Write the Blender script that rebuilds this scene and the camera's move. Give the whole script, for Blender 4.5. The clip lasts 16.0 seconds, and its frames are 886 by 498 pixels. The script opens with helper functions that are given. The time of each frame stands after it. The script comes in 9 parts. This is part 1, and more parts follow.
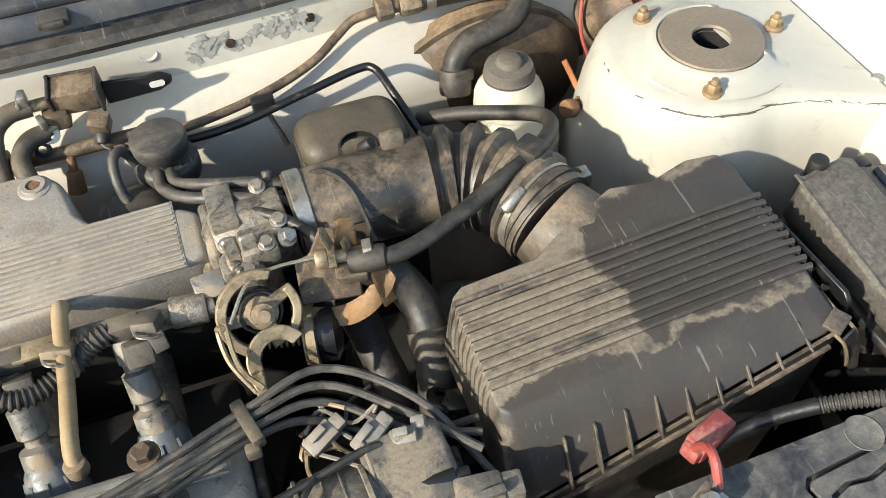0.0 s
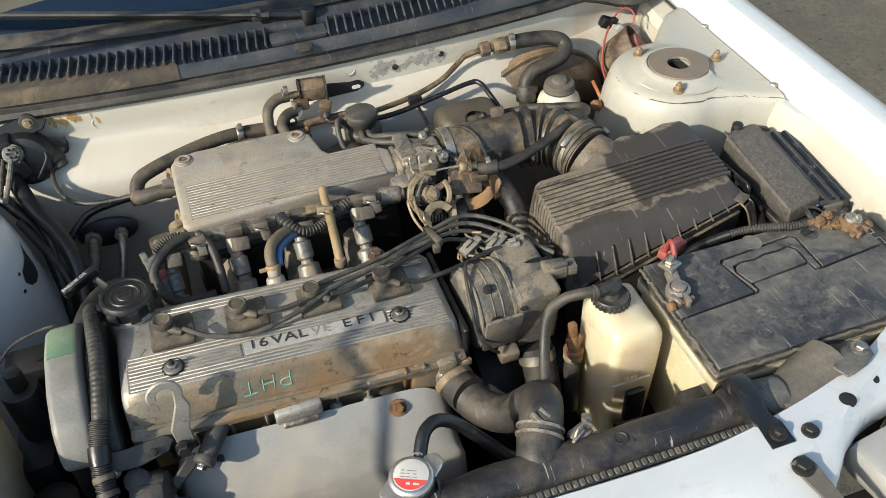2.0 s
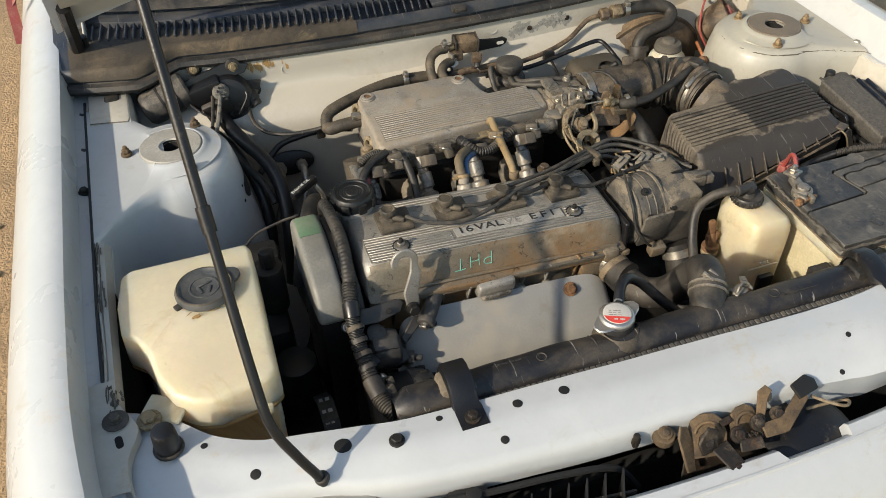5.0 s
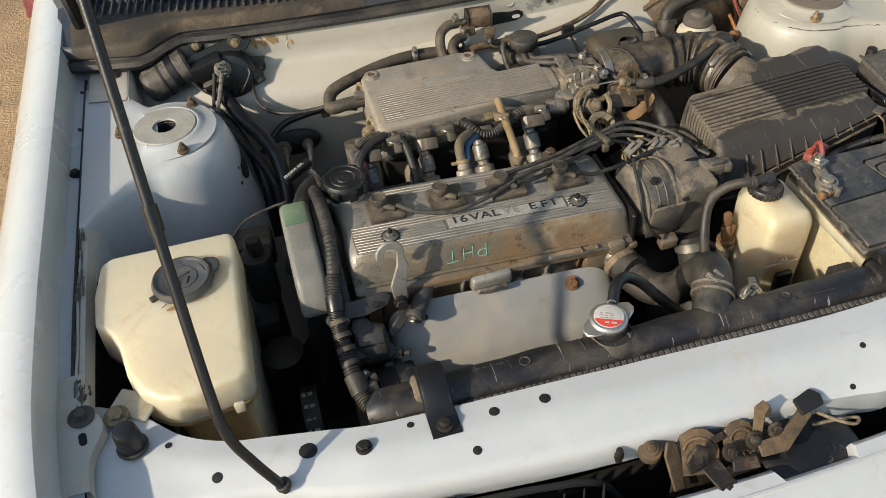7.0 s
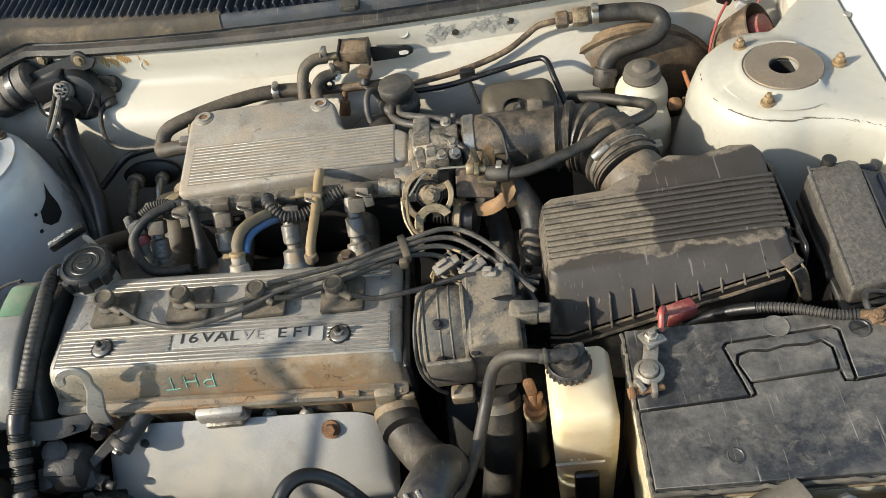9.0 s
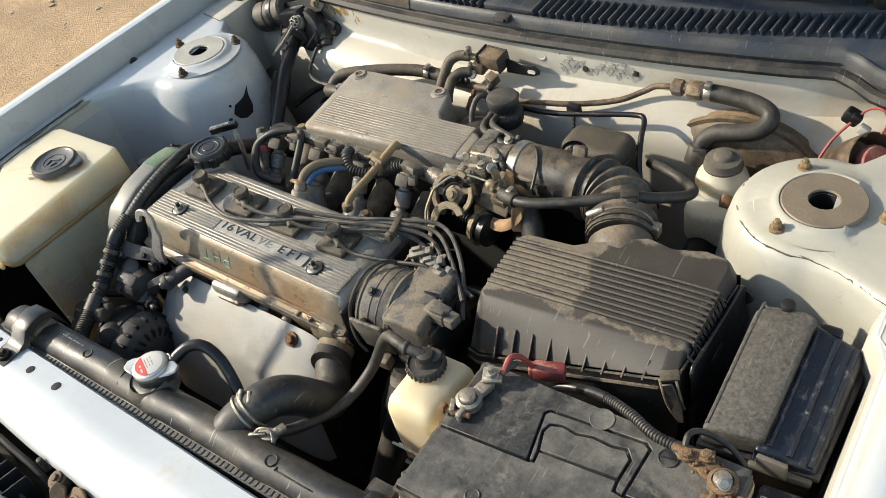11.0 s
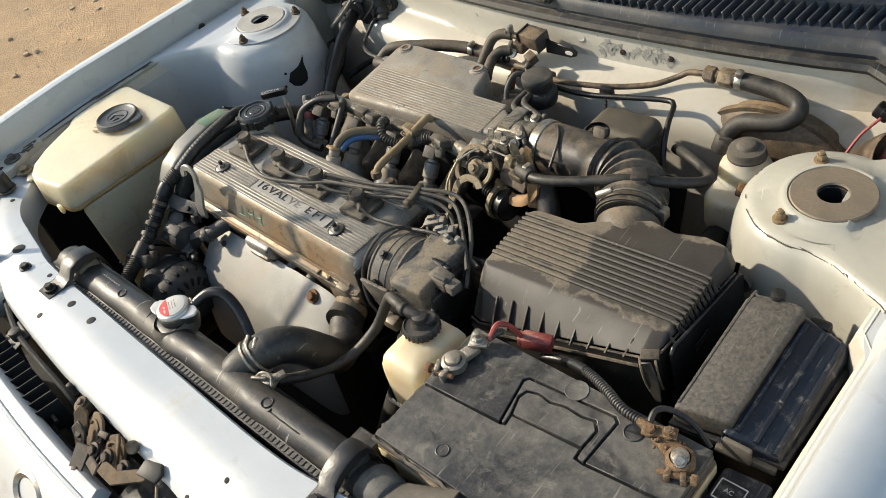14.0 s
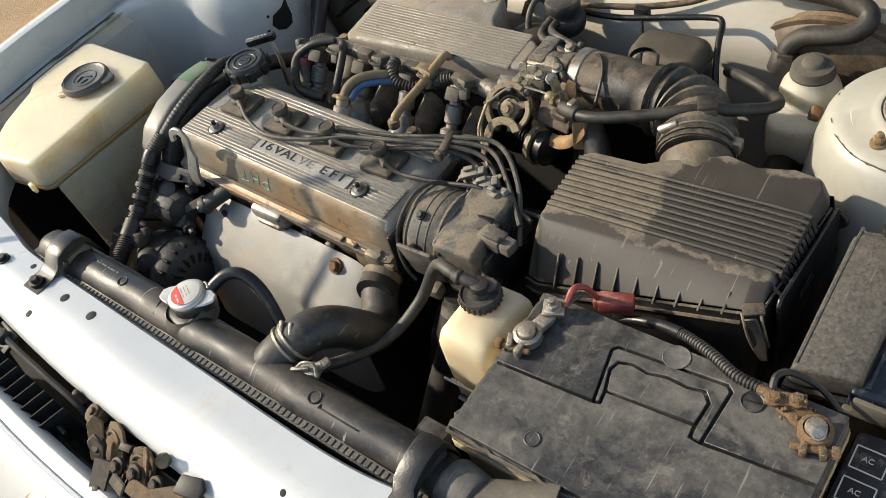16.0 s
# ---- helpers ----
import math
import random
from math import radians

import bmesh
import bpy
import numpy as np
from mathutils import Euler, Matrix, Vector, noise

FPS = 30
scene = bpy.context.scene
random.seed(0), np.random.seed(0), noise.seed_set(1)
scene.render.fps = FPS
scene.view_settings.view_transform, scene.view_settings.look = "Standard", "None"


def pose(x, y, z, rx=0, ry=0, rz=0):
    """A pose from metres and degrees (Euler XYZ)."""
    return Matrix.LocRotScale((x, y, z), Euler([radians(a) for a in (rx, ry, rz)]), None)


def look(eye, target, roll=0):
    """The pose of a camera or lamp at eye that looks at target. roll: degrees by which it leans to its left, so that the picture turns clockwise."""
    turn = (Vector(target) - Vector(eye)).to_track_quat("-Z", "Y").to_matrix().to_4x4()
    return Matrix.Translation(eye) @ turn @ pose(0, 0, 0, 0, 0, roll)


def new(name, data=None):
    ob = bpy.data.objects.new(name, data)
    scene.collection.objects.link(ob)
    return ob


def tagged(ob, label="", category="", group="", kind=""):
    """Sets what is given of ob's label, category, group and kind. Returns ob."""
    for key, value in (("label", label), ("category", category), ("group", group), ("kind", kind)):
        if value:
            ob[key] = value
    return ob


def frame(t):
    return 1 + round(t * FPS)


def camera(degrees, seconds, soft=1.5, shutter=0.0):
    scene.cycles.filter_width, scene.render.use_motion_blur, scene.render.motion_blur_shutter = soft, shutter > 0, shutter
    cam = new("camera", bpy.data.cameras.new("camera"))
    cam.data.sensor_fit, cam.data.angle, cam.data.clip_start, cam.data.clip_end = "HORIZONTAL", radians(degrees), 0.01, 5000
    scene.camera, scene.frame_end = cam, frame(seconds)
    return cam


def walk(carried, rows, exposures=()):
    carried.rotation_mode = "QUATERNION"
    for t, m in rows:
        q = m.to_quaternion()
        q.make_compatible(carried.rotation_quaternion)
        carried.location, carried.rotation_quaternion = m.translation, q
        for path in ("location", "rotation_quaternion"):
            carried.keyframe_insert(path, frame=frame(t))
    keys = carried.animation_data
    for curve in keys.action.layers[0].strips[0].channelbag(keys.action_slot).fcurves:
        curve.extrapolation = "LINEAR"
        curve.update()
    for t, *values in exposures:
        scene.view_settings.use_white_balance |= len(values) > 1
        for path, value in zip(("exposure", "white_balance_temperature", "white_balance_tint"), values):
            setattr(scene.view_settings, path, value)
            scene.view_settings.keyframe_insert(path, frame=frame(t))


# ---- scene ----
cam = camera(55.2, 16.0, soft=0.85)
PATH = [
    (0, (0.119, -0.256, 1.411), (0.52, 0.95, -0.134), -2.7),
    (0.5, (-0.015, -0.411, 1.496), (0.533, 0.783, -0.012), -0.5),
    (1, (-0.101, -0.519, 1.562), (0.46, 0.734, 0.107), -0.8),
    (1.5, (-0.124, -0.595, 1.599), (0.366, 0.76, 0.212), -2.0),
    (2, (-0.149, -0.728, 1.642), (0.281, 0.663, 0.271), -2.7),
    (2.5, (-0.192, -0.8, 1.673), (0.206, 0.605, 0.307), -2.4),
    (3, (-0.313, -0.851, 1.699), (0.093, 0.572, 0.354), -2.0),
    (3.5, (-0.436, -0.894, 1.689), (-0.003, 0.532, 0.355), -1.8),
    (4, (-0.48, -0.912, 1.691), (-0.022, 0.504, 0.355), -1.9),
    (4.2, (-0.484, -0.912, 1.684), (-0.012, 0.505, 0.354), -1.5),
    (6.5, (-0.461, -0.882, 1.679), (-0.092, 0.528, 0.309), -3.7),
    (7, (-0.372, -0.871, 1.669), (-0.068, 0.532, 0.276), -4.8),
    (7.5, (-0.229, -0.856, 1.667), (0.003, 0.536, 0.251), -6.5),
    (8, (-0.116, -0.808, 1.661), (0.079, 0.569, 0.224), -8.0),
    (8.5, (0.059, -0.68, 1.636), (0.179, 0.672, 0.167), -8.6),
    (9, (0.209, -0.6, 1.621), (0.027, 0.727, 0.136), -11.9),
    (9.5, (0.437, -0.574, 1.623), (-0.137, 0.659, 0.157), -13.9),
    (9.7, (0.494, -0.572, 1.617), (-0.179, 0.635, 0.171), -14.0),
    (11.8, (0.79, -0.506, 1.642), (-0.334, 0.493, 0.323), -14.8),
    (12, (0.804, -0.501, 1.638), (-0.336, 0.482, 0.321), -14.8),
    (12.5, (0.82, -0.501, 1.627), (-0.352, 0.441, 0.307), -15.6),
    (13, (0.823, -0.496, 1.623), (-0.365, 0.422, 0.302), -16.4),
    (13.5, (0.832, -0.494, 1.623), (-0.357, 0.417, 0.299), -16.7),
    (14, (0.826, -0.503, 1.624), (-0.364, 0.396, 0.292), -16.5),
    (14.5, (0.823, -0.506, 1.624), (-0.367, 0.384, 0.286), -16.3),
    (15, (0.821, -0.503, 1.62), (-0.365, 0.38, 0.274), -16.2),
    (15.5, (0.803, -0.498, 1.606), (-0.367, 0.357, 0.228), -16.8),
    (16, (0.665, -0.497, 1.577), (-0.399, 0.372, 0.123), -19.4),
]
walk(cam, [(t, look(eye, target, roll)) for t, eye, target, roll in PATH],
     [(0.0, 1.56, 6400, 6), (1.0, 1.40, 6400, 6), (1.5, 1.22, 6400, 6), (3.0, 1.05, 6500, 6), (4.0, 0.79, 6800, 8), (6.5, 0.70, 6800, 8), (8.0, 0.75, 6650, 8), (9.0, 1.26, 6550, 6), (9.7, 1.29, 6550, 6), (12.0, 1.08, 6720, 6), (16.0, 1.02, 6800, 8)])

# ---- world and sun ----
SUN_FROM = Vector((-0.775, -0.31, 0.53)).normalized()
world = bpy.data.worlds.new("sky")
scene.world = world
world.use_nodes = True
wn = world.node_tree.nodes
sky = wn.new("ShaderNodeTexSky")
sky.sky_type, sky.sun_disc = "NISHITA", False
sky.sun_elevation = math.asin(SUN_FROM.z)
sky.sun_rotation = math.atan2(SUN_FROM.x, SUN_FROM.y)
sky.dust_density, sky.air_density = 1.2, 1.3
world.node_tree.links.new(sky.outputs[0], wn["Background"].inputs[0])
wn["Background"].inputs[1].default_value = 0.115
sun = new("sun", bpy.data.lights.new("sun", "SUN"))
sun.data.energy, sun.data.angle, sun.data.color = 3.2, radians(1.0), (1.0, 0.895, 0.75)
sun.matrix_world = look(SUN_FROM * 20, (0, 0, 0.9))

# ---- materials ----
DUST = (0.38, 0.31, 0.225)


def mat(name, col, rough=0.5, metal=0.0, dust=0.0, dustcol=DUST, dscale=9.0, var=0.18, scale=30.0, bump=0.15,
        bscale=400.0, stain=0.0, staincol=(0.25, 0.14, 0.06), sscale=6.0, coat=0.0, sss=0.0, top=True, clean=None, soft=0.035, scratch=0.0, grime=0.0):
    """A worn surface: grain, patches, stains and settled dust over a base colour."""
    m = bpy.data.materials.new(name)
    m.use_nodes = True
    n, ln = m.node_tree.nodes, m.node_tree.links
    p = n["Principled BSDF"]
    tc = n.new("ShaderNodeTexCoord")
    info = n.new("ShaderNodeObjectInfo")
    shift = n.new("ShaderNodeVectorMath")
    shift.operation = "ADD"
    ln.new(tc.outputs["Object"], shift.inputs[0])
    ln.new(info.outputs["Random"], shift.inputs[1])

    def noise_tex(sc, detail=5.0, rou=0.6, dist=0.0):
        t = n.new("ShaderNodeTexNoise")
        t.inputs["Scale"].default_value, t.inputs["Detail"].default_value = sc, detail
        t.inputs["Roughness"].default_value, t.inputs["Distortion"].default_value = rou, dist
        ln.new(shift.outputs[0], t.inputs["Vector"])
        return t.outputs["Fac"]

    def ramp(fac, a, b, lo=0.0, hi=1.0):
        r = n.new("ShaderNodeMapRange")
        r.inputs[1].default_value, r.inputs[2].default_value = a, b
        r.inputs[3].default_value, r.inputs[4].default_value = lo, hi
        ln.new(fac, r.inputs[0])
        return r.outputs[0]

    def mix(fac, a, b):
        x = n.new("ShaderNodeMix")
        x.data_type = "RGBA"
        if isinstance(fac, float):
            x.inputs[0].default_value = fac
        else:
            ln.new(fac, x.inputs[0])
        for sock, v in ((x.inputs[6], a), (x.inputs[7], b)):
            if isinstance(v, tuple):
                sock.default_value = (*v, 1)
            else:
                ln.new(v, sock)
        return x.outputs[2]

    def mul(a, b):
        x = n.new("ShaderNodeMath")
        x.operation = "MULTIPLY"
        for sock, v in ((x.inputs[0], a), (x.inputs[1], b)):
            if isinstance(v, float):
                sock.default_value = v
            else:
                ln.new(v, sock)
        return x.outputs[0]

    fine = noise_tex(scale * 9, 4, 0.7)
    big = noise_tex(scale)
    c = mix(ramp(big, 0.3, 0.7), tuple(v * (1 - var) for v in col), tuple(min(1, v * (1 + var)) for v in col))
    c = mix(ramp(fine, 0.40, 0.62, 0.0, 0.75), c, tuple(v * (1 - 1.1 * var) for v in col))
    rg = ramp(big, 0.25, 0.75, max(0.03, rough - 0.1), min(1, rough + 0.1))
    if stain:
        s = mul(ramp(noise_tex(sscale, 7, 0.68, 0.6), 0.62 - 0.2 * stain, 0.74 - 0.1 * stain), min(1.0, 0.45 + 0.5 * stain))
        c = mix(s, c, staincol)
    if grime:
        c = mix(mul(ramp(noise_tex(70.0, 8, 0.75, 0.8), 0.60 - 0.16 * grime, 0.66 - 0.10 * grime), 0.8), c, tuple(v * 0.22 for v in col))
    if scratch:
        long = n.new("ShaderNodeMapping")
        long.inputs["Scale"].default_value, long.inputs["Rotation"].default_value = (260, 14, 60), (0, 0, 0.7)
        ln.new(shift.outputs[0], long.inputs["Vector"])
        st = n.new("ShaderNodeTexNoise")
        st.inputs["Scale"].default_value, st.inputs["Detail"].default_value = 1.0, 3.0
        ln.new(long.outputs[0], st.inputs["Vector"])
        c = mix(mul(ramp(st.outputs["Fac"], 0.66, 0.72), scratch), c, (0.30, 0.28, 0.25))
    mt = None
    if dust:
        field = n.new("ShaderNodeMix")
        field.inputs[0].default_value = 0.28
        ln.new(noise_tex(dscale, 10, 0.68, 0.5), field.inputs[2])
        ln.new(noise_tex(dscale * 11, 6, 0.75, 0.2), field.inputs[3])
        field = field.outputs[0]
        if clean:
            sepo = n.new("ShaderNodeSeparateXYZ")
            wob = n.new("ShaderNodeTexNoise")
            wob.inputs["Scale"].default_value, wob.inputs["Detail"].default_value, wob.inputs["Roughness"].default_value = 20, 7, 0.62
            ln.new(tc.outputs["Object"], wob.inputs["Vector"])
            off = n.new("ShaderNodeVectorMath")
            off.operation = "MULTIPLY_ADD"
            ln.new(wob.outputs["Color"], off.inputs[0])
            off.inputs[1].default_value, off.inputs[2].default_value = (0.07, 0.05, 0.0), (-0.035, -0.025, 0.0)
            add = n.new("ShaderNodeVectorMath")
            ln.new(tc.outputs["Object"], add.inputs[0])
            ln.new(off.outputs[0], add.inputs[1])
            ln.new(add.outputs[0], sepo.inputs[0])
            near = None
            for cx, cy, rx, ry in clean:
                one = mul(ramp(sepo.outputs[0], cx - rx, cx - 0.9 * rx), ramp(sepo.outputs[0], cx + 1.1 * rx, cx + rx))
                one = mul(one, mul(ramp(sepo.outputs[1], cy - ry, cy - 0.8 * ry), ramp(sepo.outputs[1], cy + 1.2 * ry, cy + ry)))
                if near is None:
                    near = one
                else:
                    both = n.new("ShaderNodeMath")
                    both.operation = "MAXIMUM"
                    ln.new(near, both.inputs[0])
                    ln.new(one, both.inputs[1])
                    near = both.outputs[0]
            low = n.new("ShaderNodeMath")
            low.operation = "MULTIPLY_ADD"
            ln.new(near, low.inputs[0])
            low.inputs[1].default_value = -0.23
            ln.new(field, low.inputs[2])
            field = low.outputs[0]
        edge = 0.5 + (0.5 - dust) * 0.36
        d = ramp(field, edge - soft, edge + 1.6 * soft)
        if top:
            geo = n.new("ShaderNodeNewGeometry")
            sep = n.new("ShaderNodeSeparateXYZ")
            ln.new(geo.outputs["Normal"], sep.inputs[0])
            d = mul(d, ramp(sep.outputs[2], -0.5, 0.6, 0.25, 1.0))
        d = mul(d, ramp(fine, 0.32, 0.62, 0.5, 1.0))
        c = mix(d, c, dustcol)
        rr = n.new("ShaderNodeMix")
        ln.new(d, rr.inputs[0])
        ln.new(rg, rr.inputs[2])
        rr.inputs[3].default_value = 0.9
        rg = rr.outputs[0]
        if metal:
            mt = n.new("ShaderNodeMath")
            mt.operation = "MULTIPLY_ADD"
            ln.new(d, mt.inputs[0])
            mt.inputs[1].default_value, mt.inputs[2].default_value = -metal, metal
    ln.new(c, p.inputs["Base Color"])
    ln.new(rg, p.inputs["Roughness"])
    p.inputs["Metallic"].default_value = metal
    if mt:
        ln.new(mt.outputs[0], p.inputs["Metallic"])
    p.inputs["Coat Weight"].default_value = coat
    p.inputs["Coat Roughness"].default_value = 0.12
    if sss:
        p.inputs["Subsurface Weight"].default_value = sss
        p.inputs["Subsurface Radius"].default_value = (0.085, 0.064, 0.036)
        p.inputs["Subsurface Scale"].default_value = 1.0
    b = n.new("ShaderNodeBump")
    b.inputs["Strength"].default_value, b.inputs["Distance"].default_value = bump, 0.002
    ln.new(noise_tex(bscale, 3), b.inputs["Height"])
    ln.new(b.outputs[0], p.inputs["Normal"])
    return m


PAINT = mat("white_paint", (0.455, 0.472, 0.482), 0.32, var=0.04, scale=5, bump=0.10, bscale=16, coat=0.4, dust=0.16, dscale=7, dustcol=(0.45, 0.385, 0.29), stain=0.20, staincol=(0.36, 0.33, 0.29), sscale=24)
PAINT_OLD = mat("weathered_white_paint", (0.455, 0.428, 0.370), 0.42, var=0.06, scale=8, bump=0.08, bscale=90, stain=0.30, staincol=(0.36, 0.26, 0.15), sscale=7,
                coat=0.15, dust=0.20, dscale=8, dustcol=(0.44, 0.36, 0.26))
PAINT_CHIP = mat("chipped_white_paint", (0.355, 0.343, 0.297), 0.38, var=0.05, scale=8, bump=0.08, bscale=90, stain=0.16, staincol=(0.20, 0.17, 0.13), sscale=30, coat=0.15, dust=0.12, dscale=9, dustcol=(0.42, 0.34, 0.23))
BLACK = mat("dusty_black_plastic", (0.013, 0.013, 0.014), 0.45, dust=0.44, dscale=16, dustcol=(0.115, 0.096, 0.073), scratch=0.3, soft=0.10)
BLACK_CLEAN = mat("black_plastic", (0.008, 0.008, 0.009), 0.38, dust=0.20, dscale=26, dustcol=(0.12, 0.10, 0.075))
AIRBOX = mat("dusty_airbox_plastic", (0.026, 0.024, 0.021), 0.42, dust=0.52, dscale=12, dustcol=(0.185, 0.142, 0.098), scratch=0.3, soft=0.06)
AIRLID = mat("washed_airbox_lid", (0.036, 0.031, 0.026), 0.56, dust=0.66, dscale=12, dustcol=(0.160, 0.134, 0.101), clean=((0.062, 0.036, 0.078, 0.056), (0.010, -0.054, 0.150, 0.026)), soft=0.045, scratch=0.3, bump=0.06)
RUBBER = mat("black_rubber", (0.011, 0.011, 0.011), 0.48, dust=0.42, dscale=26, dustcol=(0.095, 0.081, 0.062), soft=0.10)
HOSE_TAN = mat("dirty_brown_rubber", (0.030, 0.026, 0.021), 0.6, dust=0.46, dscale=22, dustcol=(0.19, 0.15, 0.10), soft=0.13)
LEAD_WIRE = mat("dusty_grey_lead", (0.028, 0.027, 0.026), 0.5, dust=0.42, dscale=40, dustcol=(0.155, 0.135, 0.105), soft=0.12)
ALLOY = mat("cast_alloy", (0.27, 0.245, 0.205), 0.42, 0.5, dust=0.36, dscale=30, dustcol=(0.30, 0.23, 0.15), bump=0.35, stain=0.55, staincol=(0.075, 0.052, 0.03), sscale=34, grime=0.75)
COVER = mat("oxidised_alloy_cover", (0.35, 0.335, 0.305), 0.40, 0.55, dust=0.42, dscale=14, dustcol=(0.305, 0.275, 0.23), stain=0.32, staincol=(0.18, 0.155, 0.12), sscale=24, bump=0.25, scale=50, grime=0.15, soft=0.09)
COVER_BED = mat("grimy_cover_grooves", (0.225, 0.205, 0.175), 0.55, 0.3, dust=0.40, dscale=18, dustcol=(0.28, 0.245, 0.195), bump=0.3)
COVER_BROWN = mat("heat_browned_alloy", (0.190, 0.165, 0.125), 0.45, 0.35, dust=0.36, dscale=14, dustcol=(0.255, 0.215, 0.155), stain=0.86, staincol=(0.27, 0.15, 0.058), sscale=6, bump=0.25, grime=0.2)
PLENUM = mat("dusty_alloy_plenum", (0.30, 0.275, 0.238), 0.46, 0.25, dust=0.48, dscale=12, dustcol=(0.265, 0.22, 0.165), bump=0.25, stain=0.3, staincol=(0.13, 0.10, 0.075), sscale=16, grime=0.12)
STEEL = mat("zinc_steel", (0.42, 0.39, 0.34), 0.38, 0.85, stain=0.4, sscale=70, var=0.2, staincol=(0.12, 0.08, 0.045))
BRASSY = mat("yellow_zinc_steel", (0.27, 0.215, 0.13), 0.48, 0.45, dust=0.4, dscale=50, dustcol=(0.29, 0.235, 0.16), stain=0.5, staincol=(0.08, 0.055, 0.03), sscale=60, grime=0.4)
RUST = mat("rusty_steel", (0.20, 0.105, 0.05), 0.85, 0.1, var=0.45, scale=90, bump=0.6, bscale=700)
DIRTY_BRACKET = mat("dusty_brown_steel", (0.195, 0.148, 0.094), 0.65, 0.25, dust=0.42, dscale=38, dustcol=(0.27, 0.215, 0.145), stain=0.55, staincol=(0.065, 0.042, 0.024), sscale=44, grime=0.4)
RUSTY_TAN = mat("rust_orange_bracket", (0.24, 0.135, 0.055), 0.62, 0.2, dust=0.36, dscale=34, dustcol=(0.25, 0.175, 0.10), stain=0.55, staincol=(0.07, 0.042, 0.025), sscale=44, grime=0.35)
SOLENOID = mat("grimy_brown_plastic", (0.075, 0.052, 0.034), 0.5, dust=0.45, dscale=44, dustcol=(0.20, 0.145, 0.09), grime=0.3)
SHIELD = mat("grey_heat_shield", (0.33, 0.325, 0.305), 0.42, 0.25, var=0.05, dust=0.42, dscale=5, dustcol=(0.37, 0.325, 0.26), bump=0.12, soft=0.06, stain=0.12, staincol=(0.22, 0.19, 0.15), sscale=20)
TIMING = mat("grey_belt_cover", (0.175, 0.172, 0.155), 0.45, 0.1, dust=0.44, dscale=12, dustcol=(0.24, 0.215, 0.175), stain=0.3, staincol=(0.16, 0.17, 0.15), sscale=18, soft=0.1)
TIMING_GREEN = mat("green_worn_paint", (0.075, 0.17, 0.095), 0.5, dust=0.46, dscale=26, dustcol=(0.22, 0.22, 0.16), stain=0.4, staincol=(0.19, 0.20, 0.16), sscale=60, soft=0.12)
DISTRIB = mat("dusty_grey_casting", (0.080, 0.075, 0.067), 0.65, 0.0, dust=0.52, dscale=26, dustcol=(0.205, 0.168, 0.12), stain=0.4, staincol=(0.026, 0.023, 0.019), sscale=28, grime=0.3)
TANK = mat("yellowed_translucent_plastic", (0.60, 0.525, 0.375), 0.42, var=0.06, scale=9, stain=0.36, staincol=(0.41, 0.275, 0.12), sscale=11, sss=0.65, bump=0.05, dust=0.16, dscale=16, dustcol=(0.42, 0.34, 0.23))
TANK_OLD = mat("stained_translucent_plastic", (0.55, 0.475, 0.325), 0.42, var=0.07, scale=9, stain=0.38, staincol=(0.36, 0.24, 0.11), sscale=13, sss=0.6, bump=0.05, dust=0.24, dscale=18, dustcol=(0.34, 0.265, 0.165))
BATTERY_TOP = mat("dusty_battery_lid", (0.026, 0.027, 0.029), 0.42, dust=0.53, dscale=9, dustcol=(0.158, 0.146, 0.126), scale=60, var=0.4, scratch=0.55, soft=0.075, stain=0.28, staincol=(0.215, 0.19, 0.155), sscale=44)
BATTERY_CASE = mat("cream_battery_case", (0.52, 0.46, 0.30), 0.5, stain=0.4, staincol=(0.22, 0.165, 0.08), sscale=14, dust=0.3, dscale=20)
FUSE = mat("dusty_fuse_lid", (0.030, 0.029, 0.028), 0.5, dust=0.52, dscale=210, dustcol=(0.165, 0.146, 0.118), scratch=0.4, soft=0.12, stain=0.3, staincol=(0.115, 0.10, 0.078), sscale=18)
FUSE_DARK = mat("dark_fuse_lid", (0.008, 0.012, 0.021), 0.33, dust=0.26, dscale=75, dustcol=(0.19, 0.18, 0.17), scratch=0.3, soft=0.04)
CORROSION = mat("corroded_terminal", (0.19, 0.115, 0.06), 0.8, 0.2, var=0.5, scale=120, bump=0.7, bscale=700, stain=0.5, staincol=(0.30, 0.25, 0.18), sscale=70, grime=0.4)
LEAD = mat("grey_lead_clamp", (0.30, 0.27, 0.225), 0.45, 0.6, stain=0.5, staincol=(0.07, 0.055, 0.04), sscale=60, bump=0.5, grime=0.3)
RED = mat("red_plastic", (0.22, 0.042, 0.038), 0.55, dust=0.38, dscale=40, dustcol=(0.30, 0.16, 0.12))
RED_WIRE = mat("red_wire", (0.30, 0.06, 0.05), 0.45)
ORANGE = mat("orange_wire", (0.5, 0.18, 0.07), 0.6, dust=0.3, dscale=40)
BLUE = mat("blue_hose", (0.022, 0.080, 0.19), 0.5, dust=0.35, dscale=30, dustcol=(0.13, 0.125, 0.12))
TAN_PIPE = mat("tan_tube", (0.25, 0.175, 0.088), 0.6, dust=0.4, dscale=30, dustcol=(0.27, 0.21, 0.13), stain=0.4, staincol=(0.10, 0.066, 0.03), sscale=40)
HOSE_DUSTY = mat("dusty_tan_rubber", (0.095, 0.072, 0.046), 0.65, dust=0.55, dscale=26, dustcol=(0.21, 0.165, 0.105), soft=0.12)
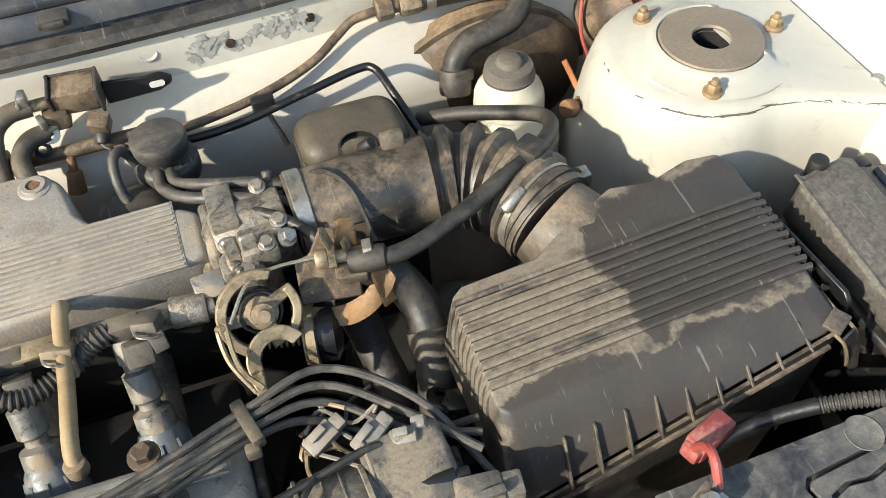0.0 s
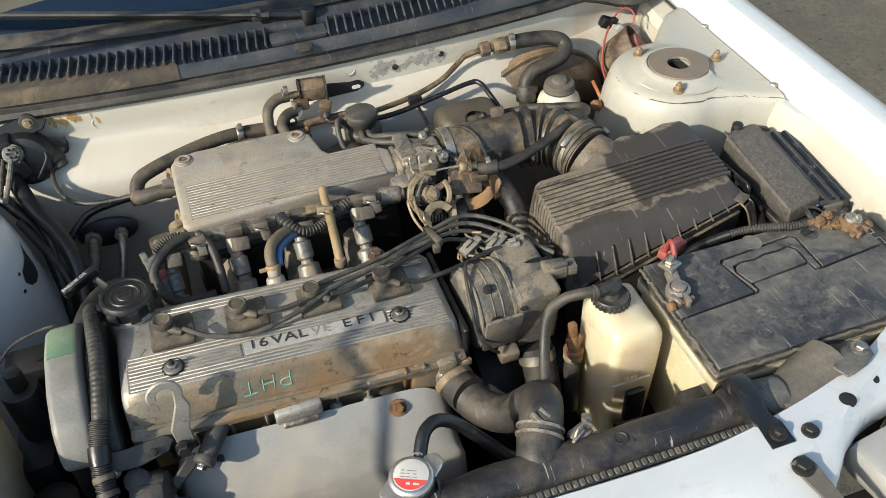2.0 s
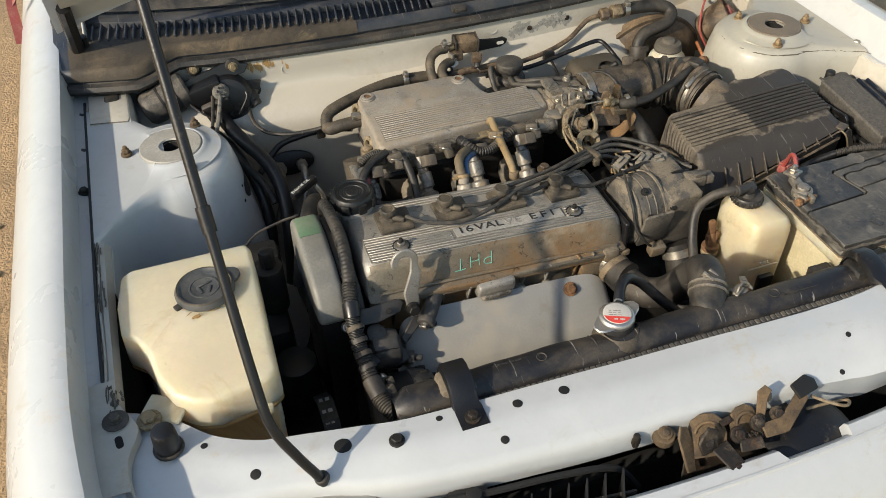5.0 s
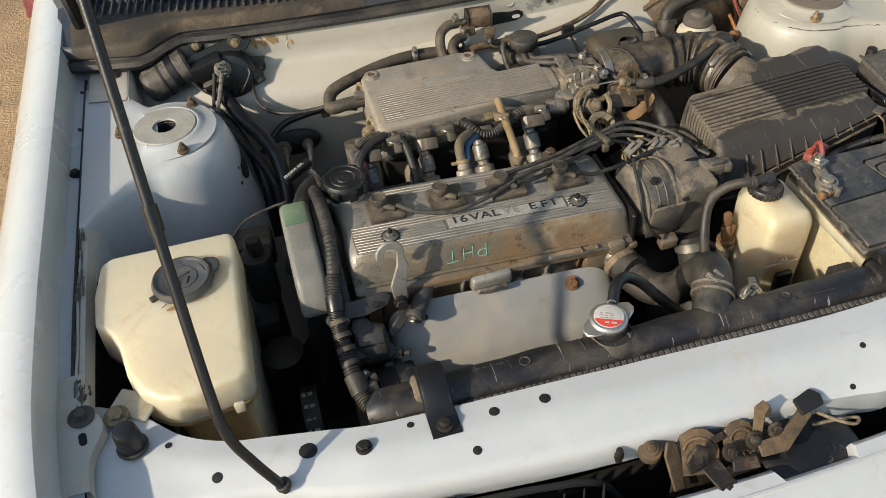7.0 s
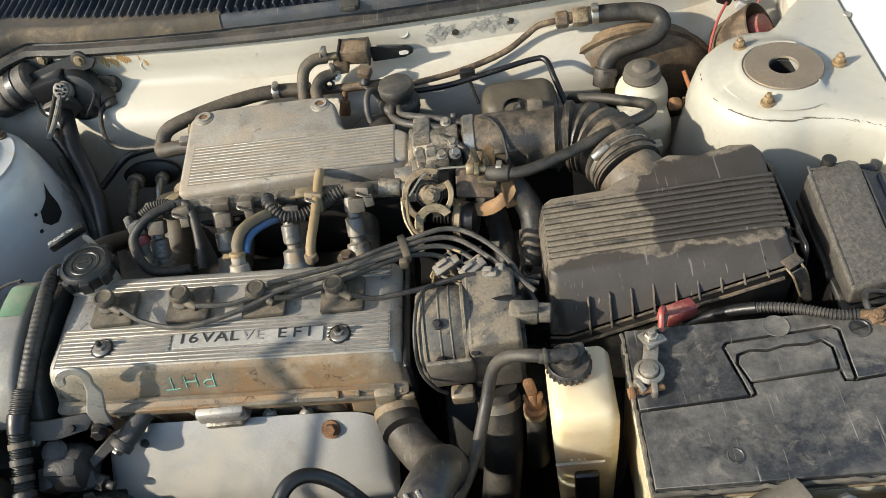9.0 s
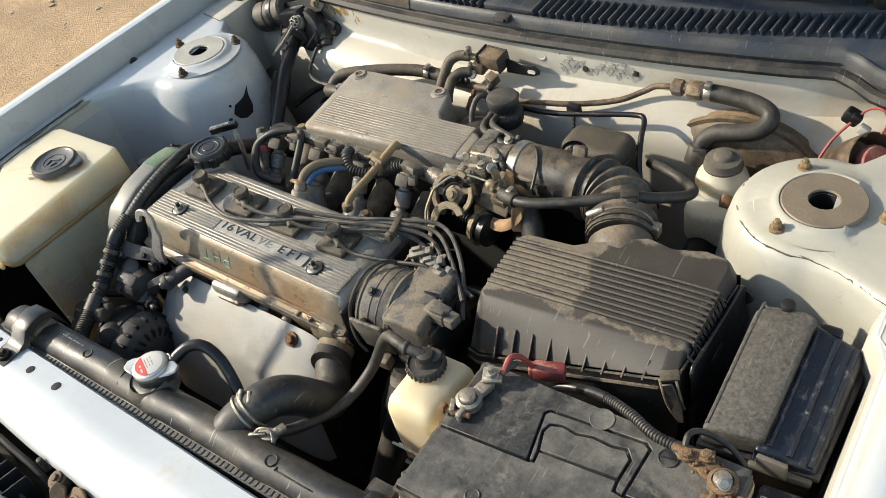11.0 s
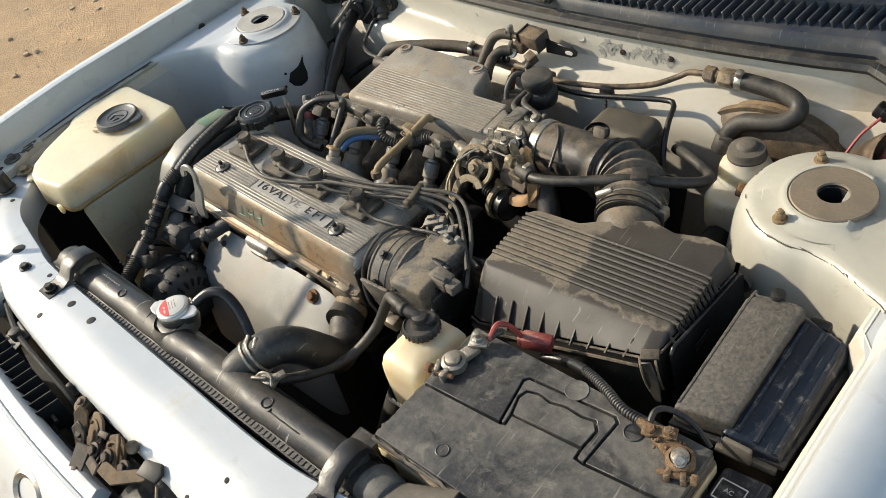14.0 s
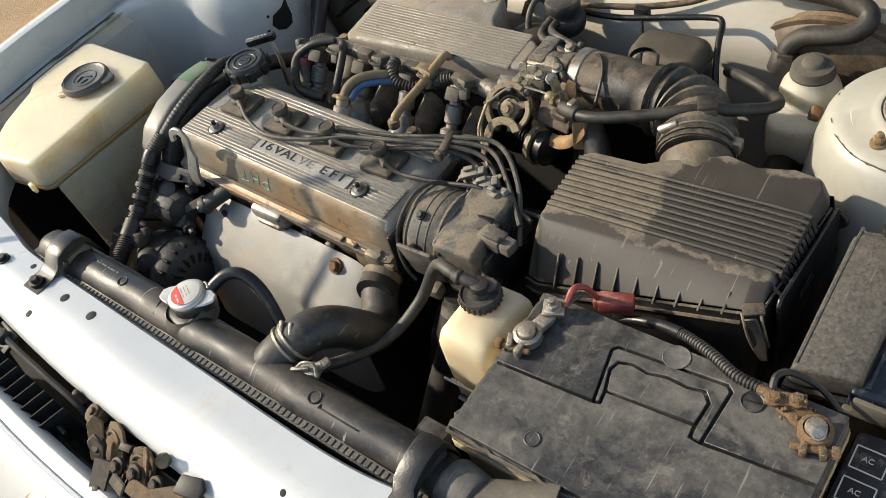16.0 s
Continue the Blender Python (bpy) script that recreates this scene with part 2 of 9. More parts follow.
INJ = mat("dirty_injector_body", (0.23, 0.225, 0.21), 0.42, 0.5, dust=0.42, dscale=50, dustcol=(0.27, 0.21, 0.14), stain=0.45, staincol=(0.10, 0.065, 0.035), sscale=60, grime=0.4)
CHROME = mat("bright_cap_metal", (0.50, 0.48, 0.45), 0.36, 0.9, var=0.1, stain=0.1)
LABEL_WHITE = mat("white_label", (0.50, 0.48, 0.445), 0.5, var=0.08, stain=0.25, staincol=(0.3, 0.26, 0.2), sscale=60)
NAME_PLATE = mat("worn_silver_strip", (0.37, 0.355, 0.325), 0.5, 0.2, var=0.15, stain=0.35, staincol=(0.20, 0.175, 0.14), sscale=60, dust=0.3, dscale=60, dustcol=(0.30, 0.26, 0.20))
GREY_PLUG = mat("grey_plug_plastic", (0.15, 0.145, 0.13), 0.5, dust=0.45, dscale=60, dustcol=(0.20, 0.165, 0.12), stain=0.4, staincol=(0.05, 0.042, 0.034), sscale=70, grime=0.5)
CONNECTOR = mat("grimy_grey_connector", (0.060, 0.054, 0.046), 0.55, dust=0.5, dscale=50, dustcol=(0.19, 0.152, 0.105), soft=0.12, grime=0.3)
CASTING = mat("grimy_grey_casting", (0.055, 0.054, 0.053), 0.5, 0.3, dust=0.36, dscale=30, dustcol=(0.125, 0.107, 0.085), stain=0.4, staincol=(0.018, 0.016, 0.015), sscale=26, soft=0.12, bump=0.3)
LABEL_RED = mat("red_label", (0.60, 0.06, 0.05), 0.45, var=0.08)
INK = mat("dark_ink", (0.03, 0.03, 0.03), 0.6, var=0.2)
INK_GREY = mat("faded_ink", (0.25, 0.23, 0.21), 0.7, var=0.3)
WHITE_INK = mat("white_print", (0.5, 0.5, 0.48), 0.5, var=0.1)
GREEN_INK = mat("green_marker", (0.15, 0.40, 0.31), 0.6, var=0.2, stain=0.3, staincol=(0.19, 0.18, 0.13), sscale=200)
DISC = mat("brown_grey_plate", (0.19, 0.155, 0.115), 0.6, 0.2, stain=0.2, sscale=30)
DARK = mat("grimy_dark_metal", (0.014, 0.013, 0.012), 0.55, 0.2, dust=0.22, dscale=34, dustcol=(0.10, 0.077, 0.052))
CORE = mat("radiator_core", (0.03, 0.03, 0.032), 0.6, 0.5)
# bluish base colour carries the sky's reflection on the black cowl
GRILLE = mat("sky_blued_cowl_plastic", (0.026, 0.031, 0.042), 0.34, dust=0.34, dscale=14, dustcol=(0.11, 0.10, 0.085), scratch=0.3, soft=0.14)
SEAL = mat("weathered_rubber_seal", (0.016, 0.016, 0.016), 0.5, dust=0.34, dscale=20, dustcol=(0.12, 0.10, 0.078), scratch=0.3, soft=0.11)
RAD_TANK = mat("scuffed_black_tank", (0.012, 0.012, 0.014), 0.43, dust=0.30, dscale=15, dustcol=(0.125, 0.100, 0.068), scratch=0.9, soft=0.12, bump=0.10)
CRIMP = mat("dusty_crimped_alloy", (0.085, 0.080, 0.070), 0.55, 0.2, dust=0.42, dscale=50, dustcol=(0.15, 0.13, 0.10), grime=0.3)
MOTOR = mat("grimy_motor_can", (0.060, 0.057, 0.053), 0.55, 0.25, dust=0.48, dscale=22, dustcol=(0.16, 0.135, 0.105), stain=0.4, staincol=(0.02, 0.02, 0.02), sscale=14, grime=0.3)
# black that carries the shade of deep gaps, holes and added bay sheets
BAY_BLACK = mat("bay_shade_black", (0.006, 0.006, 0.006), 0.8, var=0.3)
LATCH = mat("rusty_black_latch", (0.022, 0.017, 0.013), 0.6, 0.3, dust=0.34, dscale=44, dustcol=(0.10, 0.076, 0.052), stain=0.4, staincol=(0.13, 0.06, 0.025), sscale=50, grime=0.3)
OILCAP = mat("blue_black_cap", (0.007, 0.008, 0.009), 0.36, dust=0.18, dscale=30, dustcol=(0.07, 0.066, 0.06), soft=0.1)
PLATE_PALE = mat("dusty_grey_plate", (0.36, 0.345, 0.31), 0.6, 0.1, stain=0.2, sscale=40, staincol=(0.2, 0.17, 0.13))
STUD = mat("rusty_zinc_nut", (0.27, 0.195, 0.11), 0.6, 0.4, stain=0.5, staincol=(0.15, 0.07, 0.03), sscale=80)
NUT = mat("dark_oily_steel", (0.24, 0.225, 0.20), 0.38, 0.7, stain=0.4, staincol=(0.03, 0.025, 0.02), sscale=80)
TANK_PALE = mat("cream_reservoir_plastic", (0.60, 0.555, 0.44), 0.42, var=0.06, scale=12, stain=0.3, staincol=(0.36, 0.28, 0.17), sscale=16, sss=0.5, dust=0.32, dscale=18, dustcol=(0.36, 0.30, 0.215))
PADS = mat("grimy_plug_rubber", (0.026, 0.023, 0.019), 0.6, dust=0.54, dscale=34, dustcol=(0.165, 0.132, 0.090), soft=0.10)
BARE = mat("bare_grey_primer", (0.29, 0.28, 0.255), 0.6, var=0.25, stain=0.4, staincol=(0.38, 0.355, 0.31), sscale=90)
FLAKED = mat("flaked_edge", (0.11, 0.095, 0.075), 0.7, var=0.3)
RESON = mat("olive_black_plastic", (0.030, 0.027, 0.021), 0.38, dust=0.45, dscale=12, dustcol=(0.13, 0.105, 0.07), soft=0.14)
SAND = mat("sandy_ground", (0.43, 0.285, 0.155), 0.95, var=0.24, scale=5, bump=1.0, bscale=110, stain=0.5, staincol=(0.29, 0.185, 0.10), sscale=2.2, grime=0.12)
PEBBLE = mat("pebble", (0.40, 0.31, 0.21), 0.95, var=0.3)

for nd in SAND.node_tree.nodes:
    if nd.type == "BUMP":
        nd.inputs["Distance"].default_value = 0.012

# blue of the reflected sky is put into the glass colour
GLASS = mat("sky_tinted_glass", (0.20, 0.38, 0.60), 0.04, var=0.05, bump=0.0)
GLASS.node_tree.nodes["Principled BSDF"].inputs["Transmission Weight"].default_value = 1.0
WASHER_CAP = mat("faded_blue_black_lid", (0.040, 0.046, 0.052), 0.40, dust=0.40, dscale=30, dustcol=(0.16, 0.15, 0.132), soft=0.12)
DUSTY_COWL = mat("dust_caked_cowl", (0.032, 0.027, 0.021), 0.75, dust=0.44, dscale=9, dustcol=(0.125, 0.094, 0.060), soft=0.10, stain=0.3, staincol=(0.24, 0.18, 0.11), sscale=13)
DUSTY_RUBBER = mat("sand_coated_rubber", (0.07, 0.06, 0.048), 0.8, dust=0.66, dscale=14, dustcol=(0.25, 0.195, 0.13), soft=0.14)
LATCH_TAN = mat("dust_caked_steel", (0.06, 0.045, 0.03), 0.75, 0.2, dust=0.58, dscale=40, dustcol=(0.185, 0.12, 0.062), stain=0.6, staincol=(0.035, 0.023, 0.016), sscale=50, soft=0.09)
RUST_STAIN = mat("rusty_water_stain", (0.40, 0.25, 0.10), 0.5, var=0.25, scale=40, stain=0.5, staincol=(0.26, 0.14, 0.05), sscale=30)
INJ_BLUE = mat("blue_grey_injector_skirt", (0.13, 0.155, 0.175), 0.42, 0.15, dust=0.40, dscale=50, dustcol=(0.20, 0.175, 0.14), stain=0.4, staincol=(0.06, 0.05, 0.04), sscale=60)
FLAP = mat("dust_coated_rubber", (0.05, 0.046, 0.04), 0.7, dust=0.6, dscale=18, dustcol=(0.16, 0.138, 0.108), soft=0.14)

# ---- building helpers ----
from mathutils.bvhtree import BVHTree


def vec(*a):
    return Vector(a)


def thing(name, at, label, category, group="", kind=""):
    e = new(name)
    e.empty_display_size = 0.02
    e.location = at
    e["base"] = list(at)
    return tagged(e, label, category, group, kind)


def origin_of(ob):
    o = Vector((0, 0, 0))
    while ob:
        o += ob.location
        ob = ob.parent
    return o


def part(name, bm, material, parent=None, label="", smooth=40):
    """Links a bmesh, given in world places, as one mesh under a thing or part."""
    if parent is not None:
        bmesh.ops.translate(bm, verts=bm.verts, vec=-origin_of(parent))
    me = bpy.data.meshes.new(name)
    bmesh.ops.recalc_face_normals(bm, faces=bm.faces)
    bm.to_mesh(me)
    bm.free()
    if smooth:
        for f in me.polygons:
            f.use_smooth = True
        me.set_sharp_from_angle(angle=radians(smooth))
    me.materials.append(material)
    ob = new(name, me)
    ob.parent = parent
    if label:
        ob["label"] = label
    return ob


def alone(name, bm, material, label, category, kind="", group="", smooth=40):
    return tagged(part(name, bm, material, None, "", smooth), label, category, group, kind)


def join(*bms):
    """One bmesh out of several."""
    out = bms[0]
    for b in bms[1:]:
        me = bpy.data.meshes.new("tmp")
        b.to_mesh(me)
        b.free()
        out.from_mesh(me)
        bpy.data.meshes.remove(me)
    return out


def bevelled(bm, w, seg=2, angle=30):
    es = [e for e in bm.edges if len(e.link_faces) == 2 and e.calc_face_angle(0) > radians(angle)]
    if w > 0 and es:
        bmesh.ops.bevel(bm, geom=es, offset=w, segments=seg, profile=0.5, affect="EDGES", clamp_overlap=True)
    return bm


def box(c, s, bev=0.003, rot=(0, 0, 0), seg=2):
    bm = bmesh.new()
    bmesh.ops.create_cube(bm, size=1.0)
    bmesh.ops.scale(bm, vec=s, verts=bm.verts)
    bevelled(bm, bev, seg)
    bmesh.ops.transform(bm, matrix=pose(*c, *rot), verts=bm.verts)
    return bm


def axis_matrix(a, b):
    d = Vector(b) - Vector(a)
    return Matrix.Translation(a) @ d.to_track_quat("Z", "Y").to_matrix().to_4x4()


def lathe(profile, a, b, seg=24, cap=True):
    """Turns (radius, height) pairs about the line from a to b; heights in metres from a."""
    bm = bmesh.new()
    rings = []
    for r, h in profile:
        rings.append([bm.verts.new((max(r, 1e-5) * math.cos(2 * math.pi * i / seg), max(r, 1e-5) * math.sin(2 * math.pi * i / seg), h)) for i in range(seg)])
    for p, q in zip(rings, rings[1:]):
        for i in range(seg):
            bm.faces.new((p[i], p[(i + 1) % seg], q[(i + 1) % seg], q[i]))
    if cap:
        bm.faces.new(rings[0][::-1])
        bm.faces.new(rings[-1])
    bmesh.ops.transform(bm, matrix=axis_matrix(a, b), verts=bm.verts)
    return bm


def cyl(a, b, r, r2=None, bev=0.002, seg=20):
    h = (Vector(b) - Vector(a)).length
    r2 = r if r2 is None else r2
    e = min(bev, 0.45 * h, 0.45 * min(r, r2))
    return lathe([(r - e, 0), (r - 0.3 * e, 0.3 * e), (r, e), (r2, h - e), (r2 - 0.3 * e, h - 0.3 * e), (r2 - e, h)], a, b, seg)


def spline(pts, n=8):
    """Points along a smooth curve through pts."""
    p = [Vector(q) for q in pts]
    p = [2 * p[0] - p[1]] + p + [2 * p[-1] - p[-2]]
    out = []
    for i in range(1, len(p) - 2):
        for k in range(n):
            t = k / n
            out.append(0.5 * (2 * p[i] + (p[i + 1] - p[i - 1]) * t + (2 * p[i - 1] - 5 * p[i] + 4 * p[i + 1] - p[i + 2]) * t * t
                              + (3 * p[i] - p[i - 1] - 3 * p[i + 1] + p[i + 2]) * t ** 3))
    out.append(p[-2])
    return out


def tube(pts, r, n=8, seg=10, ribs=0.0, rib=0.0, smooth=True):
    """A hose, pipe or wire along pts. r: a radius or a function of 0..1. ribs: rib pitch in metres, rib: rib depth."""
    path = spline(pts, n) if smooth else [Vector(q) for q in pts]
    if ribs:
        fine, acc = [], 0
        length = sum((b - a).length for a, b in zip(path, path[1:]))
        count = max(8, int(length / ribs * 4))
        cum = [0.0]
        for a, b in zip(path, path[1:]):
            cum.append(cum[-1] + (b - a).length)
        j = 0
        for k in range(count + 1):
            s = length * k / count
            while j < len(path) - 2 and cum[j + 1] < s:
                j += 1
            fine.append(path[j].lerp(path[j + 1], min(1, (s - cum[j]) / max(1e-6, cum[j + 1] - cum[j]))))
        path = fine
    bm = bmesh.new()
    rings = []
    t0 = (path[1] - path[0]).normalized()
    up = Vector((0, 0, 1)) if abs(t0.z) < 0.9 else Vector((1, 0, 0))
    side = t0.cross(up).normalized()
    for i, q in enumerate(path):
        t = (path[min(i + 1, len(path) - 1)] - path[max(i - 1, 0)]).normalized()
        side = (side - t * side.dot(t)).normalized()
        top = t.cross(side)
        f = i / (len(path) - 1)
        rr = r(f) if callable(r) else r
        if ribs:
            rr -= (0.0, rib, rib, 0.0)[i % 4]
        rings.append([bm.verts.new(q + side * (rr * math.cos(2 * math.pi * k / seg)) + top * (rr * math.sin(2 * math.pi * k / seg))) for k in range(seg)])
    for p, q in zip(rings, rings[1:]):
        for i in range(seg):
            bm.faces.new((p[i], p[(i + 1) % seg], q[(i + 1) % seg], q[i]))
    bm.faces.new(rings[0][::-1])
    bm.faces.new(rings[-1])
    return bm


def prism(outline, z0, z1, bev=0.003, seg=2, draft=0.0, top=None):
    """An outline in plan pulled up from z0 to z1; draft widens the foot; top(x, y) may give the upper height."""
    bm = bmesh.new()
    c = sum((Vector((*q, 0)) for q in outline), Vector()) / len(outline)
    lo, hi = [], []
    for x, y in outline:
        d = (Vector((x, y, 0)) - c)
        k = 1 + draft / max(1e-6, d.length)
        lo.append(bm.verts.new((c.x + d.x * k, c.y + d.y * k, z0)))
        hi.append(bm.verts.new((x, y, top(x, y) if top else z1)))
    m = len(outline)
    for i in range(m):
        bm.faces.new((lo[i], lo[(i + 1) % m], hi[(i + 1) % m], hi[i]))
    bm.faces.new(hi)
    bm.faces.new(lo[::-1])
    bmesh.ops.recalc_face_normals(bm, faces=bm.faces)
    return bevelled(bm, bev, seg, 25)


def slab(outline, m, thick, bev=0.0015, seg=1):
    """A flat plate: an outline in its own plane, moved by the pose m."""
    bm = prism(outline, 0, thick, bev, seg)
    bmesh.ops.transform(bm, matrix=m, verts=bm.verts)
    return bm


def loft(sections, thick=0.0, closed=False):
    """A sheet through rows of points."""
    bm = bmesh.new()
    rows = [[bm.verts.new(q) for q in s] for s in sections]
    for a, b in zip(rows, rows[1:]):
        for i in range(len(a) - (0 if closed else 1)):
            bm.faces.new((a[i], a[(i + 1) % len(a)], b[(i + 1) % len(a)], b[i]))
    bmesh.ops.recalc_face_normals(bm, faces=bm.faces)
    if thick:
        bmesh.ops.solidify(bm, geom=bm.faces[:], thickness=thick)
    return bm


def rounded(x0, y0, x1, y1, r, n=4):
    out = []
    for cx, cy, a in ((x1 - r, y1 - r, 0), (x0 + r, y1 - r, 90), (x0 + r, y0 + r, 180), (x1 - r, y0 + r, 270)):
        for k in range(n + 1):
            t = radians(a + 90 * k / n)
            out.append((cx + r * math.cos(t), cy + r * math.sin(t)))
    return out


def letters(text, size, m, material, parent, name="lettering", depth=0.0004, spacing=1.0, label="", shear=0.0):
    cu = bpy.data.curves.new("tmp_text", "FONT")
    cu.body, cu.size, cu.extrude, cu.space_character, cu.shear = text, size, depth, spacing, shear
    cu.align_x, cu.align_y = "LEFT", "BOTTOM"
    tmp = new("tmp_text", cu)
    bpy.context.view_layer.update()
    me = bpy.data.meshes.new_from_object(tmp.evaluated_get(bpy.context.evaluated_depsgraph_get()))
    bpy.data.objects.remove(tmp)
    bpy.data.curves.remove(cu)
    bm = bmesh.new()
    bm.from_mesh(me)
    bpy.data.meshes.remove(me)
    bmesh.ops.transform(bm, matrix=m, verts=bm.verts)
    return part(name, bm, material, parent, label, smooth=0)


def bars(n, length, pitch, h, m, rng, words=3):
    """Rows of plain bars in the place of small print."""
    bm = bmesh.new()
    for i in range(n):
        x = 0.0
        for w in range(words):
            l = length / words * rng.uniform(0.5, 0.9)
            b = box((x + l / 2, -i * pitch, 0), (l, h, 0.0004), 0)
            bm = join(bm, b)
            x += length / words
    bmesh.ops.transform(bm, matrix=m, verts=bm.verts)
    return bm


def bolt(at, axis, r=0.007, h=0.007, washer=1.5, stud=0.0):
    """A hexagon bolt with its washer, standing along axis from at."""
    a, d = Vector(at), Vector(axis).normalized()
    bm = cyl(a - d * 0.002, a + d * 0.002, r * washer, bev=0.0006, seg=16)
    hexa = lathe([(r * 0.9, 0), (r, 0.001), (r, h - 0.001), (r * 0.85, h)], a + d * 0.0015, a + d * (h + 0.002), 6)
    bm = join(bm, hexa)
    if stud:
        bm = join(bm, cyl(a, a + d * (h + stud), r * 0.55, bev=0.0008, seg=12))
    return bm


rng = random.Random(7)

# ---- ground ----


def ground():
    bm = bmesh.new()
    n = 70
    near = [-2500, -400, -80, -25] + [-12 + 24 * i / n for i in range(n + 1)] + [25, 80, 400, 2500]
    grid = [[bm.verts.new((x, y, 0.018 * noise.noise((x * 0.9, y * 0.9, 0)) + 0.008 * noise.noise((x * 3.1, y * 3.1, 4)) if abs(x) < 12 and abs(y) < 12 else 0.0))
             for x in near] for y in near]
    for a, b in zip(grid, grid[1:]):
        for i in range(len(a) - 1):
            bm.faces.new((a[i], a[i + 1], b[i + 1], b[i]))
    return alone("ground", bm, SAND, "bare sandy ground, dry and trampled, with small stones", "ground", "structure", smooth=180)


ground()


def gravel():
    bm = bmesh.new()
    r = random.Random(3)
    for _ in range(900):
        side = r.random() < 0.7
        x, y = (r.uniform(-4.2, -1.1), r.uniform(-0.3, 4.2)) if side else (r.uniform(1.0, 3.5), r.uniform(0, 4))
        s = r.choice((0.004, 0.006, 0.006, 0.009, 0.016))
        b = bmesh.new()
        bmesh.ops.create_icosphere(b, subdivisions=1, radius=s)
        for v in b.verts:
            v.co *= r.uniform(0.7, 1.25)
            v.co.z *= 0.6
        z = 0.018 * noise.noise((x * 0.9, y * 0.9, 0)) + 0.008 * noise.noise((x * 3.1, y * 3.1, 4))
        bmesh.ops.translate(b, verts=b.verts, vec=(x, y, z + 0.2 * s))
        me = bpy.data.meshes.new("tmp")
        b.to_mesh(me)
        b.free()
        bm.from_mesh(me)
        bpy.data.meshes.remove(me)
    alone("gravel", bm, PEBBLE, "small pebbles and clods scattered on the sand", "pebbles", "stuff")


gravel()

# ---- car body ----
car = thing("car", (0, 0, 0), "white saloon car with its bonnet propped open", "car")


def fender_row(y, s):
    """The wing's section at y; s is -1 on the car's right, 1 on its left."""
    k = max(0.0, -y - 0.05)
    drop = 0.16 * k * k + 0.03 * k
    back = max(0.0, y - 0.45)
    z = 0.968 - drop + 0.02 * back
    inward = 0.25 * max(0.0, -y - 0.22) ** 1.6
    prof = [(0.659 if s < 0 else 0.655 if y > 0.085 else 0.672, -0.053), (0.668 if s < 0 or y > 0.085 else 0.674, -0.053), (0.6835 if s < 0 else 0.680, -0.050 if s < 0 else -0.036), (0.688, -0.012 if s < 0 else -0.008), (0.692, -0.001), (0.701, 0.001), (0.716, -0.002), (0.736, -0.010), (0.754, -0.024),
            (0.772, -0.052), (0.790, -0.10), (0.812, -0.19), (0.832, -0.29), (0.842, -0.40), (0.842, -0.62)]
    return [(s * (x - inward * (1 if x > 0.66 else 0.6)), y, z + dz) for x, dz in prof]


for side, nm in ((-1, "right"), (1, "left")):
    rows = [fender_row(-0.46 + 1.5 * i / 40, side) for i in range(41)]
    f = part("fender", loft(rows, 0.0012), PAINT, car, "white painted front wing")
    for y in ((0.213,) if side < 0 else (0.165, 0.36)):
        x, _, z = fender_row(y, side)[1]
        part("bolt", bolt((x - side * 0.002 if side > 0 else -0.6745, y, z + 0.002), (0, 0, 1), 0.006, 0.006), STEEL if side > 0 else DARK, f)
    if side < 0:
        for y in (0.33, 0.439):
            part("slot", slab(rounded(-0.0035, -0.006, 0.0035, 0.006, 0.003), pose(-0.6745, y, fender_row(y, side)[1][2] + 0.0004, 0, 0, 60), 0.0012, 0), INK, f, "oval slot in the gutter")

# inner aprons: a flat flange beside the wing, then a wall downward
for side in (-1, 1):
    rows, walls = [], []
    for i in range(31):
        y = (-0.25 if side < 0 else 0.36) + (0.75 if side < 0 else 0.14) * i / 30
        x, _, z = fender_row(y, side)[0]
        e = (0.03 + 0.012 * math.sin(7 * y)) * (1.0 if side > 0 else 0.10)
        rows.append([(x, y, z + 0.003), (x - side * 0.006, y, z + 0.003), (x - side * e, y, z - 0.003), (x - side * (e + 0.006), y, z - 0.012), (x - side * (e + 0.008), y, z - 0.02)])
        if y > -0.02:
            walls.append([(x - side * (e + 0.008), y, z - 0.02), (x - side * (e + 0.012), y, 0.80), (x - side * (e + 0.014), y, 0.40)])
    ap = part("inner_apron", loft(rows, 0.0012), PAINT_OLD, car, "white inner wing panel with a folded flange")
    part("apron_wall", loft(walls, 0.0012), PAINT_OLD if side > 0 else PAINT, ap)
    for y in (() if side < 0 else (0.42,)):
        x, _, z = fender_row(y, side)[0]
        part("hole", cyl((x - side * 0.017, y, z - 0.002), (x - side * 0.017, y, z + 0.0026), 0.0045, bev=0.0003, seg=12), INK, ap)
    gap = tube([(fender_row(y, side)[0][0] + side * (0.002 if side > 0 else 0.0078), y, fender_row(y, side)[0][2] + (0.001 if side > 0 else 0.0022)) for y in ((-0.25, -0.1, 0.05, 0.2, 0.35, 0.47) if side < 0 else (0.36, 0.40, 0.43, 0.47))], 0.0026 if side < 0 else 0.0035, 6, 6)
    part("sealer", gap, INK, ap, "dark seam sealer")


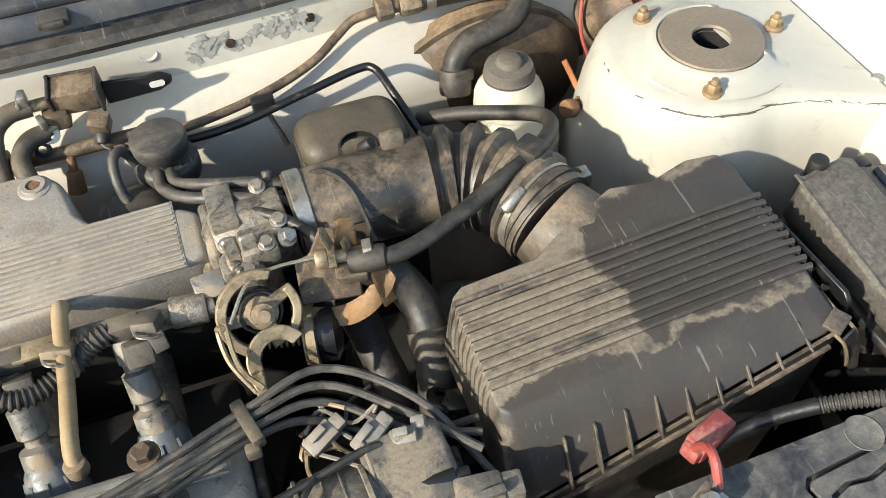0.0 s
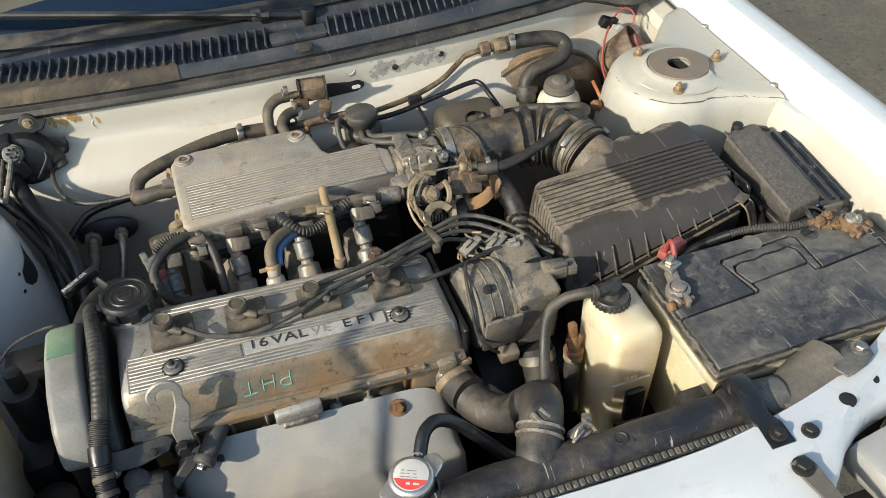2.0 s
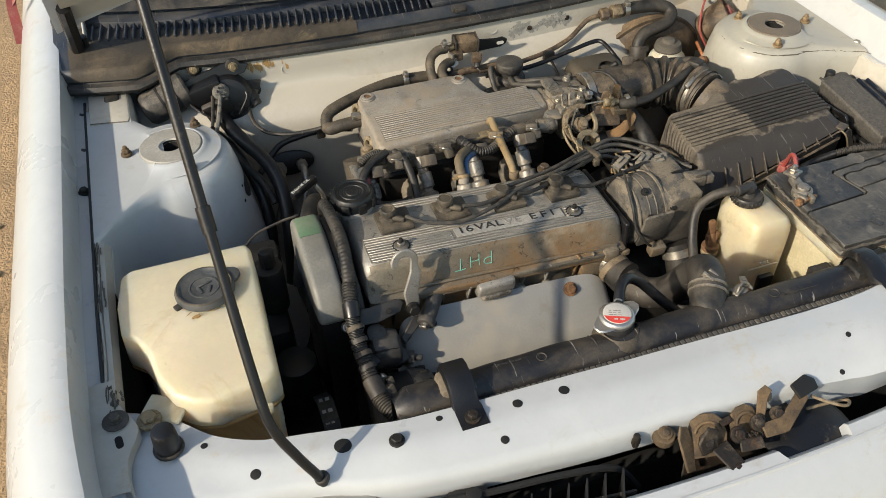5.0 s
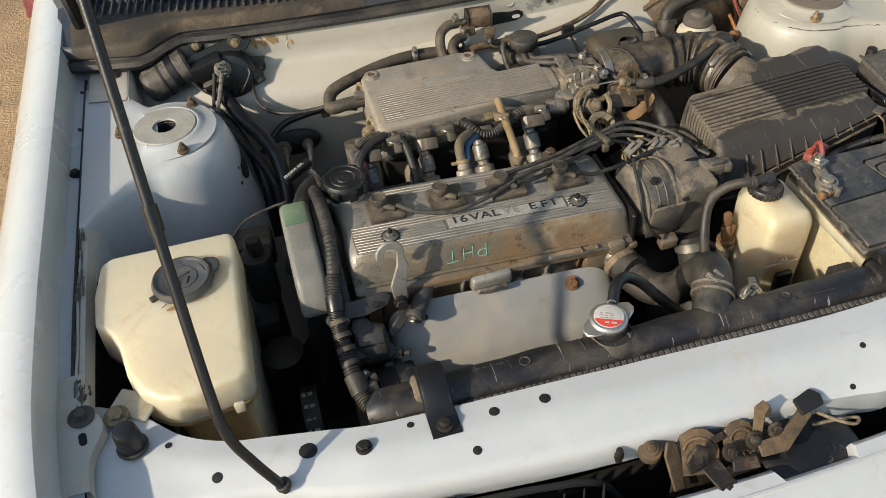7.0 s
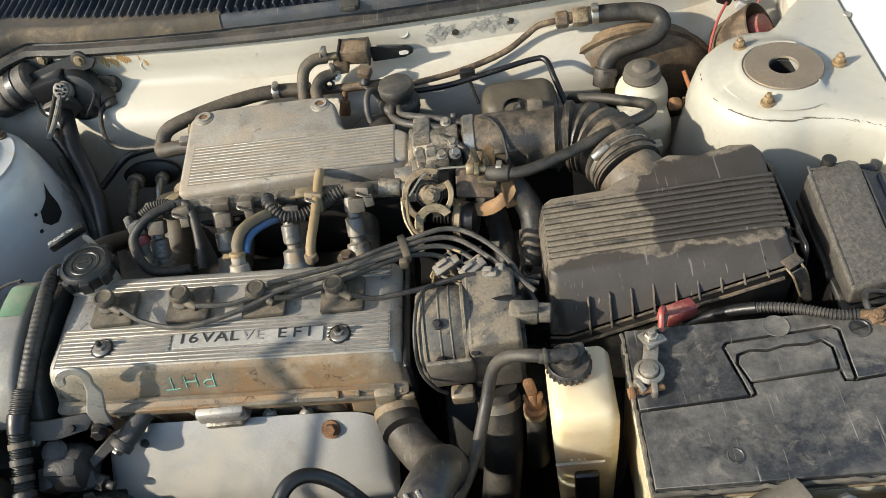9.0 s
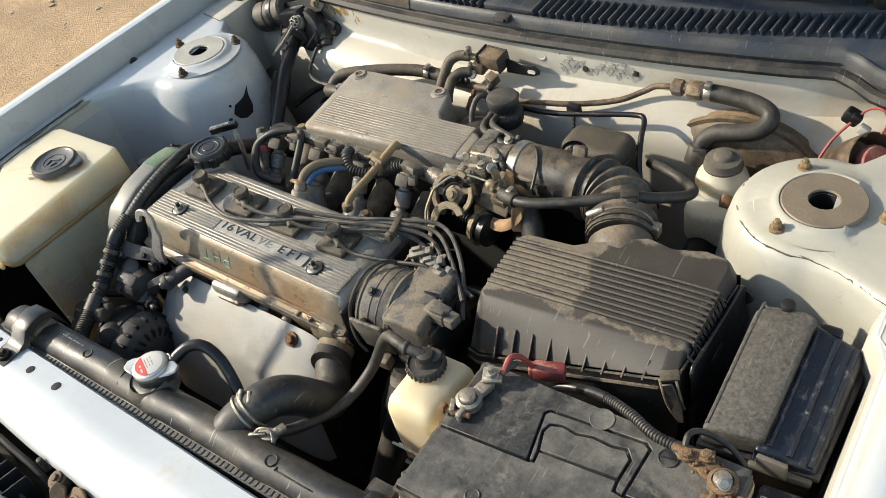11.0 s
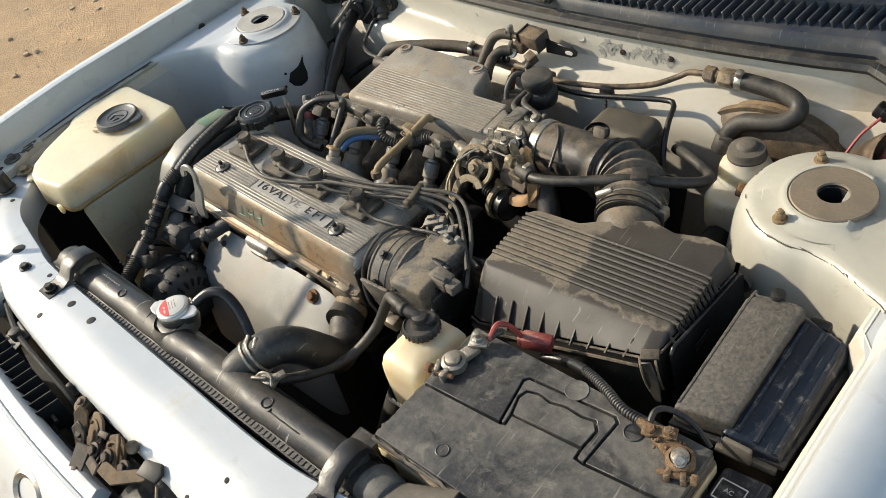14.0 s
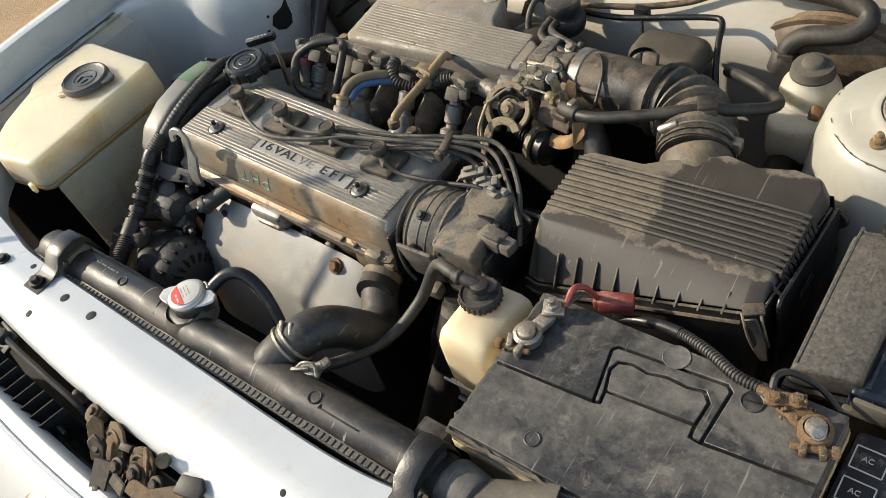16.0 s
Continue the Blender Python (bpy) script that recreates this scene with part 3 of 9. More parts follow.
# the gutter's end plate in front of the right wing's flange
ends = []
for i in range(16):
    y = -0.172 - 0.010 * i
    x, _, z = fender_row(y, -1)[0]
    inner = 0.654 - 0.020 * math.exp(-((y + 0.246) / 0.028) ** 2) - 0.25 * max(0.0, -y - 0.22) ** 1.6
    ends.append([(x - 0.024, y, z + 0.003), (x - 0.010, y, z + 0.0045), (-inner - 0.004, y, z + 0.0045), (-inner, y, z + 0.003), (-inner + 0.001, y, z - 0.010)])
gp = part("gutter_plate", loft(ends, 0.0012), PAINT_OLD, car, "chipped white end plate of the gutter")
gz = fender_row(-0.232, -1)[0][2] + 0.0050
part("bolt", join(cyl((-0.6560, -0.231, gz), (-0.6560, -0.231, gz + 0.002), 0.0150, bev=0.0008), bolt((-0.6560, -0.231, gz + 0.002), (0, 0, 1), 0.0062, 0.006, 1.2)), CASTING, gp, "dark flanged bolt")
part("slot", slab(rounded(-0.0042, -0.008, 0.0042, 0.008, 0.004), pose(-0.6545, -0.2595, fender_row(-0.2595, -1)[0][2] + 0.0042, 5, 0, 8), 0.0012, 0), BAY_BLACK, gp, "dark slot")
r10 = random.Random(8)
for k in range(22):
    y, dx = -0.19 - abs(r10.gauss(0.012, 0.012)), r10.uniform(0.0, 0.014)
    x, _, z = fender_row(y, -1)[0]
    l = r10.uniform(0.001, 0.005)
    part("paint_chip", tube([(x + dx, y - l, z + 0.0048), (x + dx + r10.uniform(-0.002, 0.002), y, z + 0.0052), (x + dx, y + l, z + 0.0048)], r10.uniform(0.0006, 0.0014), 2, 5), FLAKED, gp)

side_rows = []
for i in range(21):
    y = -0.24 + 0.42 * i / 20
    x, _, z = fender_row(y, 1)[0]
    side_rows.append([(x + 0.004, y, z + 0.001), (x - 0.004, y, z - 0.004), (x - 0.010, y, z - 0.03), (x - 0.012, y, 0.75), (x - 0.012, y, 0.45)])
part("side_wall", loft(side_rows, 0.0012), PAINT_OLD, car, "white inner wing wall")


def tower(side):
    c = Vector((side * 0.555, 0.258)) if side > 0 else Vector((-0.540, 0.266))
    pts = [(0.664, 0.128), (0.632, 0.148), (0.60, 0.162), (0.572, 0.168)] if side > 0 else [(0.664, 0.070), (0.640, 0.112), (0.608, 0.146), (0.574, 0.165)]
    for k in range(29):
        a = radians(-80 - 200 * k / 28)
        pts.append((0.548 + 0.094 * math.cos(a), 0.262 + 0.094 * math.sin(a)))
    pts += [(0.575, 0.362), (0.60, 0.395), (0.632, 0.43), (0.664, 0.445)]
    pts = [(side * x, y) for x, y in pts]

    def ring(d, z, flat=0.0):
        out = []
        for x, y in pts:
            v = Vector((x, y)) - c
            k = 1 + d / v.length
            q = c + v * k
            if abs(x) > 0.66:
                q.x = x
            out.append((q.x, q.y, z - flat * (abs(q.x) - 0.54)))
        return out

    def circle(r, z):
        out = []
        for x, y in pts:
            v = (Vector((x, y)) - c).normalized() * r
            out.append((c.x + v.x, c.y + v.y, z))
        return out

    rows = [ring(0.075, 0.50), ring(0.045, 0.66), ring(0.022, 0.80), ring(0.010, 0.880), ring(0.003, 0.908), ring(-0.004, 0.918), ring(-0.014, 0.922), ring(-0.022, 0.923),
            circle(0.076, 0.925), circle(0.060, 0.928), circle(0.0555, 0.931), circle(0.052, 0.9335), circle(0.0495, 0.9335), circle(0.0482, 0.931), circle(0.02, 0.9305)]
    bm = loft(rows, 0.0, True)
    shape = BVHTree.FromBMesh(bm)
    t = part("strut_tower", bm, PAINT_CHIP if side > 0 else PAINT, car, "white suspension tower with three studs round a grey plate")
    plate = lathe([(0.017, 0.0), (0.018, 0.0026), (0.0462, 0.0026), (0.0476, 0.0012), (0.0478, -0.003), (0.017, -0.004)], (c.x, c.y, 0.9318), (c.x, c.y, 0.95), 48, False)
    part("strut_plate", plate, DISC if side > 0 else PLATE_PALE, t, "grey-brown round plate with a centre hole")
    well = lathe([(0.0178, 0.0), (0.0168, -0.040), (0.0002, -0.041)], (c.x, c.y, 0.9335), (c.x, c.y, 0.95), 24, False)
    part("strut_well", well, BAY_BLACK, t)
    part("strut_nut", join(cyl((c.x, c.y, 0.893), (c.x, c.y, 0.905), 0.0105, seg=6), cyl((c.x, c.y, 0.900), (c.x, c.y, 0.914), 0.006)), DARK, t)
    for a in ((-120, 0, 125) if side > 0 else (-70, 51, 171)):
        d = Vector((math.cos(radians(a)), math.sin(radians(a)))) * 0.068
        q = (c.x + d.x, c.y + d.y, 0.927)
        part("stud", bolt(q, (0, 0, 1), 0.0060, 0.008, 1.45, 0.006), STUD if side > 0 else LATCH_TAN, t, "rusty nut on a stud" if side > 0 else "dusty dark nut on a stud")
    if side < 0:
        # openings are shade-black patches laid just off the tower's skin
        torn = [(-0.024, -0.006), (-0.018, -0.018), (-0.006, -0.024), (0.010, -0.021), (0.016, -0.008), (0.017, 0.012), (0.023, 0.028), (0.012, 0.018), (0.004, 0.013), (-0.008, 0.010), (-0.016, 0.008)]
        for name, o in (("torn_hole", torn), ("hole", rounded(-0.036, -0.016, -0.030, -0.010, 0.0029)), ("hole", rounded(-0.026, 0.008, -0.021, 0.013, 0.0024))):
            bm = bmesh.new()
            bm.faces.new([bm.verts.new((x, y, 0)) for x, y in o])
            bmesh.ops.triangulate(bm, faces=bm.faces)
            for _ in range(2):
                bmesh.ops.subdivide_edges(bm, edges=bm.edges, cuts=1, use_grid_fill=True)
            for v in bm.verts:
                v.co = shape.ray_cast(Vector((-0.30, 0.245 + v.co.x, 0.851 + v.co.y)), Vector((-1, 0, 0)))[0] + Vector((0.0010, 0, 0))
            part(name, bm, BAY_BLACK, t, "torn opening in the tower" if name == "torn_hole" else "")
    r3 = random.Random(21)
    edge = ring(-0.004, 0.9185)
    if side > 0:
        for k in range(46):
            i = min(len(edge) - 5, int(abs(r3.gauss(0, 9))))
            q = Vector(edge[i]).lerp(Vector(edge[i + 1]), r3.random())
            d = (Vector(edge[i + 1]) - Vector(edge[i])).normalized()
            l = r3.choice((0.002, 0.004, 0.006, 0.012, 0.016))
            part("paint_chip", tube([q - d * l + Vector((0, 0, r3.uniform(-0.006, 0.001))), q + Vector((0, 0, r3.uniform(-0.002, 0.001))), q + d * l], r3.uniform(0.0003, 0.0006), 2, 5), FLAKED, t)
    return t


part("wing_seam", tube([(fender_row(y, 1)[0][0] - 0.002, y, fender_row(y, 1)[0][2] + 0.0022) for y in (0.20, 0.26, 0.32, 0.40, 0.47)], 0.0018, 6, 6), DIRTY_BRACKET, car, "dirty seam beside the wing")
for side in (1, -1):
    tower(side)
r9 = random.Random(41)
seam = part("seam_sealer", tube([(fender_row(y, -1)[0][0] - 0.0035 + 0.0010 * math.sin(40 * y), y, fender_row(y, -1)[0][2] + 0.0020) for y in [-0.22 + 0.045 * i for i in range(16)]], 0.0020, 4, 6), PAINT_OLD, car, "rough seam sealer along the inner wing")
for k in range(60):
    y = r9.uniform(-0.24, 0.46)
    x, _, z = fender_row(y, -1)[0]
    l, dx = r9.choice((0.002, 0.004, 0.007, 0.012)), r9.choice((r9.uniform(-0.006, 0.004), r9.gauss(-0.004, 0.0008)))
    part("paint_chip", tube([(x + dx, y - l, z + 0.0052), (x + dx + r9.uniform(-0.001, 0.001), y, z + 0.0058), (x + dx, y + l, z + 0.0052)], r9.uniform(0.0005, 0.0011), 2, 5), FLAKED, seam)


def bow(x, b=0.16):
    """How far the scuttle runs back away from the middle."""
    return b * x * x + 0.08 * max(0, abs(x) - 0.45)


def firewall():
    rows = []
    for i in range(53):
        x = -0.664 + 1.328 * i / 52
        y = 0.444 + bow(x)
        w = 0.004 * math.sin(9 * x) + 0.002 * math.sin(23 * x + 1)
        rows.append([(x, y + 0.010, 0.948), (x, y + 0.002, 0.945), (x, y, 0.938), (x, y + 0.003 + 0.3 * w, 0.912), (x, y + 0.002 + 0.3 * w, 0.893), (x, y - 0.004, 0.886 + w),
                     (x, y - 0.010, 0.884 + w), (x, y - 0.020, 0.880 + w), (x, y - 0.040, 0.868 + w), (x, y - 0.052, 0.858), (x, y - 0.059, 0.846), (x, y - 0.062, 0.83), (x, y - 0.062, 0.79), (x, y - 0.062, 0.72), (x, y - 0.09, 0.40)])
    skin = loft(rows, 0.0015)
    face = BVHTree.FromBMesh(skin)
    fw = part("firewall", skin, PAINT_OLD, car, "stained cream-white bulkhead panel")
    # added black sheet: the lower bulkhead's deep shade is put into its colour
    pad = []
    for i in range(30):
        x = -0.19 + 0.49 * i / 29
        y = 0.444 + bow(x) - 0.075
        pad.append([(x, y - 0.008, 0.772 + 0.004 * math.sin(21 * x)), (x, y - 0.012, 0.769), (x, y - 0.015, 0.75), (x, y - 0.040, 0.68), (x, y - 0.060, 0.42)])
    part("sound_pad", loft(pad, 0.003), BAY_BLACK, fw, "added black sheet standing for the shade low on the bulkhead")
    for x, z in ((0.148, 0.912), (0.229, 0.916)):
        part("hole", cyl((x, 0.4455 + bow(x), z), (x, 0.4515 + bow(x), z), 0.0050, bev=0.001, seg=14), LATCH, fw)
    for x, z in ((-0.015, 0.925), (0.072, 0.925), (-0.32, 0.915)):
        r = lathe([(0.0085, 0), (0.0105, 0.0014), (0.0085, 0.0022), (0.006, 0.0012)], (x, 0.448 + bow(x), z), (x, 0.40, z), 20, False)
        part("pressing", r, PAINT_OLD, fw)
    r2 = random.Random(11)
    for k in range(64):
        x = r2.choice((r2.gauss(0.19, 0.016), r2.gauss(0.125, 0.008), r2.gauss(0.21, 0.010), r2.gauss(0.18, 0.03)))
        z = r2.gauss(0.919, 0.009)
        s = r2.choice((0.0015, 0.0025, 0.004, 0.006, 0.009))
        o = [(s * r2.uniform(0.45, 1.2) * math.cos(j * 0.3307), s * r2.uniform(0.5, 1.5) * math.sin(j * 0.3307)) for j in range(19)]
        part("bare_patch", slab(o, pose(x, face.ray_cast(Vector((x, 0.3, min(z, 0.934))), Vector((0, 1, 0)))[0].y + 0.0001 - 0.000004 * k, min(z, 0.934), 90, 0, 0), 0.0003, 0), BARE, fw, "grey patch of flaked paint")
    for k in range(26):
        x, z = r2.gauss(-0.365, 0.022), 0.940 - abs(r2.gauss(0, 0.010))
        w, h = r2.uniform(0.001, 0.004), r2.uniform(0.003, 0.011)
        o = [(w * r2.uniform(0.6, 1.2) * math.cos(j * 0.7), h * r2.uniform(0.6, 1.2) * math.sin(j * 0.7)) for j in range(9)]
        part("rust_run", slab(o, pose(x, face.ray_cast(Vector((x, 0.3, min(z, 0.934))), Vector((0, 1, 0)))[0].y + 0.0001 - 0.000004 * k, min(z, 0.934), 90, 0, 0), 0.0005, 0), RUST_STAIN, fw, "thin rust run down the bulkhead")
    part("stamped_marks", bars(1, 0.11, 0.01, 0.0055, pose(-0.155, 0.4462 + bow(-0.1), 0.921, 88, 0, 0), random.Random(17), 9), PAINT_OLD, fw)
    return fw


fw = firewall()


def scuttle():
    def row(x, prof):
        y = 0.444 + bow(x)
        k = min(1.0, max(0.0, (abs(x) - 0.49) / 0.09))
        k = k * k * (3 - 2 * k)
        return [(x, y + dy + (0.09 * x * x if dy > 0.0295 else 0.0) - (0.052 * k if dy < 0.025 else 0.02 * k if dy < 0.045 else 0), z + 0.01 * (0.64 ** 2 - x * x) - (0.010 * k if dy < 0.025 else 0)) for dy, z in prof]
    xs = [-0.70 + 1.40 * i / 56 for i in range(57)]
    s = part("cowl_seal", loft([row(x, [(0.004, 0.938), (-0.006, 0.941), (-0.010, 0.948), (-0.006, 0.955), (0.004, 0.957), (0.006, 0.950), (0.010, 0.951), (0.014, 0.958), (0.012, 0.965),
                                        (0.020, 0.968), (0.03, 0.966)]) for x in xs], 0.002), SEAL, car, "weathered black rubber scuttle seal")
    c = part("cowl_panel", loft([row(x, [(0.008, 0.960), (0.010, 0.968), (0.013, 0.974), (0.016, 0.977), (0.018, 0.978), (0.020, 0.972), (0.064, 0.978), (0.067, 0.988), (0.082, 0.992), (0.13, 0.994)])
                             for x in xs], 0.002), GRILLE, car, "black plastic scuttle panel with a slatted air grille")
    me = None
    for lo, hi in ((-0.63, -0.045), (0.055, 0.62)):
        k = int((hi - lo) / 0.0138)
        for i in range(k + 1):
            x = lo + (hi - lo) * i / k
            if me is None:
                bm = box((0, 0.003, 0), (0.0035, 0.044, 0.012), 0.001, (0, -18, 0), 1)
                ob = part("slat", bm, GRILLE, c)
                me = ob.data
            else:
                ob = new("slat", me)
                ob.parent = c
            ob.location = (x, 0.4855 + 0.26 * x * x, 0.9805 + 0.01 * (0.64 ** 2 - x * x))
            ob.rotation_euler = (radians(8), 0, radians(-8))
    dust = []
    for i in range(29):
        x, f = -0.675 + 0.0175 * i, max(0.0, 1 - (i / 30) ** 1.5)
        dust.append(row(x, [(0.0066, 0.9600), (0.0085, 0.9690), (0.0120, 0.9756), (0.0155, 0.9786), (0.0183, 0.9796), (0.0195, 0.9755), (0.024 + 0.002 * math.sin(5 * i), 0.9758), (0.0290, 0.9765), (0.0300 + 0.022 * f + 0.003 * math.sin(2.3 * i), 0.9785 + 0.003 * f)]))
    part("dust_sheet", loft(dust, 0.0008), DUSTY_COWL, c, "dust-caked front strip of the scuttle")
    clip = join(box((0.006, 0.455, 0.9765), (0.028, 0.018, 0.010), 0.002), box((0.006, 0.444, 0.977), (0.018, 0.006, 0.006), 0.001))
    part("clip", clip, SEAL, c, "black rubber clip")
    part("drain_patch", prism(rounded(-0.04, 0.470, 0.05, 0.502, 0.004), 0.978, 0.9865, 0.001), GRILLE, c)
    shelf = [(-0.659, 0.386), (-0.600, 0.374), (-0.596, 0.384), (-0.596, 0.470), (-0.659, 0.478)]
    sh = part("cowl_shelf", prism(shelf, 0.917, 0.9255, 0.002), PAINT_OLD, car, "white shelf between tower and scuttle")
    part("shelf_wall", loft([[(-0.5965, y, 0.9235), (-0.592, y, 0.915), (-0.590, y, 0.86), (-0.592, y, 0.78)] for y in (0.372, 0.40, 0.43, 0.47)], 0.0015), PAINT_OLD, sh)
    part("shelf_plug", prism(rounded(-0.633, 0.446, -0.609, 0.464, 0.005), 0.925, 0.9285, 0.0015), RUBBER, sh, "black rubber plug")
    part("shelf_seam", tube([(-0.658, 0.387, 0.9250), (-0.63, 0.3805, 0.9256), (-0.601, 0.3745, 0.9250)], 0.0009, 4, 6), FLAKED, sh)
    return c


scuttle()

# windscreen with the dark inside behind it
rows = []
for i in range(31):
    x = -0.68 + 1.36 * i / 30
    y = 0.540 + 0.26 * x * x
    rows.append([(x, y + 0.64 * t, 1.005 + 0.40 * t) for t in (0, 0.25, 0.5, 0.75, 1.0)])
ws = part("windscreen", loft(rows, 0.004), GLASS, car, "dark windscreen with reflected sky blue put into its tint")
ws.visible_shadow = False
part("dashboard", box((0, 1.15, 0.93), (1.34, 1.0, 0.10), 0.02), BLACK_CLEAN, car)
part("windscreen_seal", loft([[(x, 0.528 + 0.26 * x * x, 1.004), (x, 0.540 + 0.26 * x * x, 1.012), (x, 0.552 + 0.26 * x * x, 1.017), (x, 0.552 + 0.26 * x * x, 1.008)] for x in [-0.68 + 0.034 * i for i in range(41)]], 0.002),
     RUBBER, car)
# plain closed body behind the windscreen
for side in (-1, 1):
    rows = []
    for i in range(13):
        y = 1.035 + 2.05 * i / 12
        k = 0.035 * max(0.0, y - 2.3)
        rows.append([(side * (x - k), y, z) for x, z in ((0.70, 0.976), (0.736, 0.970), (0.754, 0.956), (0.772, 0.928), (0.790, 0.88), (0.812, 0.79), (0.832, 0.69), (0.842, 0.58), (0.842, 0.36))])
    part("body_side", loft(rows, 0.0012), PAINT, car)
    part("side_window", loft([[(side * (0.70 - 0.012 * t), (0.70 + 1.90 * u) * (1 - t) + (1.27 + 0.95 * u) * t, 0.978 + 0.425 * t) for t in (0, 0.5, 1)] for u in [k / 10 for k in range(11)]], 0.004), GLASS, car)
roof = [[(x, y, 1.405 + 0.03 * (1 - (x / 0.69) ** 2) * (1 - ((y - 1.74) / 0.50) ** 4)) for x in [-0.69 + 0.115 * k for k in range(13)]] for y in [1.27 + 0.095 * k for k in range(11)]]
part("roof", loft(roof, 0.0012), PAINT, car)
part("rear_window", loft([[(x, 2.22 + 0.38 * t, 1.405 - 0.427 * t) for x in (-0.69, 0.0, 0.69)] for t in (0, 0.5, 1)], 0.004), GLASS, car)
part("boot_lid", loft([[(x, y, z) for x in (-0.71, -0.4, 0.0, 0.4, 0.71)] for y, z in ((2.59, 0.978), (2.80, 0.985), (3.02, 0.975), (3.075, 0.95), (3.09, 0.75), (3.085, 0.36))], 0.0012), PAINT, car)


def wiper(piv, bend, tip):
    t = thing("wiper", piv, "black windscreen wiper lying on the scuttle", "wiper", "wipers")
    part("pivot", cyl((piv[0], piv[1], piv[2] - 0.02), (piv[0], piv[1], piv[2] + 0.012), 0.013), BLACK_CLEAN, t)
    a, b, c = Vector(piv), Vector(bend), Vector(tip)
    part("arm", join(tube([a, a.lerp(b, 0.5), b], 0.0085, 4, 8), tube([b, c], 0.0045, 2, 8)), BLACK_CLEAN, t)
    d = (c - b).normalized()
    e = Vector((0, 0, 0.004))
    part("blade", join(tube([b - d * 0.02 - Vector((0, 0.004, 0)), c + d * 0.22 - Vector((0, 0.004, 0))], 0.006, 2, 6), tube([b + e - Vector((0, 0.012, 0)), c + d * 0.22 + e - Vector((0, 0.012, 0))], 0.0028, 2, 6)), RUBBER, t)
    part("bracket", box(b, (0.016, 0.02, 0.018), 0.002), BLACK, t)
    return t


wiper((0.03, 0.518, 0.998), (-0.05, 0.522, 1.012), (-0.35, 0.602, 1.034))
wiper((0.52, 0.60, 1.002), (0.42, 0.585, 1.018), (0.20, 0.575, 1.036))

# bonnet, raised on its hinges
HOOD = pose(0, 0.575, 0.985, 0, 0, 0) @ pose(0, 0, 0, -58, 0, 0)


def bonnet():
    h = thing("bonnet", (0, 0.575, 0.985), "white car bonnet standing open on its prop", "bonnet")
    rows = []
    for i in range(33):
        x = -0.68 + 1.36 * i / 32
        y0 = -0.165 + 0.26 * x * x
        rows.append([HOOD @ Vector((x, y0 + (-0.98 + 0.18 * x * x - y0) * t, 0.02 * (1 - (x / 0.68) ** 4) - 0.012 * (abs(2 * t - 1) ** 6))) for t in [k / 12 for k in range(13)]])
    skin = loft(rows, 0.0012)
    part("skin", skin, PAINT, h)
    inner = []
    for i in range(33):
        x = -0.655 + 1.31 * i / 32
        y0 = -0.185 + 0.26 * x * x
        inner.append([HOOD @ Vector((x, y0 + (-0.95 + 0.18 * x * x - y0) * t, -0.012 - 0.016 * (abs(math.sin(math.pi * 3 * t)) > 0.55) * (abs((x * 5) % 1 - 0.5) > 0.2))) for t in [k / 24 for k in range(25)]])
    part("inner_frame", loft(inner, 0.0012), PAINT_OLD, h)
    for s in (-1, 1):
        hg = slab([(0, 0), (0.10, -0.02), (0.12, 0.02), (0.05, 0.04), (-0.02, 0.02)], pose(s * 0.645, 0.58, 0.97, 90, 0, 90), 0.004)
        part("hinge", hg, PAINT_OLD, h)
        part("hinge_bar", tube([(s * 0.657, 0.600, 0.900), (s * 0.657, 0.578, 0.930), (s * 0.657, 0.548, 0.980), (s * 0.655, 0.522, 1.025), (s * 0.652, 0.49, 1.08)], 0.0115, 5, 8), BLACK_CLEAN, h, "black hinge arm")
        part("hinge_link", tube([(s * 0.645, 0.590, 0.915), (s * 0.644, 0.566, 0.95), (s * 0.644, 0.550, 1.00)], 0.006, 5, 8), DARK, h)
    return h


bonnet()


def nose():
    rows = []
    for x in sorted([-0.72 + 1.44 * i / 40 for i in range(41)] + [0.046, 0.052, 0.139, 0.148]):
        b = 0.16 * x * x + 0.35 * max(0, abs(x) - 0.5) ** 2
        q = b - (0.014 if 0.05 < x < 0.143 else 0.0)
        rows.append([(x, -0.484 + q, 0.838), (x, -0.488 + q, 0.853), (x, -0.494 + q, 0.858), (x, -0.515 + b, 0.857), (x, -0.535 + b, 0.845), (x, -0.575 + b, 0.80), (x, -0.60 + b, 0.73), (x, -0.60 + b, 0.62),
                     (x, -0.66 + b, 0.60), (x, -0.68 + b, 0.5), (x, -0.66 + b, 0.28)])
    n = part("nose_panel", loft(rows, 0.002), PAINT, car, "white front nose panel")
    part("rib", tube([(x, -0.512 + 0.16 * x * x, 0.858) for x in (-0.45, -0.2, 0.0, 0.2, 0.45)], 0.003, 6, 6), PAINT, n)
    ring = lathe([(0.020, 0), (0.026, 0.003), (0.031, 0)], (0, 0, 0), (0, 0, 1), 28, False)
    bmesh.ops.transform(ring, matrix=pose(-0.06, -0.551, 0.828, 46, 0, 0) @ Matrix.Diagonal((1.25, 0.85, 1, 1)), verts=ring.verts)
    part("emblem", ring, NUT, n, "oval dark metal emblem")
    return n


nose()

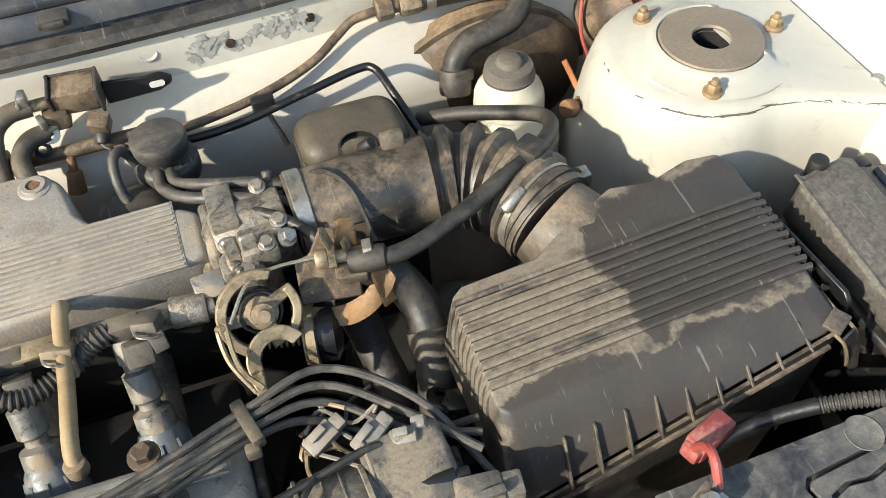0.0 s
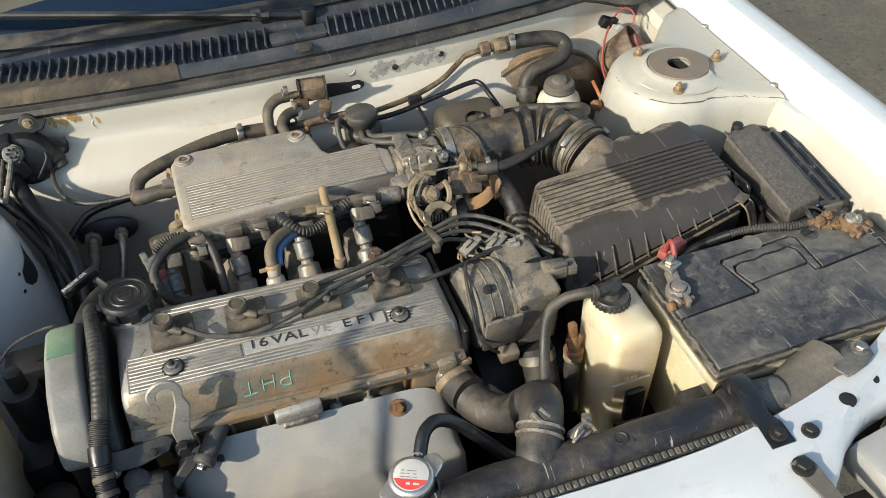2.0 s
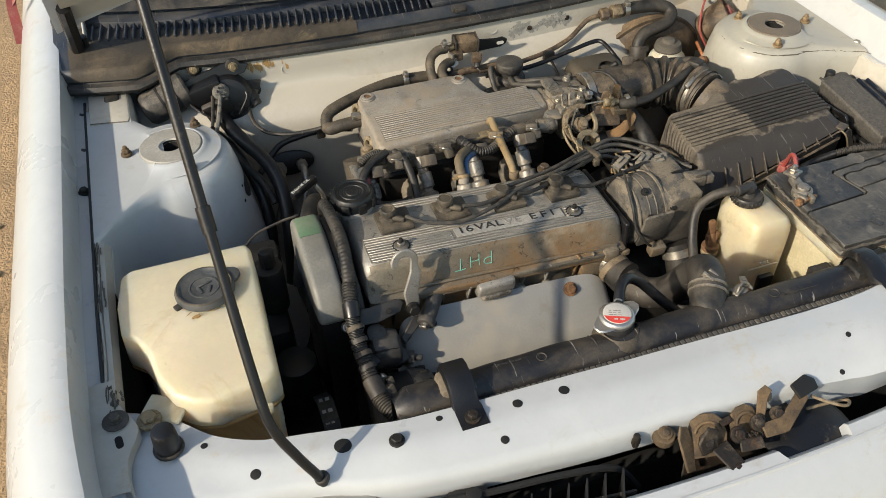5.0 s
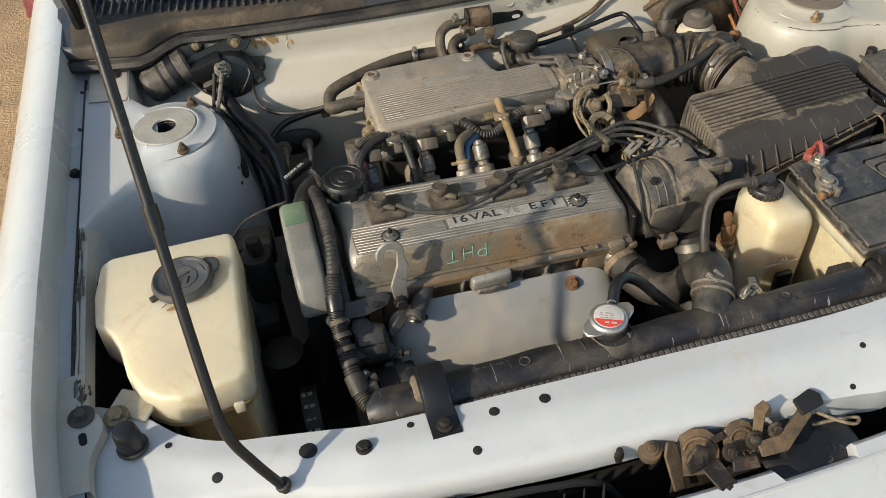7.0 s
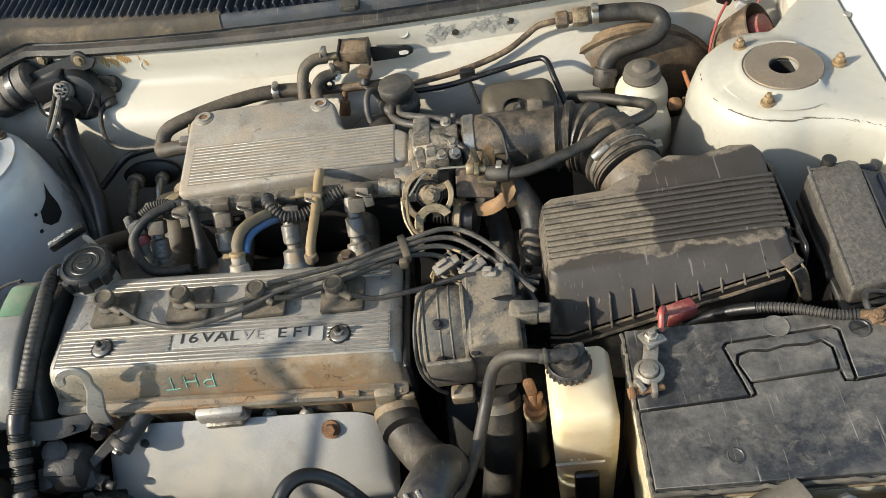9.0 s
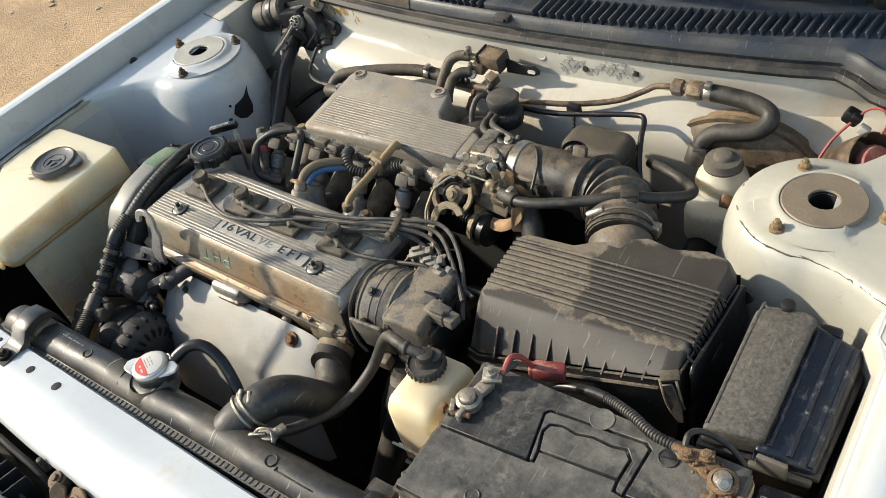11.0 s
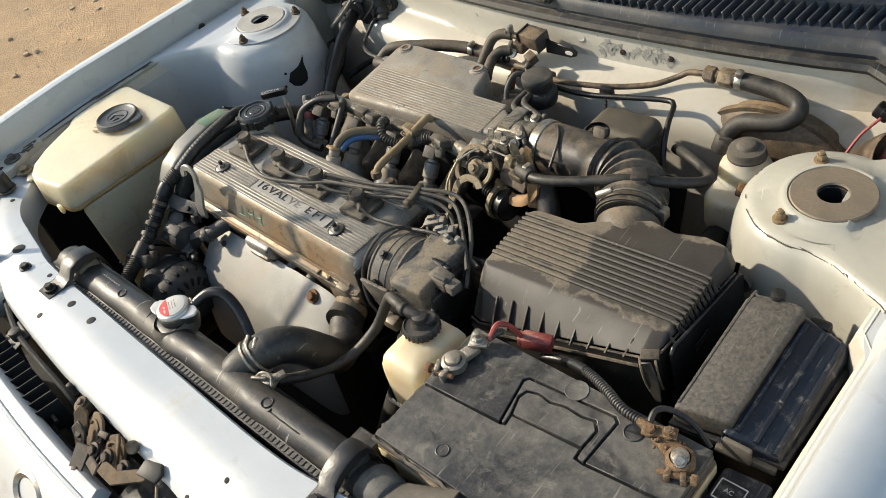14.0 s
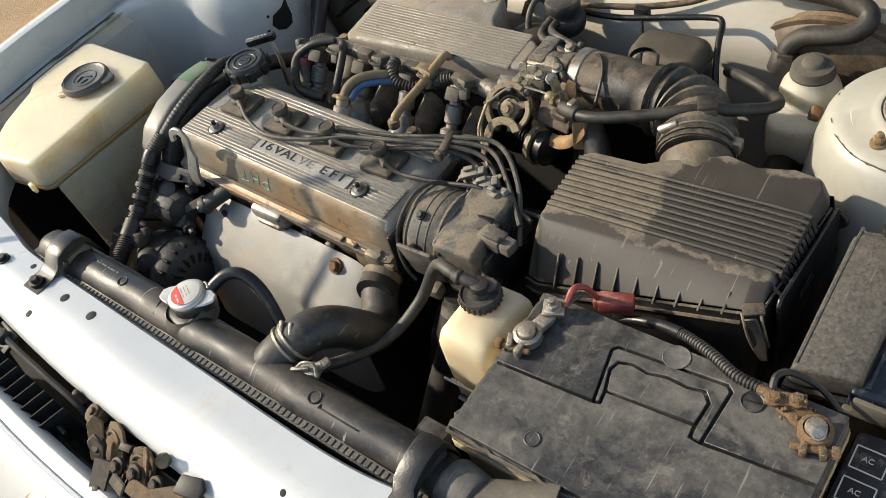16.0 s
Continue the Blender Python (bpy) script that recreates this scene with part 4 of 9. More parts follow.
SUP_BACK = [(-0.668, -0.19), (-0.625, -0.212), (-0.595, -0.232), (-0.555, -0.272), (-0.51, -0.296), (-0.46, -0.307), (-0.40, -0.318), (-0.33, -0.330), (-0.15, -0.336), (0.0, -0.340), (0.2, -0.345), (0.30, -0.338),
            (0.40, -0.318), (0.46, -0.300), (0.52, -0.272), (0.56, -0.245), (0.60, -0.22), (0.668, -0.19)]
SUP_FRONT = [(-0.655, -0.345), (-0.62, -0.350), (-0.58, -0.357), (-0.54, -0.363), (-0.50, -0.368), (-0.45, -0.380), (-0.40, -0.397), (-0.33, -0.412), (-0.15, -0.428), (0.0, -0.433), (0.15, -0.442), (0.25, -0.449),
             (0.33, -0.43), (0.38, -0.39), (0.44, -0.36), (0.52, -0.345), (0.58, -0.34), (0.655, -0.335)]


def support():
    """The white cross panel above the radiator."""
    rows = []
    for (xb, yb), (xf, yf) in zip(SUP_BACK, SUP_FRONT):
        dent = 0.012 * math.exp(-((xb - 0.07) / 0.045) ** 2) + 0.004 * math.exp(-((xb + 0.06) / 0.03) ** 2)
        dent += 0.004 * math.exp(-((xb - 0.20) / 0.03) ** 2) + 0.003 * math.exp(-((xb - 0.29) / 0.02) ** 2) - 0.003 * math.exp(-((xb - 0.245) / 0.02) ** 2)
        dent += 0.0022 * math.sin(31 * xb + 0.6) * math.sin(11 * xb) + 0.0012 * math.sin(67 * xb)
        zc = 0.897 - 0.010 * max(0, (abs(xb) - 0.3) / 0.36)
        r = [(xb, yb + 0.001, zc - 0.05), (xb, yb, zc - 0.004)]
        for t, dz in ((0.03, 0.0), (0.3, 0.002), (0.50, 0.003), (0.60, -0.001), (0.86, -0.006), (0.95, -0.011)):
            r.append((xb + (xf - xb) * t, yb + (yf - yb) * t, zc + dz - dent * t))
        r += [(xf, yf, zc - 0.022), (xf, yf + 0.004, zc - 0.055 - 2 * dent), (xf, yf + 0.02, zc - 0.06)]
        rows.append(r)
    fine = []
    for k in range(len(rows[0])):
        fine.append(spline([r[k] for r in rows], 8))
        for q in fine[-1]:
            crumple = max(0.0, min(1.0, (k - 4) / 5)) * math.exp(-((q.x - 0.13) / 0.17) ** 2)
            q.z += 0.007 * crumple * noise.noise((q.x * 26, q.y * 20, 1.7)) + 0.0016 * noise.noise((q.x * 14, q.y * 14, 5.1)) * (k > 1)
            q.y += 0.006 * crumple * noise.noise((q.x * 30, 3.3, q.z * 10)) * (k > 7)
    bm = loft(list(map(list, zip(*fine))), 0.0012)
    tree = BVHTree.FromBMesh(bm)
    s = part("radiator_support", bm, PAINT, car, "white cross panel over the radiator with punched holes")

    def top_at(x, y):
        q, nrm = tree.ray_cast(Vector((x, y, 2)), Vector((0, 0, -1)))[:2]
        return (q, nrm if nrm.z > 0 else -nrm) if q else (Vector((x, y, 0.897)), Vector((0, 0, 1)))
    for x, y, r, z in ((-0.422, -0.342, 0.010, 0.8985), (-0.161, -0.358, 0.0065, 0.8995), (-0.219, -0.357, 0.006, 0.8995), (-0.25, -0.395, 0.005, 0.898), (0.205, -0.398, 0.0036, 0.8985), (0.171, -0.436, 0.0034, 0.8985),
                       (-0.568, -0.285, 0.004, 0.8955), (0.41, -0.345, 0.009, 0.898), (0.46, -0.33, 0.005, 0.897), (-0.31, -0.345, 0.004, 0.8995), (-0.52, -0.34, 0.006, 0.896)):
        q, nrm = top_at(x, y)
        part("hole", cyl(q - nrm * 0.004, q + nrm * 0.0005, r, bev=0.0002, seg=18), BAY_BLACK, s)
    for x, y, z in ((-0.364, -0.358, 0.899), (0.347, -0.366, 0.898)):
        part("bolt", bolt((x, y, top_at(x, y)[0].z + 0.001), (0, 0, 1), 0.0065, 0.005, 1.4), DARK, s)
    return s


support()

stop = thing("bump_stop", (-0.605, -0.277, 0.895), "black rubber bonnet bump stop on the front panel", "bump stop")
part("pad", cyl((-0.605, -0.277, 0.893), (-0.605, -0.277, 0.928), 0.0150, 0.0135, 0.004), BLACK_CLEAN, stop)
part("collar", cyl((-0.605, -0.277, 0.893), (-0.605, -0.277, 0.8985), 0.0175), RUBBER, stop)

prop = thing("prop_rod", (-0.456, -0.372, 0.90), "thin black bonnet prop rod standing in the front panel", "prop rod")
part("rod", tube([(-0.452, -0.374, 0.886), (-0.458, -0.374, 0.905), (-0.473, -0.367, 0.935), (-0.490, -0.355, 0.975), (-0.496, -0.33, 1.02), (-0.503, -0.237, 1.168), (-0.510, -0.13, 1.34), (-0.52, 0.0, 1.55), (-0.527, 0.085, 1.69)],
     0.0055, 8, 10), BLACK_CLEAN, prop)
part("sleeve", tube([(-0.5022, -0.2455, 1.1545), (-0.5033, -0.2318, 1.1765)], 0.0074, 2, 10), BLACK_CLEAN, prop)
part("grommet", cyl((-0.452, -0.374, 0.892), (-0.454, -0.374, 0.899), 0.0085), RUBBER, prop)

# underside of the bay: unseen black sheets added to stand for its deep shade
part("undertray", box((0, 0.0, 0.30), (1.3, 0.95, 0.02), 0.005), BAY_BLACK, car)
part("wing_liner", box((-0.662, -0.10, 0.565), (0.012, 0.31, 0.65), 0.003), BAY_BLACK, car, "added black sheet standing for the shade inside the wing")
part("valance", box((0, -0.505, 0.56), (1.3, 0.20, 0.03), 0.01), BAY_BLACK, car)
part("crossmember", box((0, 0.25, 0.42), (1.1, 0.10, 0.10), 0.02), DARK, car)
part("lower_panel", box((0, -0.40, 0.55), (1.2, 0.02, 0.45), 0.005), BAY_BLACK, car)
for s in (-1, 1):
    lamp = part("headlamp", join(box((s * 0.53, -0.40, 0.845), (0.26, 0.085, 0.045), 0.012, (0, 0, s * 8)), box((s * 0.53, -0.46, 0.80), (0.26, 0.05, 0.10), 0.015, (0, 0, s * 12))), SHIELD, car, "grey lamp housing")
    w = part("wheel", lathe([(0.18, -0.09), (0.29, -0.085), (0.30, -0.05), (0.30, 0.05), (0.29, 0.085), (0.18, 0.09)], (s * 0.73, 0.22, 0.30), (s * 1.0, 0.22, 0.30), 32), RUBBER, car)

# ---- engine ----


def ez(x):
    """The engine hangs a little lower towards the gearbox."""
    return -0.06 * (x + 0.26)


engine = thing("engine", (-0.13, 0.0, 0.45), "dusty four-cylinder engine with a ribbed alloy cam cover", "engine")
part("block", box((-0.13, 0.0, 0.56), (0.38, 0.22, 0.30), 0.01), DARK, engine)
part("lower_manifold", join(box((-0.075, 0.255, 0.79), (0.30, 0.12, 0.10), 0.015), box((-0.10, 0.13, 0.755), (0.34, 0.09, 0.05), 0.012)), DARK, engine)
part("clutch_housing", join(box((0.27, 0.13, 0.68), (0.22, 0.20, 0.12), 0.04), cyl((0.17, 0.10, 0.735), (0.30, 0.12, 0.745), 0.03)), DARK, engine)
part("gearbox", join(box((0.20, 0.04, 0.58), (0.26, 0.24, 0.26), 0.05), cyl((0.10, 0.02, 0.62), (0.16, 0.02, 0.62), 0.15)), DARK, engine)


def cam_cover():
    xs = [-0.326, -0.323, -0.317, -0.30, -0.2, -0.1, 0.0, 0.045, 0.060, 0.067, 0.070]
    inset = [0.020, 0.008, 0.002, 0, 0, 0, 0, 0, 0.003, 0.010, 0.022]
    prof = [(0.072, -0.062), (0.072, -0.054), (0.063, -0.052), (0.059, -0.014), (0.054, -0.004), (0.047, 0.0), (0.0, 0.001), (-0.066, 0.0), (-0.074, -0.003), (-0.080, -0.011), (-0.088, -0.043),
            (-0.091, -0.047), (-0.101, -0.050), (-0.101, -0.060)]
    rows = []
    for x, k in zip(xs, inset):
        rows.append([(x, y * (1 - k * 2.2) , 0.899 + ez(x) + dz - (k * 0.9 if dz > -0.02 else 0)) for y, dz in prof])
    bm = loft(rows)
    n = len(prof)
    vs = list(bm.verts)
    bm.faces.new(vs[:n])
    bm.faces.new(vs[-n:][::-1])
    face = BVHTree.FromBMesh(bm)
    cover = part("cam_cover", bm, COVER, engine, "oxidised alloy cam cover with fine ribs along its top")
    cover.data.materials.append(COVER_BROWN)
    for f in cover.data.polygons:
        if f.normal.y < -0.75 or f.center.y < -0.086:
            f.material_index = 1

    def strip(x0, x1, y, w=0.0022, h=0.0017):
        b = box((0, 0, 0), (x1 - x0, w, h), 0.0006, seg=1)
        bmesh.ops.transform(b, matrix=pose((x0 + x1) / 2, y, 0.8995 + ez((x0 + x1) / 2) + h / 2, 0, math.degrees(0.06), 0), verts=b.verts)
        return b
    for x0, x1, y0, y1 in ((-0.314, 0.058, -0.0745, -0.0590), (-0.314, -0.187, -0.0590, -0.0370), (-0.013, 0.058, -0.0590, -0.0370), (-0.314, 0.058, -0.0370, -0.0215), (-0.272, 0.058, 0.0285, 0.0440)):
        part("groove_bed", strip(x0, x1, (y0 + y1) / 2, y1 - y0, 0.0006), COVER_BED, cover)
    for i in range(10):
        y = -0.0715 + 0.0052 * i
        if -0.0575 < y < -0.038:
            part("rib", strip(-0.312, -0.188, y), COVER, cover)
            part("rib", strip(-0.012, 0.056, y), COVER, cover)
        else:
            part("rib", strip(-0.312, 0.056, y), COVER, cover)
    for y in (0.0305, 0.0362, 0.042):
        part("rib", strip(-0.27, 0.056, y), COVER, cover)
    part("rib", tube([(-0.31, -0.0925, 0.862 + ez(-0.31) - 0.005), (0.055, -0.0925, 0.857 + ez(0.055) - 0.001)], 0.0025, 2, 6), COVER_BROWN, cover)
    # lettering plate
    lp = slab(rounded(-0.184, -0.0575, -0.016, -0.0385, 0.002), pose(0, 0, 0.9006 + ez(0), 0, math.degrees(0.06), 0), 0.0012, 0.0003)
    plate = part("name_plate", lp, NAME_PLATE, cover, "worn silver strip with black letters")
    tilt = math.degrees(0.06)
    for txt, x, mt in (("16", -0.1795, INK), ("VAL", -0.1525, INK), ("VE", -0.1076, INK_GREY), ("EFI", -0.0678, INK)):
        letters(txt, 0.0190, pose(x, -0.0550, 0.9022 + ez(x), 0, tilt, 0) @ Matrix.Diagonal((1.24, 1, 1, 1)), mt, plate, spacing=1.45 if txt == "EFI" else 1.06)
    # cover nuts
    for x in (-0.264, 0.002):
        z = 0.899 + ez(x)
        ring = lathe([(0.0128, 0), (0.0128, 0.0026), (0.0112, 0.0032), (0.0098, 0.0018)], (x, -0.0505, z - 0.0002), (x, -0.0505, z + 1), 24, False)
        part("seal_ring", ring, BLACK_CLEAN, cover, "black rubber sealing washer")
        nut = join(lathe([(0.0104, 0), (0.0106, 0.0026), (0.0096, 0.0034), (0.0055, 0.0040)], (x, -0.0505, z), (x, -0.0505, z + 1), 24), lathe([(0.0058, 0.0036), (0.0060, 0.0075), (0.0050, 0.0086)], (x, -0.0505, z), (x, -0.0505, z + 1), 6))
        part("nut", nut, NUT, cover, "oily steel nut with a round flange")
        part("stud", cyl((x, -0.0505, z + 0.008), (x, -0.0505, z + 0.0145), 0.0030), DARK, cover)
    part("side_bolt", bolt((0.004, 0.060, 0.885), (0, 0, 1), 0.0075, 0.007), SOLENOID, cover)
    # upside-down marker writing on the front face
    pen = pose(-0.141, -0.0838, 0.8775, 90 - 14, 0, 0) @ pose(0, 0, 0.0006, 0, 0, 180) @ Matrix.Diagonal((0.86, 0.72, 1, 1))
    for stroke in (((0, 0), (0.0006, 0.013), (0.001, 0.026)), ((0.001, 0.026), (0.010, 0.0255), (0.0145, 0.020), (0.011, 0.0135), (0.001, 0.012)), ((0.022, 0), (0.0226, 0.012), (0.023, 0.024)), ((0.037, 0.001), (0.0375, 0.013), (0.038, 0.025)),
                   ((0.0225, 0.012), (0.030, 0.0128), (0.0375, 0.013)), ((0.047, 0.024), (0.056, 0.0252), (0.066, 0.0248)), ((0.0562, 0.025), (0.0556, 0.012), (0.055, 0))):
        part("marker_writing", tube([face.ray_cast(pen @ Vector((u, v, 0)) - Vector((0, 0.05, 0)), Vector((0, 1, 0)))[0] for u, v in stroke], 0.0008, 4, 6), GREEN_INK, cover)
    return cover


cover = cam_cover()
# dark rounded end of the head
part("end_cap", join(box((0.0735, -0.015, 0.836), (0.008, 0.15, 0.066), 0.008, seg=3)), BLACK_CLEAN, engine, "black end cap of the cam cover")
head = part("cylinder_head", join(box((-0.13, -0.005, 0.775), (0.375, 0.155, 0.13), 0.006)), DARK, engine)
part("lip", box((-0.13, -0.0955, 0.8385), (0.372, 0.014, 0.007), 0.002, (0, 3.4, 0)), COVER_BROWN, head)
part("pocket_wall", box((-0.13, -0.0815, 0.806), (0.368, 0.008, 0.064), 0.002), COVER_BROWN, head, "brown cast wall behind the webs")
WEB = [(-0.102, 0.838), (-0.080, 0.838), (-0.080, 0.778), (-0.084, 0.778), (-0.092, 0.808)]
for x, lean, mt in ((-0.297, 4, DARK), (-0.262, 0, DISTRIB), (-0.222, 0, COVER_BROWN), (-0.186, 8, COVER), (-0.101, 9, COVER), (-0.060, 5, COVER), (-0.010, 0, COVER_BROWN), (0.018, -8, COVER_BROWN)):
    part("web", slab(WEB, pose(x, 0, 0) @ pose(0, 0, 0, 90, 0, 90 + 0.35 * lean), 0.0036, 0.0008), mt, head)
for x, z in ((-0.182, 0.792), (-0.098, 0.796), (-0.056, 0.79)):
    part("web_foot", lathe([(0.004, 0), (0.0075, 0.003), (0.0085, 0.009), (0.006, 0.013), (0.001, 0.015)], (x, -0.088, z - 0.006), (x, -0.096, z + 0.02), 14), COVER, head)
part("boss", slab([(-0.112, 0.836), (-0.106, 0.841), (-0.082, 0.841), (-0.082, 0.810), (-0.100, 0.810), (-0.110, 0.821)], pose(-0.170, 0, 0.0, 90, 0, 90), 0.056, 0.004, 2), COVER, head, "cast boss under the cover lip")
part("boss_step", slab([(-0.113, 0.819), (-0.082, 0.826), (-0.082, 0.802), (-0.098, 0.802), (-0.112, 0.812)], pose(-0.164, 0, 0.0, 90, 0, 90), 0.044, 0.004, 2), ALLOY, head)
part("outlet_casting", join(box((0.026, -0.086, 0.808), (0.052, 0.022, 0.062), 0.008, (0, 4, 0)), box((0.044, -0.092, 0.826), (0.026, 0.026, 0.022), 0.006)), COVER_BROWN, head, "brown cast water housing")

PLUG_X = (-0.26, -0.1735, -0.086, 0.0025)
for i, x in enumerate(PLUG_X):
    z = 0.900 + ez(x)
    pl = thing("spark_plug_boot", (x, 0, z), "dusty square plug-well cover with a round wire boot", "plug boot", "plug boots")
    pad = prism(rounded(x - 0.024, -0.022, x + 0.026, 0.024, 0.003), z, z + 0.008, 0.002)
    part("pad", pad, PADS, pl)
    c = (x - 0.006, 0.004)
    part("boot", join(lathe([(0.0135, 0), (0.0125, 0.004), (0.0085, 0.006), (0.0085, 0.010), (0.0115, 0.0115), (0.0120, 0.017), (0.0105, 0.0195), (0.009, 0.0195), (0.008, 0.0185), (0.002, 0.0185)], (*c, z + 0.007), (*c, z + 1), 12)), PADS, pl)
    part("elbow", cyl((c[0] + 0.005, c[1] - 0.004, z + 0.012), (c[0] + 0.020, c[1] - 0.014, z + 0.010), 0.0052, 0.0046), PADS, pl)

wires = thing("ignition_leads", (0.03, 0.03, 0.90), "dusty grey spark plug leads held in a clip", "ignition lead")
r_w = 0.0031
ends = [(0.22, -0.018, 0.885), (0.225, -0.004, 0.88), (0.228, 0.010, 0.875), (0.224, -0.03, 0.865)]
part("lead", tube([(-0.245, -0.010, 0.917), (-0.216, -0.026, 0.909), (-0.168, -0.036, 0.906), (-0.106, -0.018, 0.905), (-0.063, 0.004, 0.905), (0.001, 0.024, 0.903), (0.076, 0.047, 0.908), (0.131, 0.060, 0.900), (0.181, 0.022, 0.892), ends[0]], r_w, 6, 8), LEAD_WIRE, wires)
part("lead", tube([(-0.158, -0.012, 0.912), (-0.125, -0.010, 0.906), (-0.093, -0.002, 0.906), (-0.023, 0.015, 0.906), (0.076, 0.040, 0.907), (0.128, 0.050, 0.895), (0.178, 0.014, 0.884), ends[1]], r_w, 6, 8), LEAD_WIRE, wires)
part("lead", tube([(-0.07, -0.008, 0.907), (-0.045, -0.004, 0.902), (0.0, 0.012, 0.900), (0.076, 0.034, 0.905), (0.12, 0.042, 0.888), (0.17, 0.015, 0.872), ends[2]], r_w, 6, 8), RUBBER, wires)
part("lead", tube([(-0.08, 0.012, 0.909), (0.0, 0.034, 0.903), (0.076, 0.054, 0.909), (0.135, 0.070, 0.904), (0.19, 0.028, 0.895), ends[3]], r_w, 6, 8), LEAD_WIRE, wires)
part("lead", tube([(0.018, -0.011, 0.902), (0.040, -0.012, 0.893), (0.066, -0.010, 0.893), (0.10, -0.004, 0.893), (0.149, 0.004, 0.897), (0.17, 0.000, 0.885)], r_w, 6, 8), RUBBER, wires)
part("clip", join(box((0.077, 0.045, 0.907), (0.009, 0.036, 0.012), 0.002, (0, 0, 15)), box((0.076, 0.027, 0.902), (0.010, 0.008, 0.012), 0.002)), HOSE_TAN, wires)

oil = thing("oil_filler_cap", (-0.304, 0.056, 0.90), "black oil filler cap with a knurled rim", "oil cap")
OC = (-0.303, 0.060)
cp = lathe([(0.025, 0), (0.031, 0.003), (0.0315, 0.010), (0.031, 0.018), (0.028, 0.022), (0.0255, 0.0225), (0.0245, 0.0205), (0.019, 0.0205), (0.018, 0.0215), (0.0155, 0.0215), (0.0145, 0.0205), (0.010, 0.0205), (0.009, 0.0215), (0.003, 0.0215)],
           (*OC, 0.905), (*OC, 1.9), 36)
part("cap", cp, OILCAP, oil)
for k in range(8):
    a = k * math.pi / 4 + 0.2
    part("grip", box((OC[0] + 0.0315 * math.cos(a), OC[1] + 0.0315 * math.sin(a), 0.915), (0.007, 0.013, 0.016), 0.002, (0, 0, math.degrees(a))), OILCAP, oil)
part("arrow", bars(2, 0.014, 0.006, 0.002, pose(OC[0] - 0.008, OC[1] + 0.004, 0.9268, 0, 0, 10), random.Random(31), 2), OILCAP, oil)
part("neck", cyl((-0.302, 0.053, 0.86), (-0.304, 0.056, 0.906), 0.030, 0.028), COVER, oil)


def timing_cover():
    o = [(0.075, 0.80), (0.075, 0.86), (0.068, 0.895), (0.045, 0.914), (0.0, 0.918), (-0.05, 0.910), (-0.088, 0.893), (-0.108, 0.868), (-0.113, 0.846), (-0.104, 0.842), (-0.06, 0.825)]
    low = [(0.070, 0.60), (0.070, 0.82), (-0.06, 0.835), (-0.102, 0.848), (-0.108, 0.80), (-0.10, 0.60)]
    t = thing("timing_cover", (-0.37, 0, 0.6), "grey timing belt cover beside the cam cover", "belt cover")
    c = part("cover", slab(o, pose(-0.400, 0, 0.0, 90, 0, 90), 0.041, 0.009, 4), TIMING, t, "pale grey curved cover")
    part("lower_cover", slab(low, pose(-0.397, 0, 0.0, 90, 0, 90), 0.036, 0.006, 2), BLACK_CLEAN, t, "black lower belt cover")
    top = lambda y: 0.918 - 0.85 * y * y if y < 0.0 else 0.918 - 2.0 * y * y
    part("painted_patch", loft([[(x, y, top(y) + (0.0006 if -0.393 < x < -0.366 else -0.0012)) for x in (-0.3955, -0.392, -0.38, -0.367, -0.3635)] for y in (-0.004, 0.004, 0.012, 0.020, 0.028, 0.036, 0.043)], 0.0008), TIMING_GREEN, c, "worn green paint")
    part("seal", slab([(y * 1.01, z) for y, z in o], pose(-0.3588, 0, -0.010, 90, 0, 90), 0.024, 0.006, 2), RUBBER, t, "black rubber edge")
    return t


timing_cover()

hs = thing("heat_shield", (-0.13, -0.13, 0.66), "grey pressed-metal exhaust heat shield, stained cream", "heat shield")
rows = []
xs = [-0.297, -0.288, -0.272, -0.25, -0.2, -0.12, -0.05, 0.0, 0.022, 0.036, 0.043]
rise = [-0.055, -0.018, -0.006, -0.001, 0, 0, 0, -0.001, -0.008, -0.022, -0.05]
for x, rs in zip(xs, rise):
    edge = max(0, -rs)
    z = 0.9 * ez(x)
    rows.append([(x, -0.098 - 0.3 * edge, 0.815 + rs + z), (x, -0.108 - 0.25 * edge, 0.8065 + rs + z), (x, -0.130 - 0.2 * edge, 0.784 + 0.8 * rs + z), (x, -0.147 - 0.1 * edge, 0.765 + 0.6 * rs + 0.7 * z), (x, -0.1545, 0.755 + 0.4 * rs + 0.5 * z),
                 (x, -0.1605, 0.743 + 0.3 * rs), (x, -0.172 + 0.1 * edge, 0.705), (x, -0.184 + 0.3 * edge, 0.62)])
part("panel", loft([list(q) for q in zip(*[spline(c, 4) for c in zip(*rows)])], 0.0015), SHIELD, hs, smooth=80)
for x, mt in ((-0.026, RUST), (-0.242, INK)):
    if mt is RUST:
        part("bolt", bolt((x, -0.1125, 0.7905), (0, -0.7, 0.72), 0.0072, 0.006, 1.5), RUST, hs, "rusty bolt")
    else:
        part("hole", cyl((x, -0.1120, 0.7955), (x, -0.1165, 0.8010), 0.005, bev=0.0005), INK, hs)

# ---- intake side ----
PL = [(-0.226, 0.192), (-0.215, 0.187), (0.066, 0.205), (0.078, 0.210), (0.080, 0.252), (0.066, 0.262), (0.018, 0.264), (-0.004, 0.270), (-0.014, 0.284), (-0.022, 0.322), (-0.034, 0.336), (-0.055, 0.341), (-0.19, 0.341), (-0.218, 0.336),
      (-0.228, 0.322)]


def pl_top(x, y):
    return 0.899 + 0.09 * (y - 0.19) + 0.0 * x


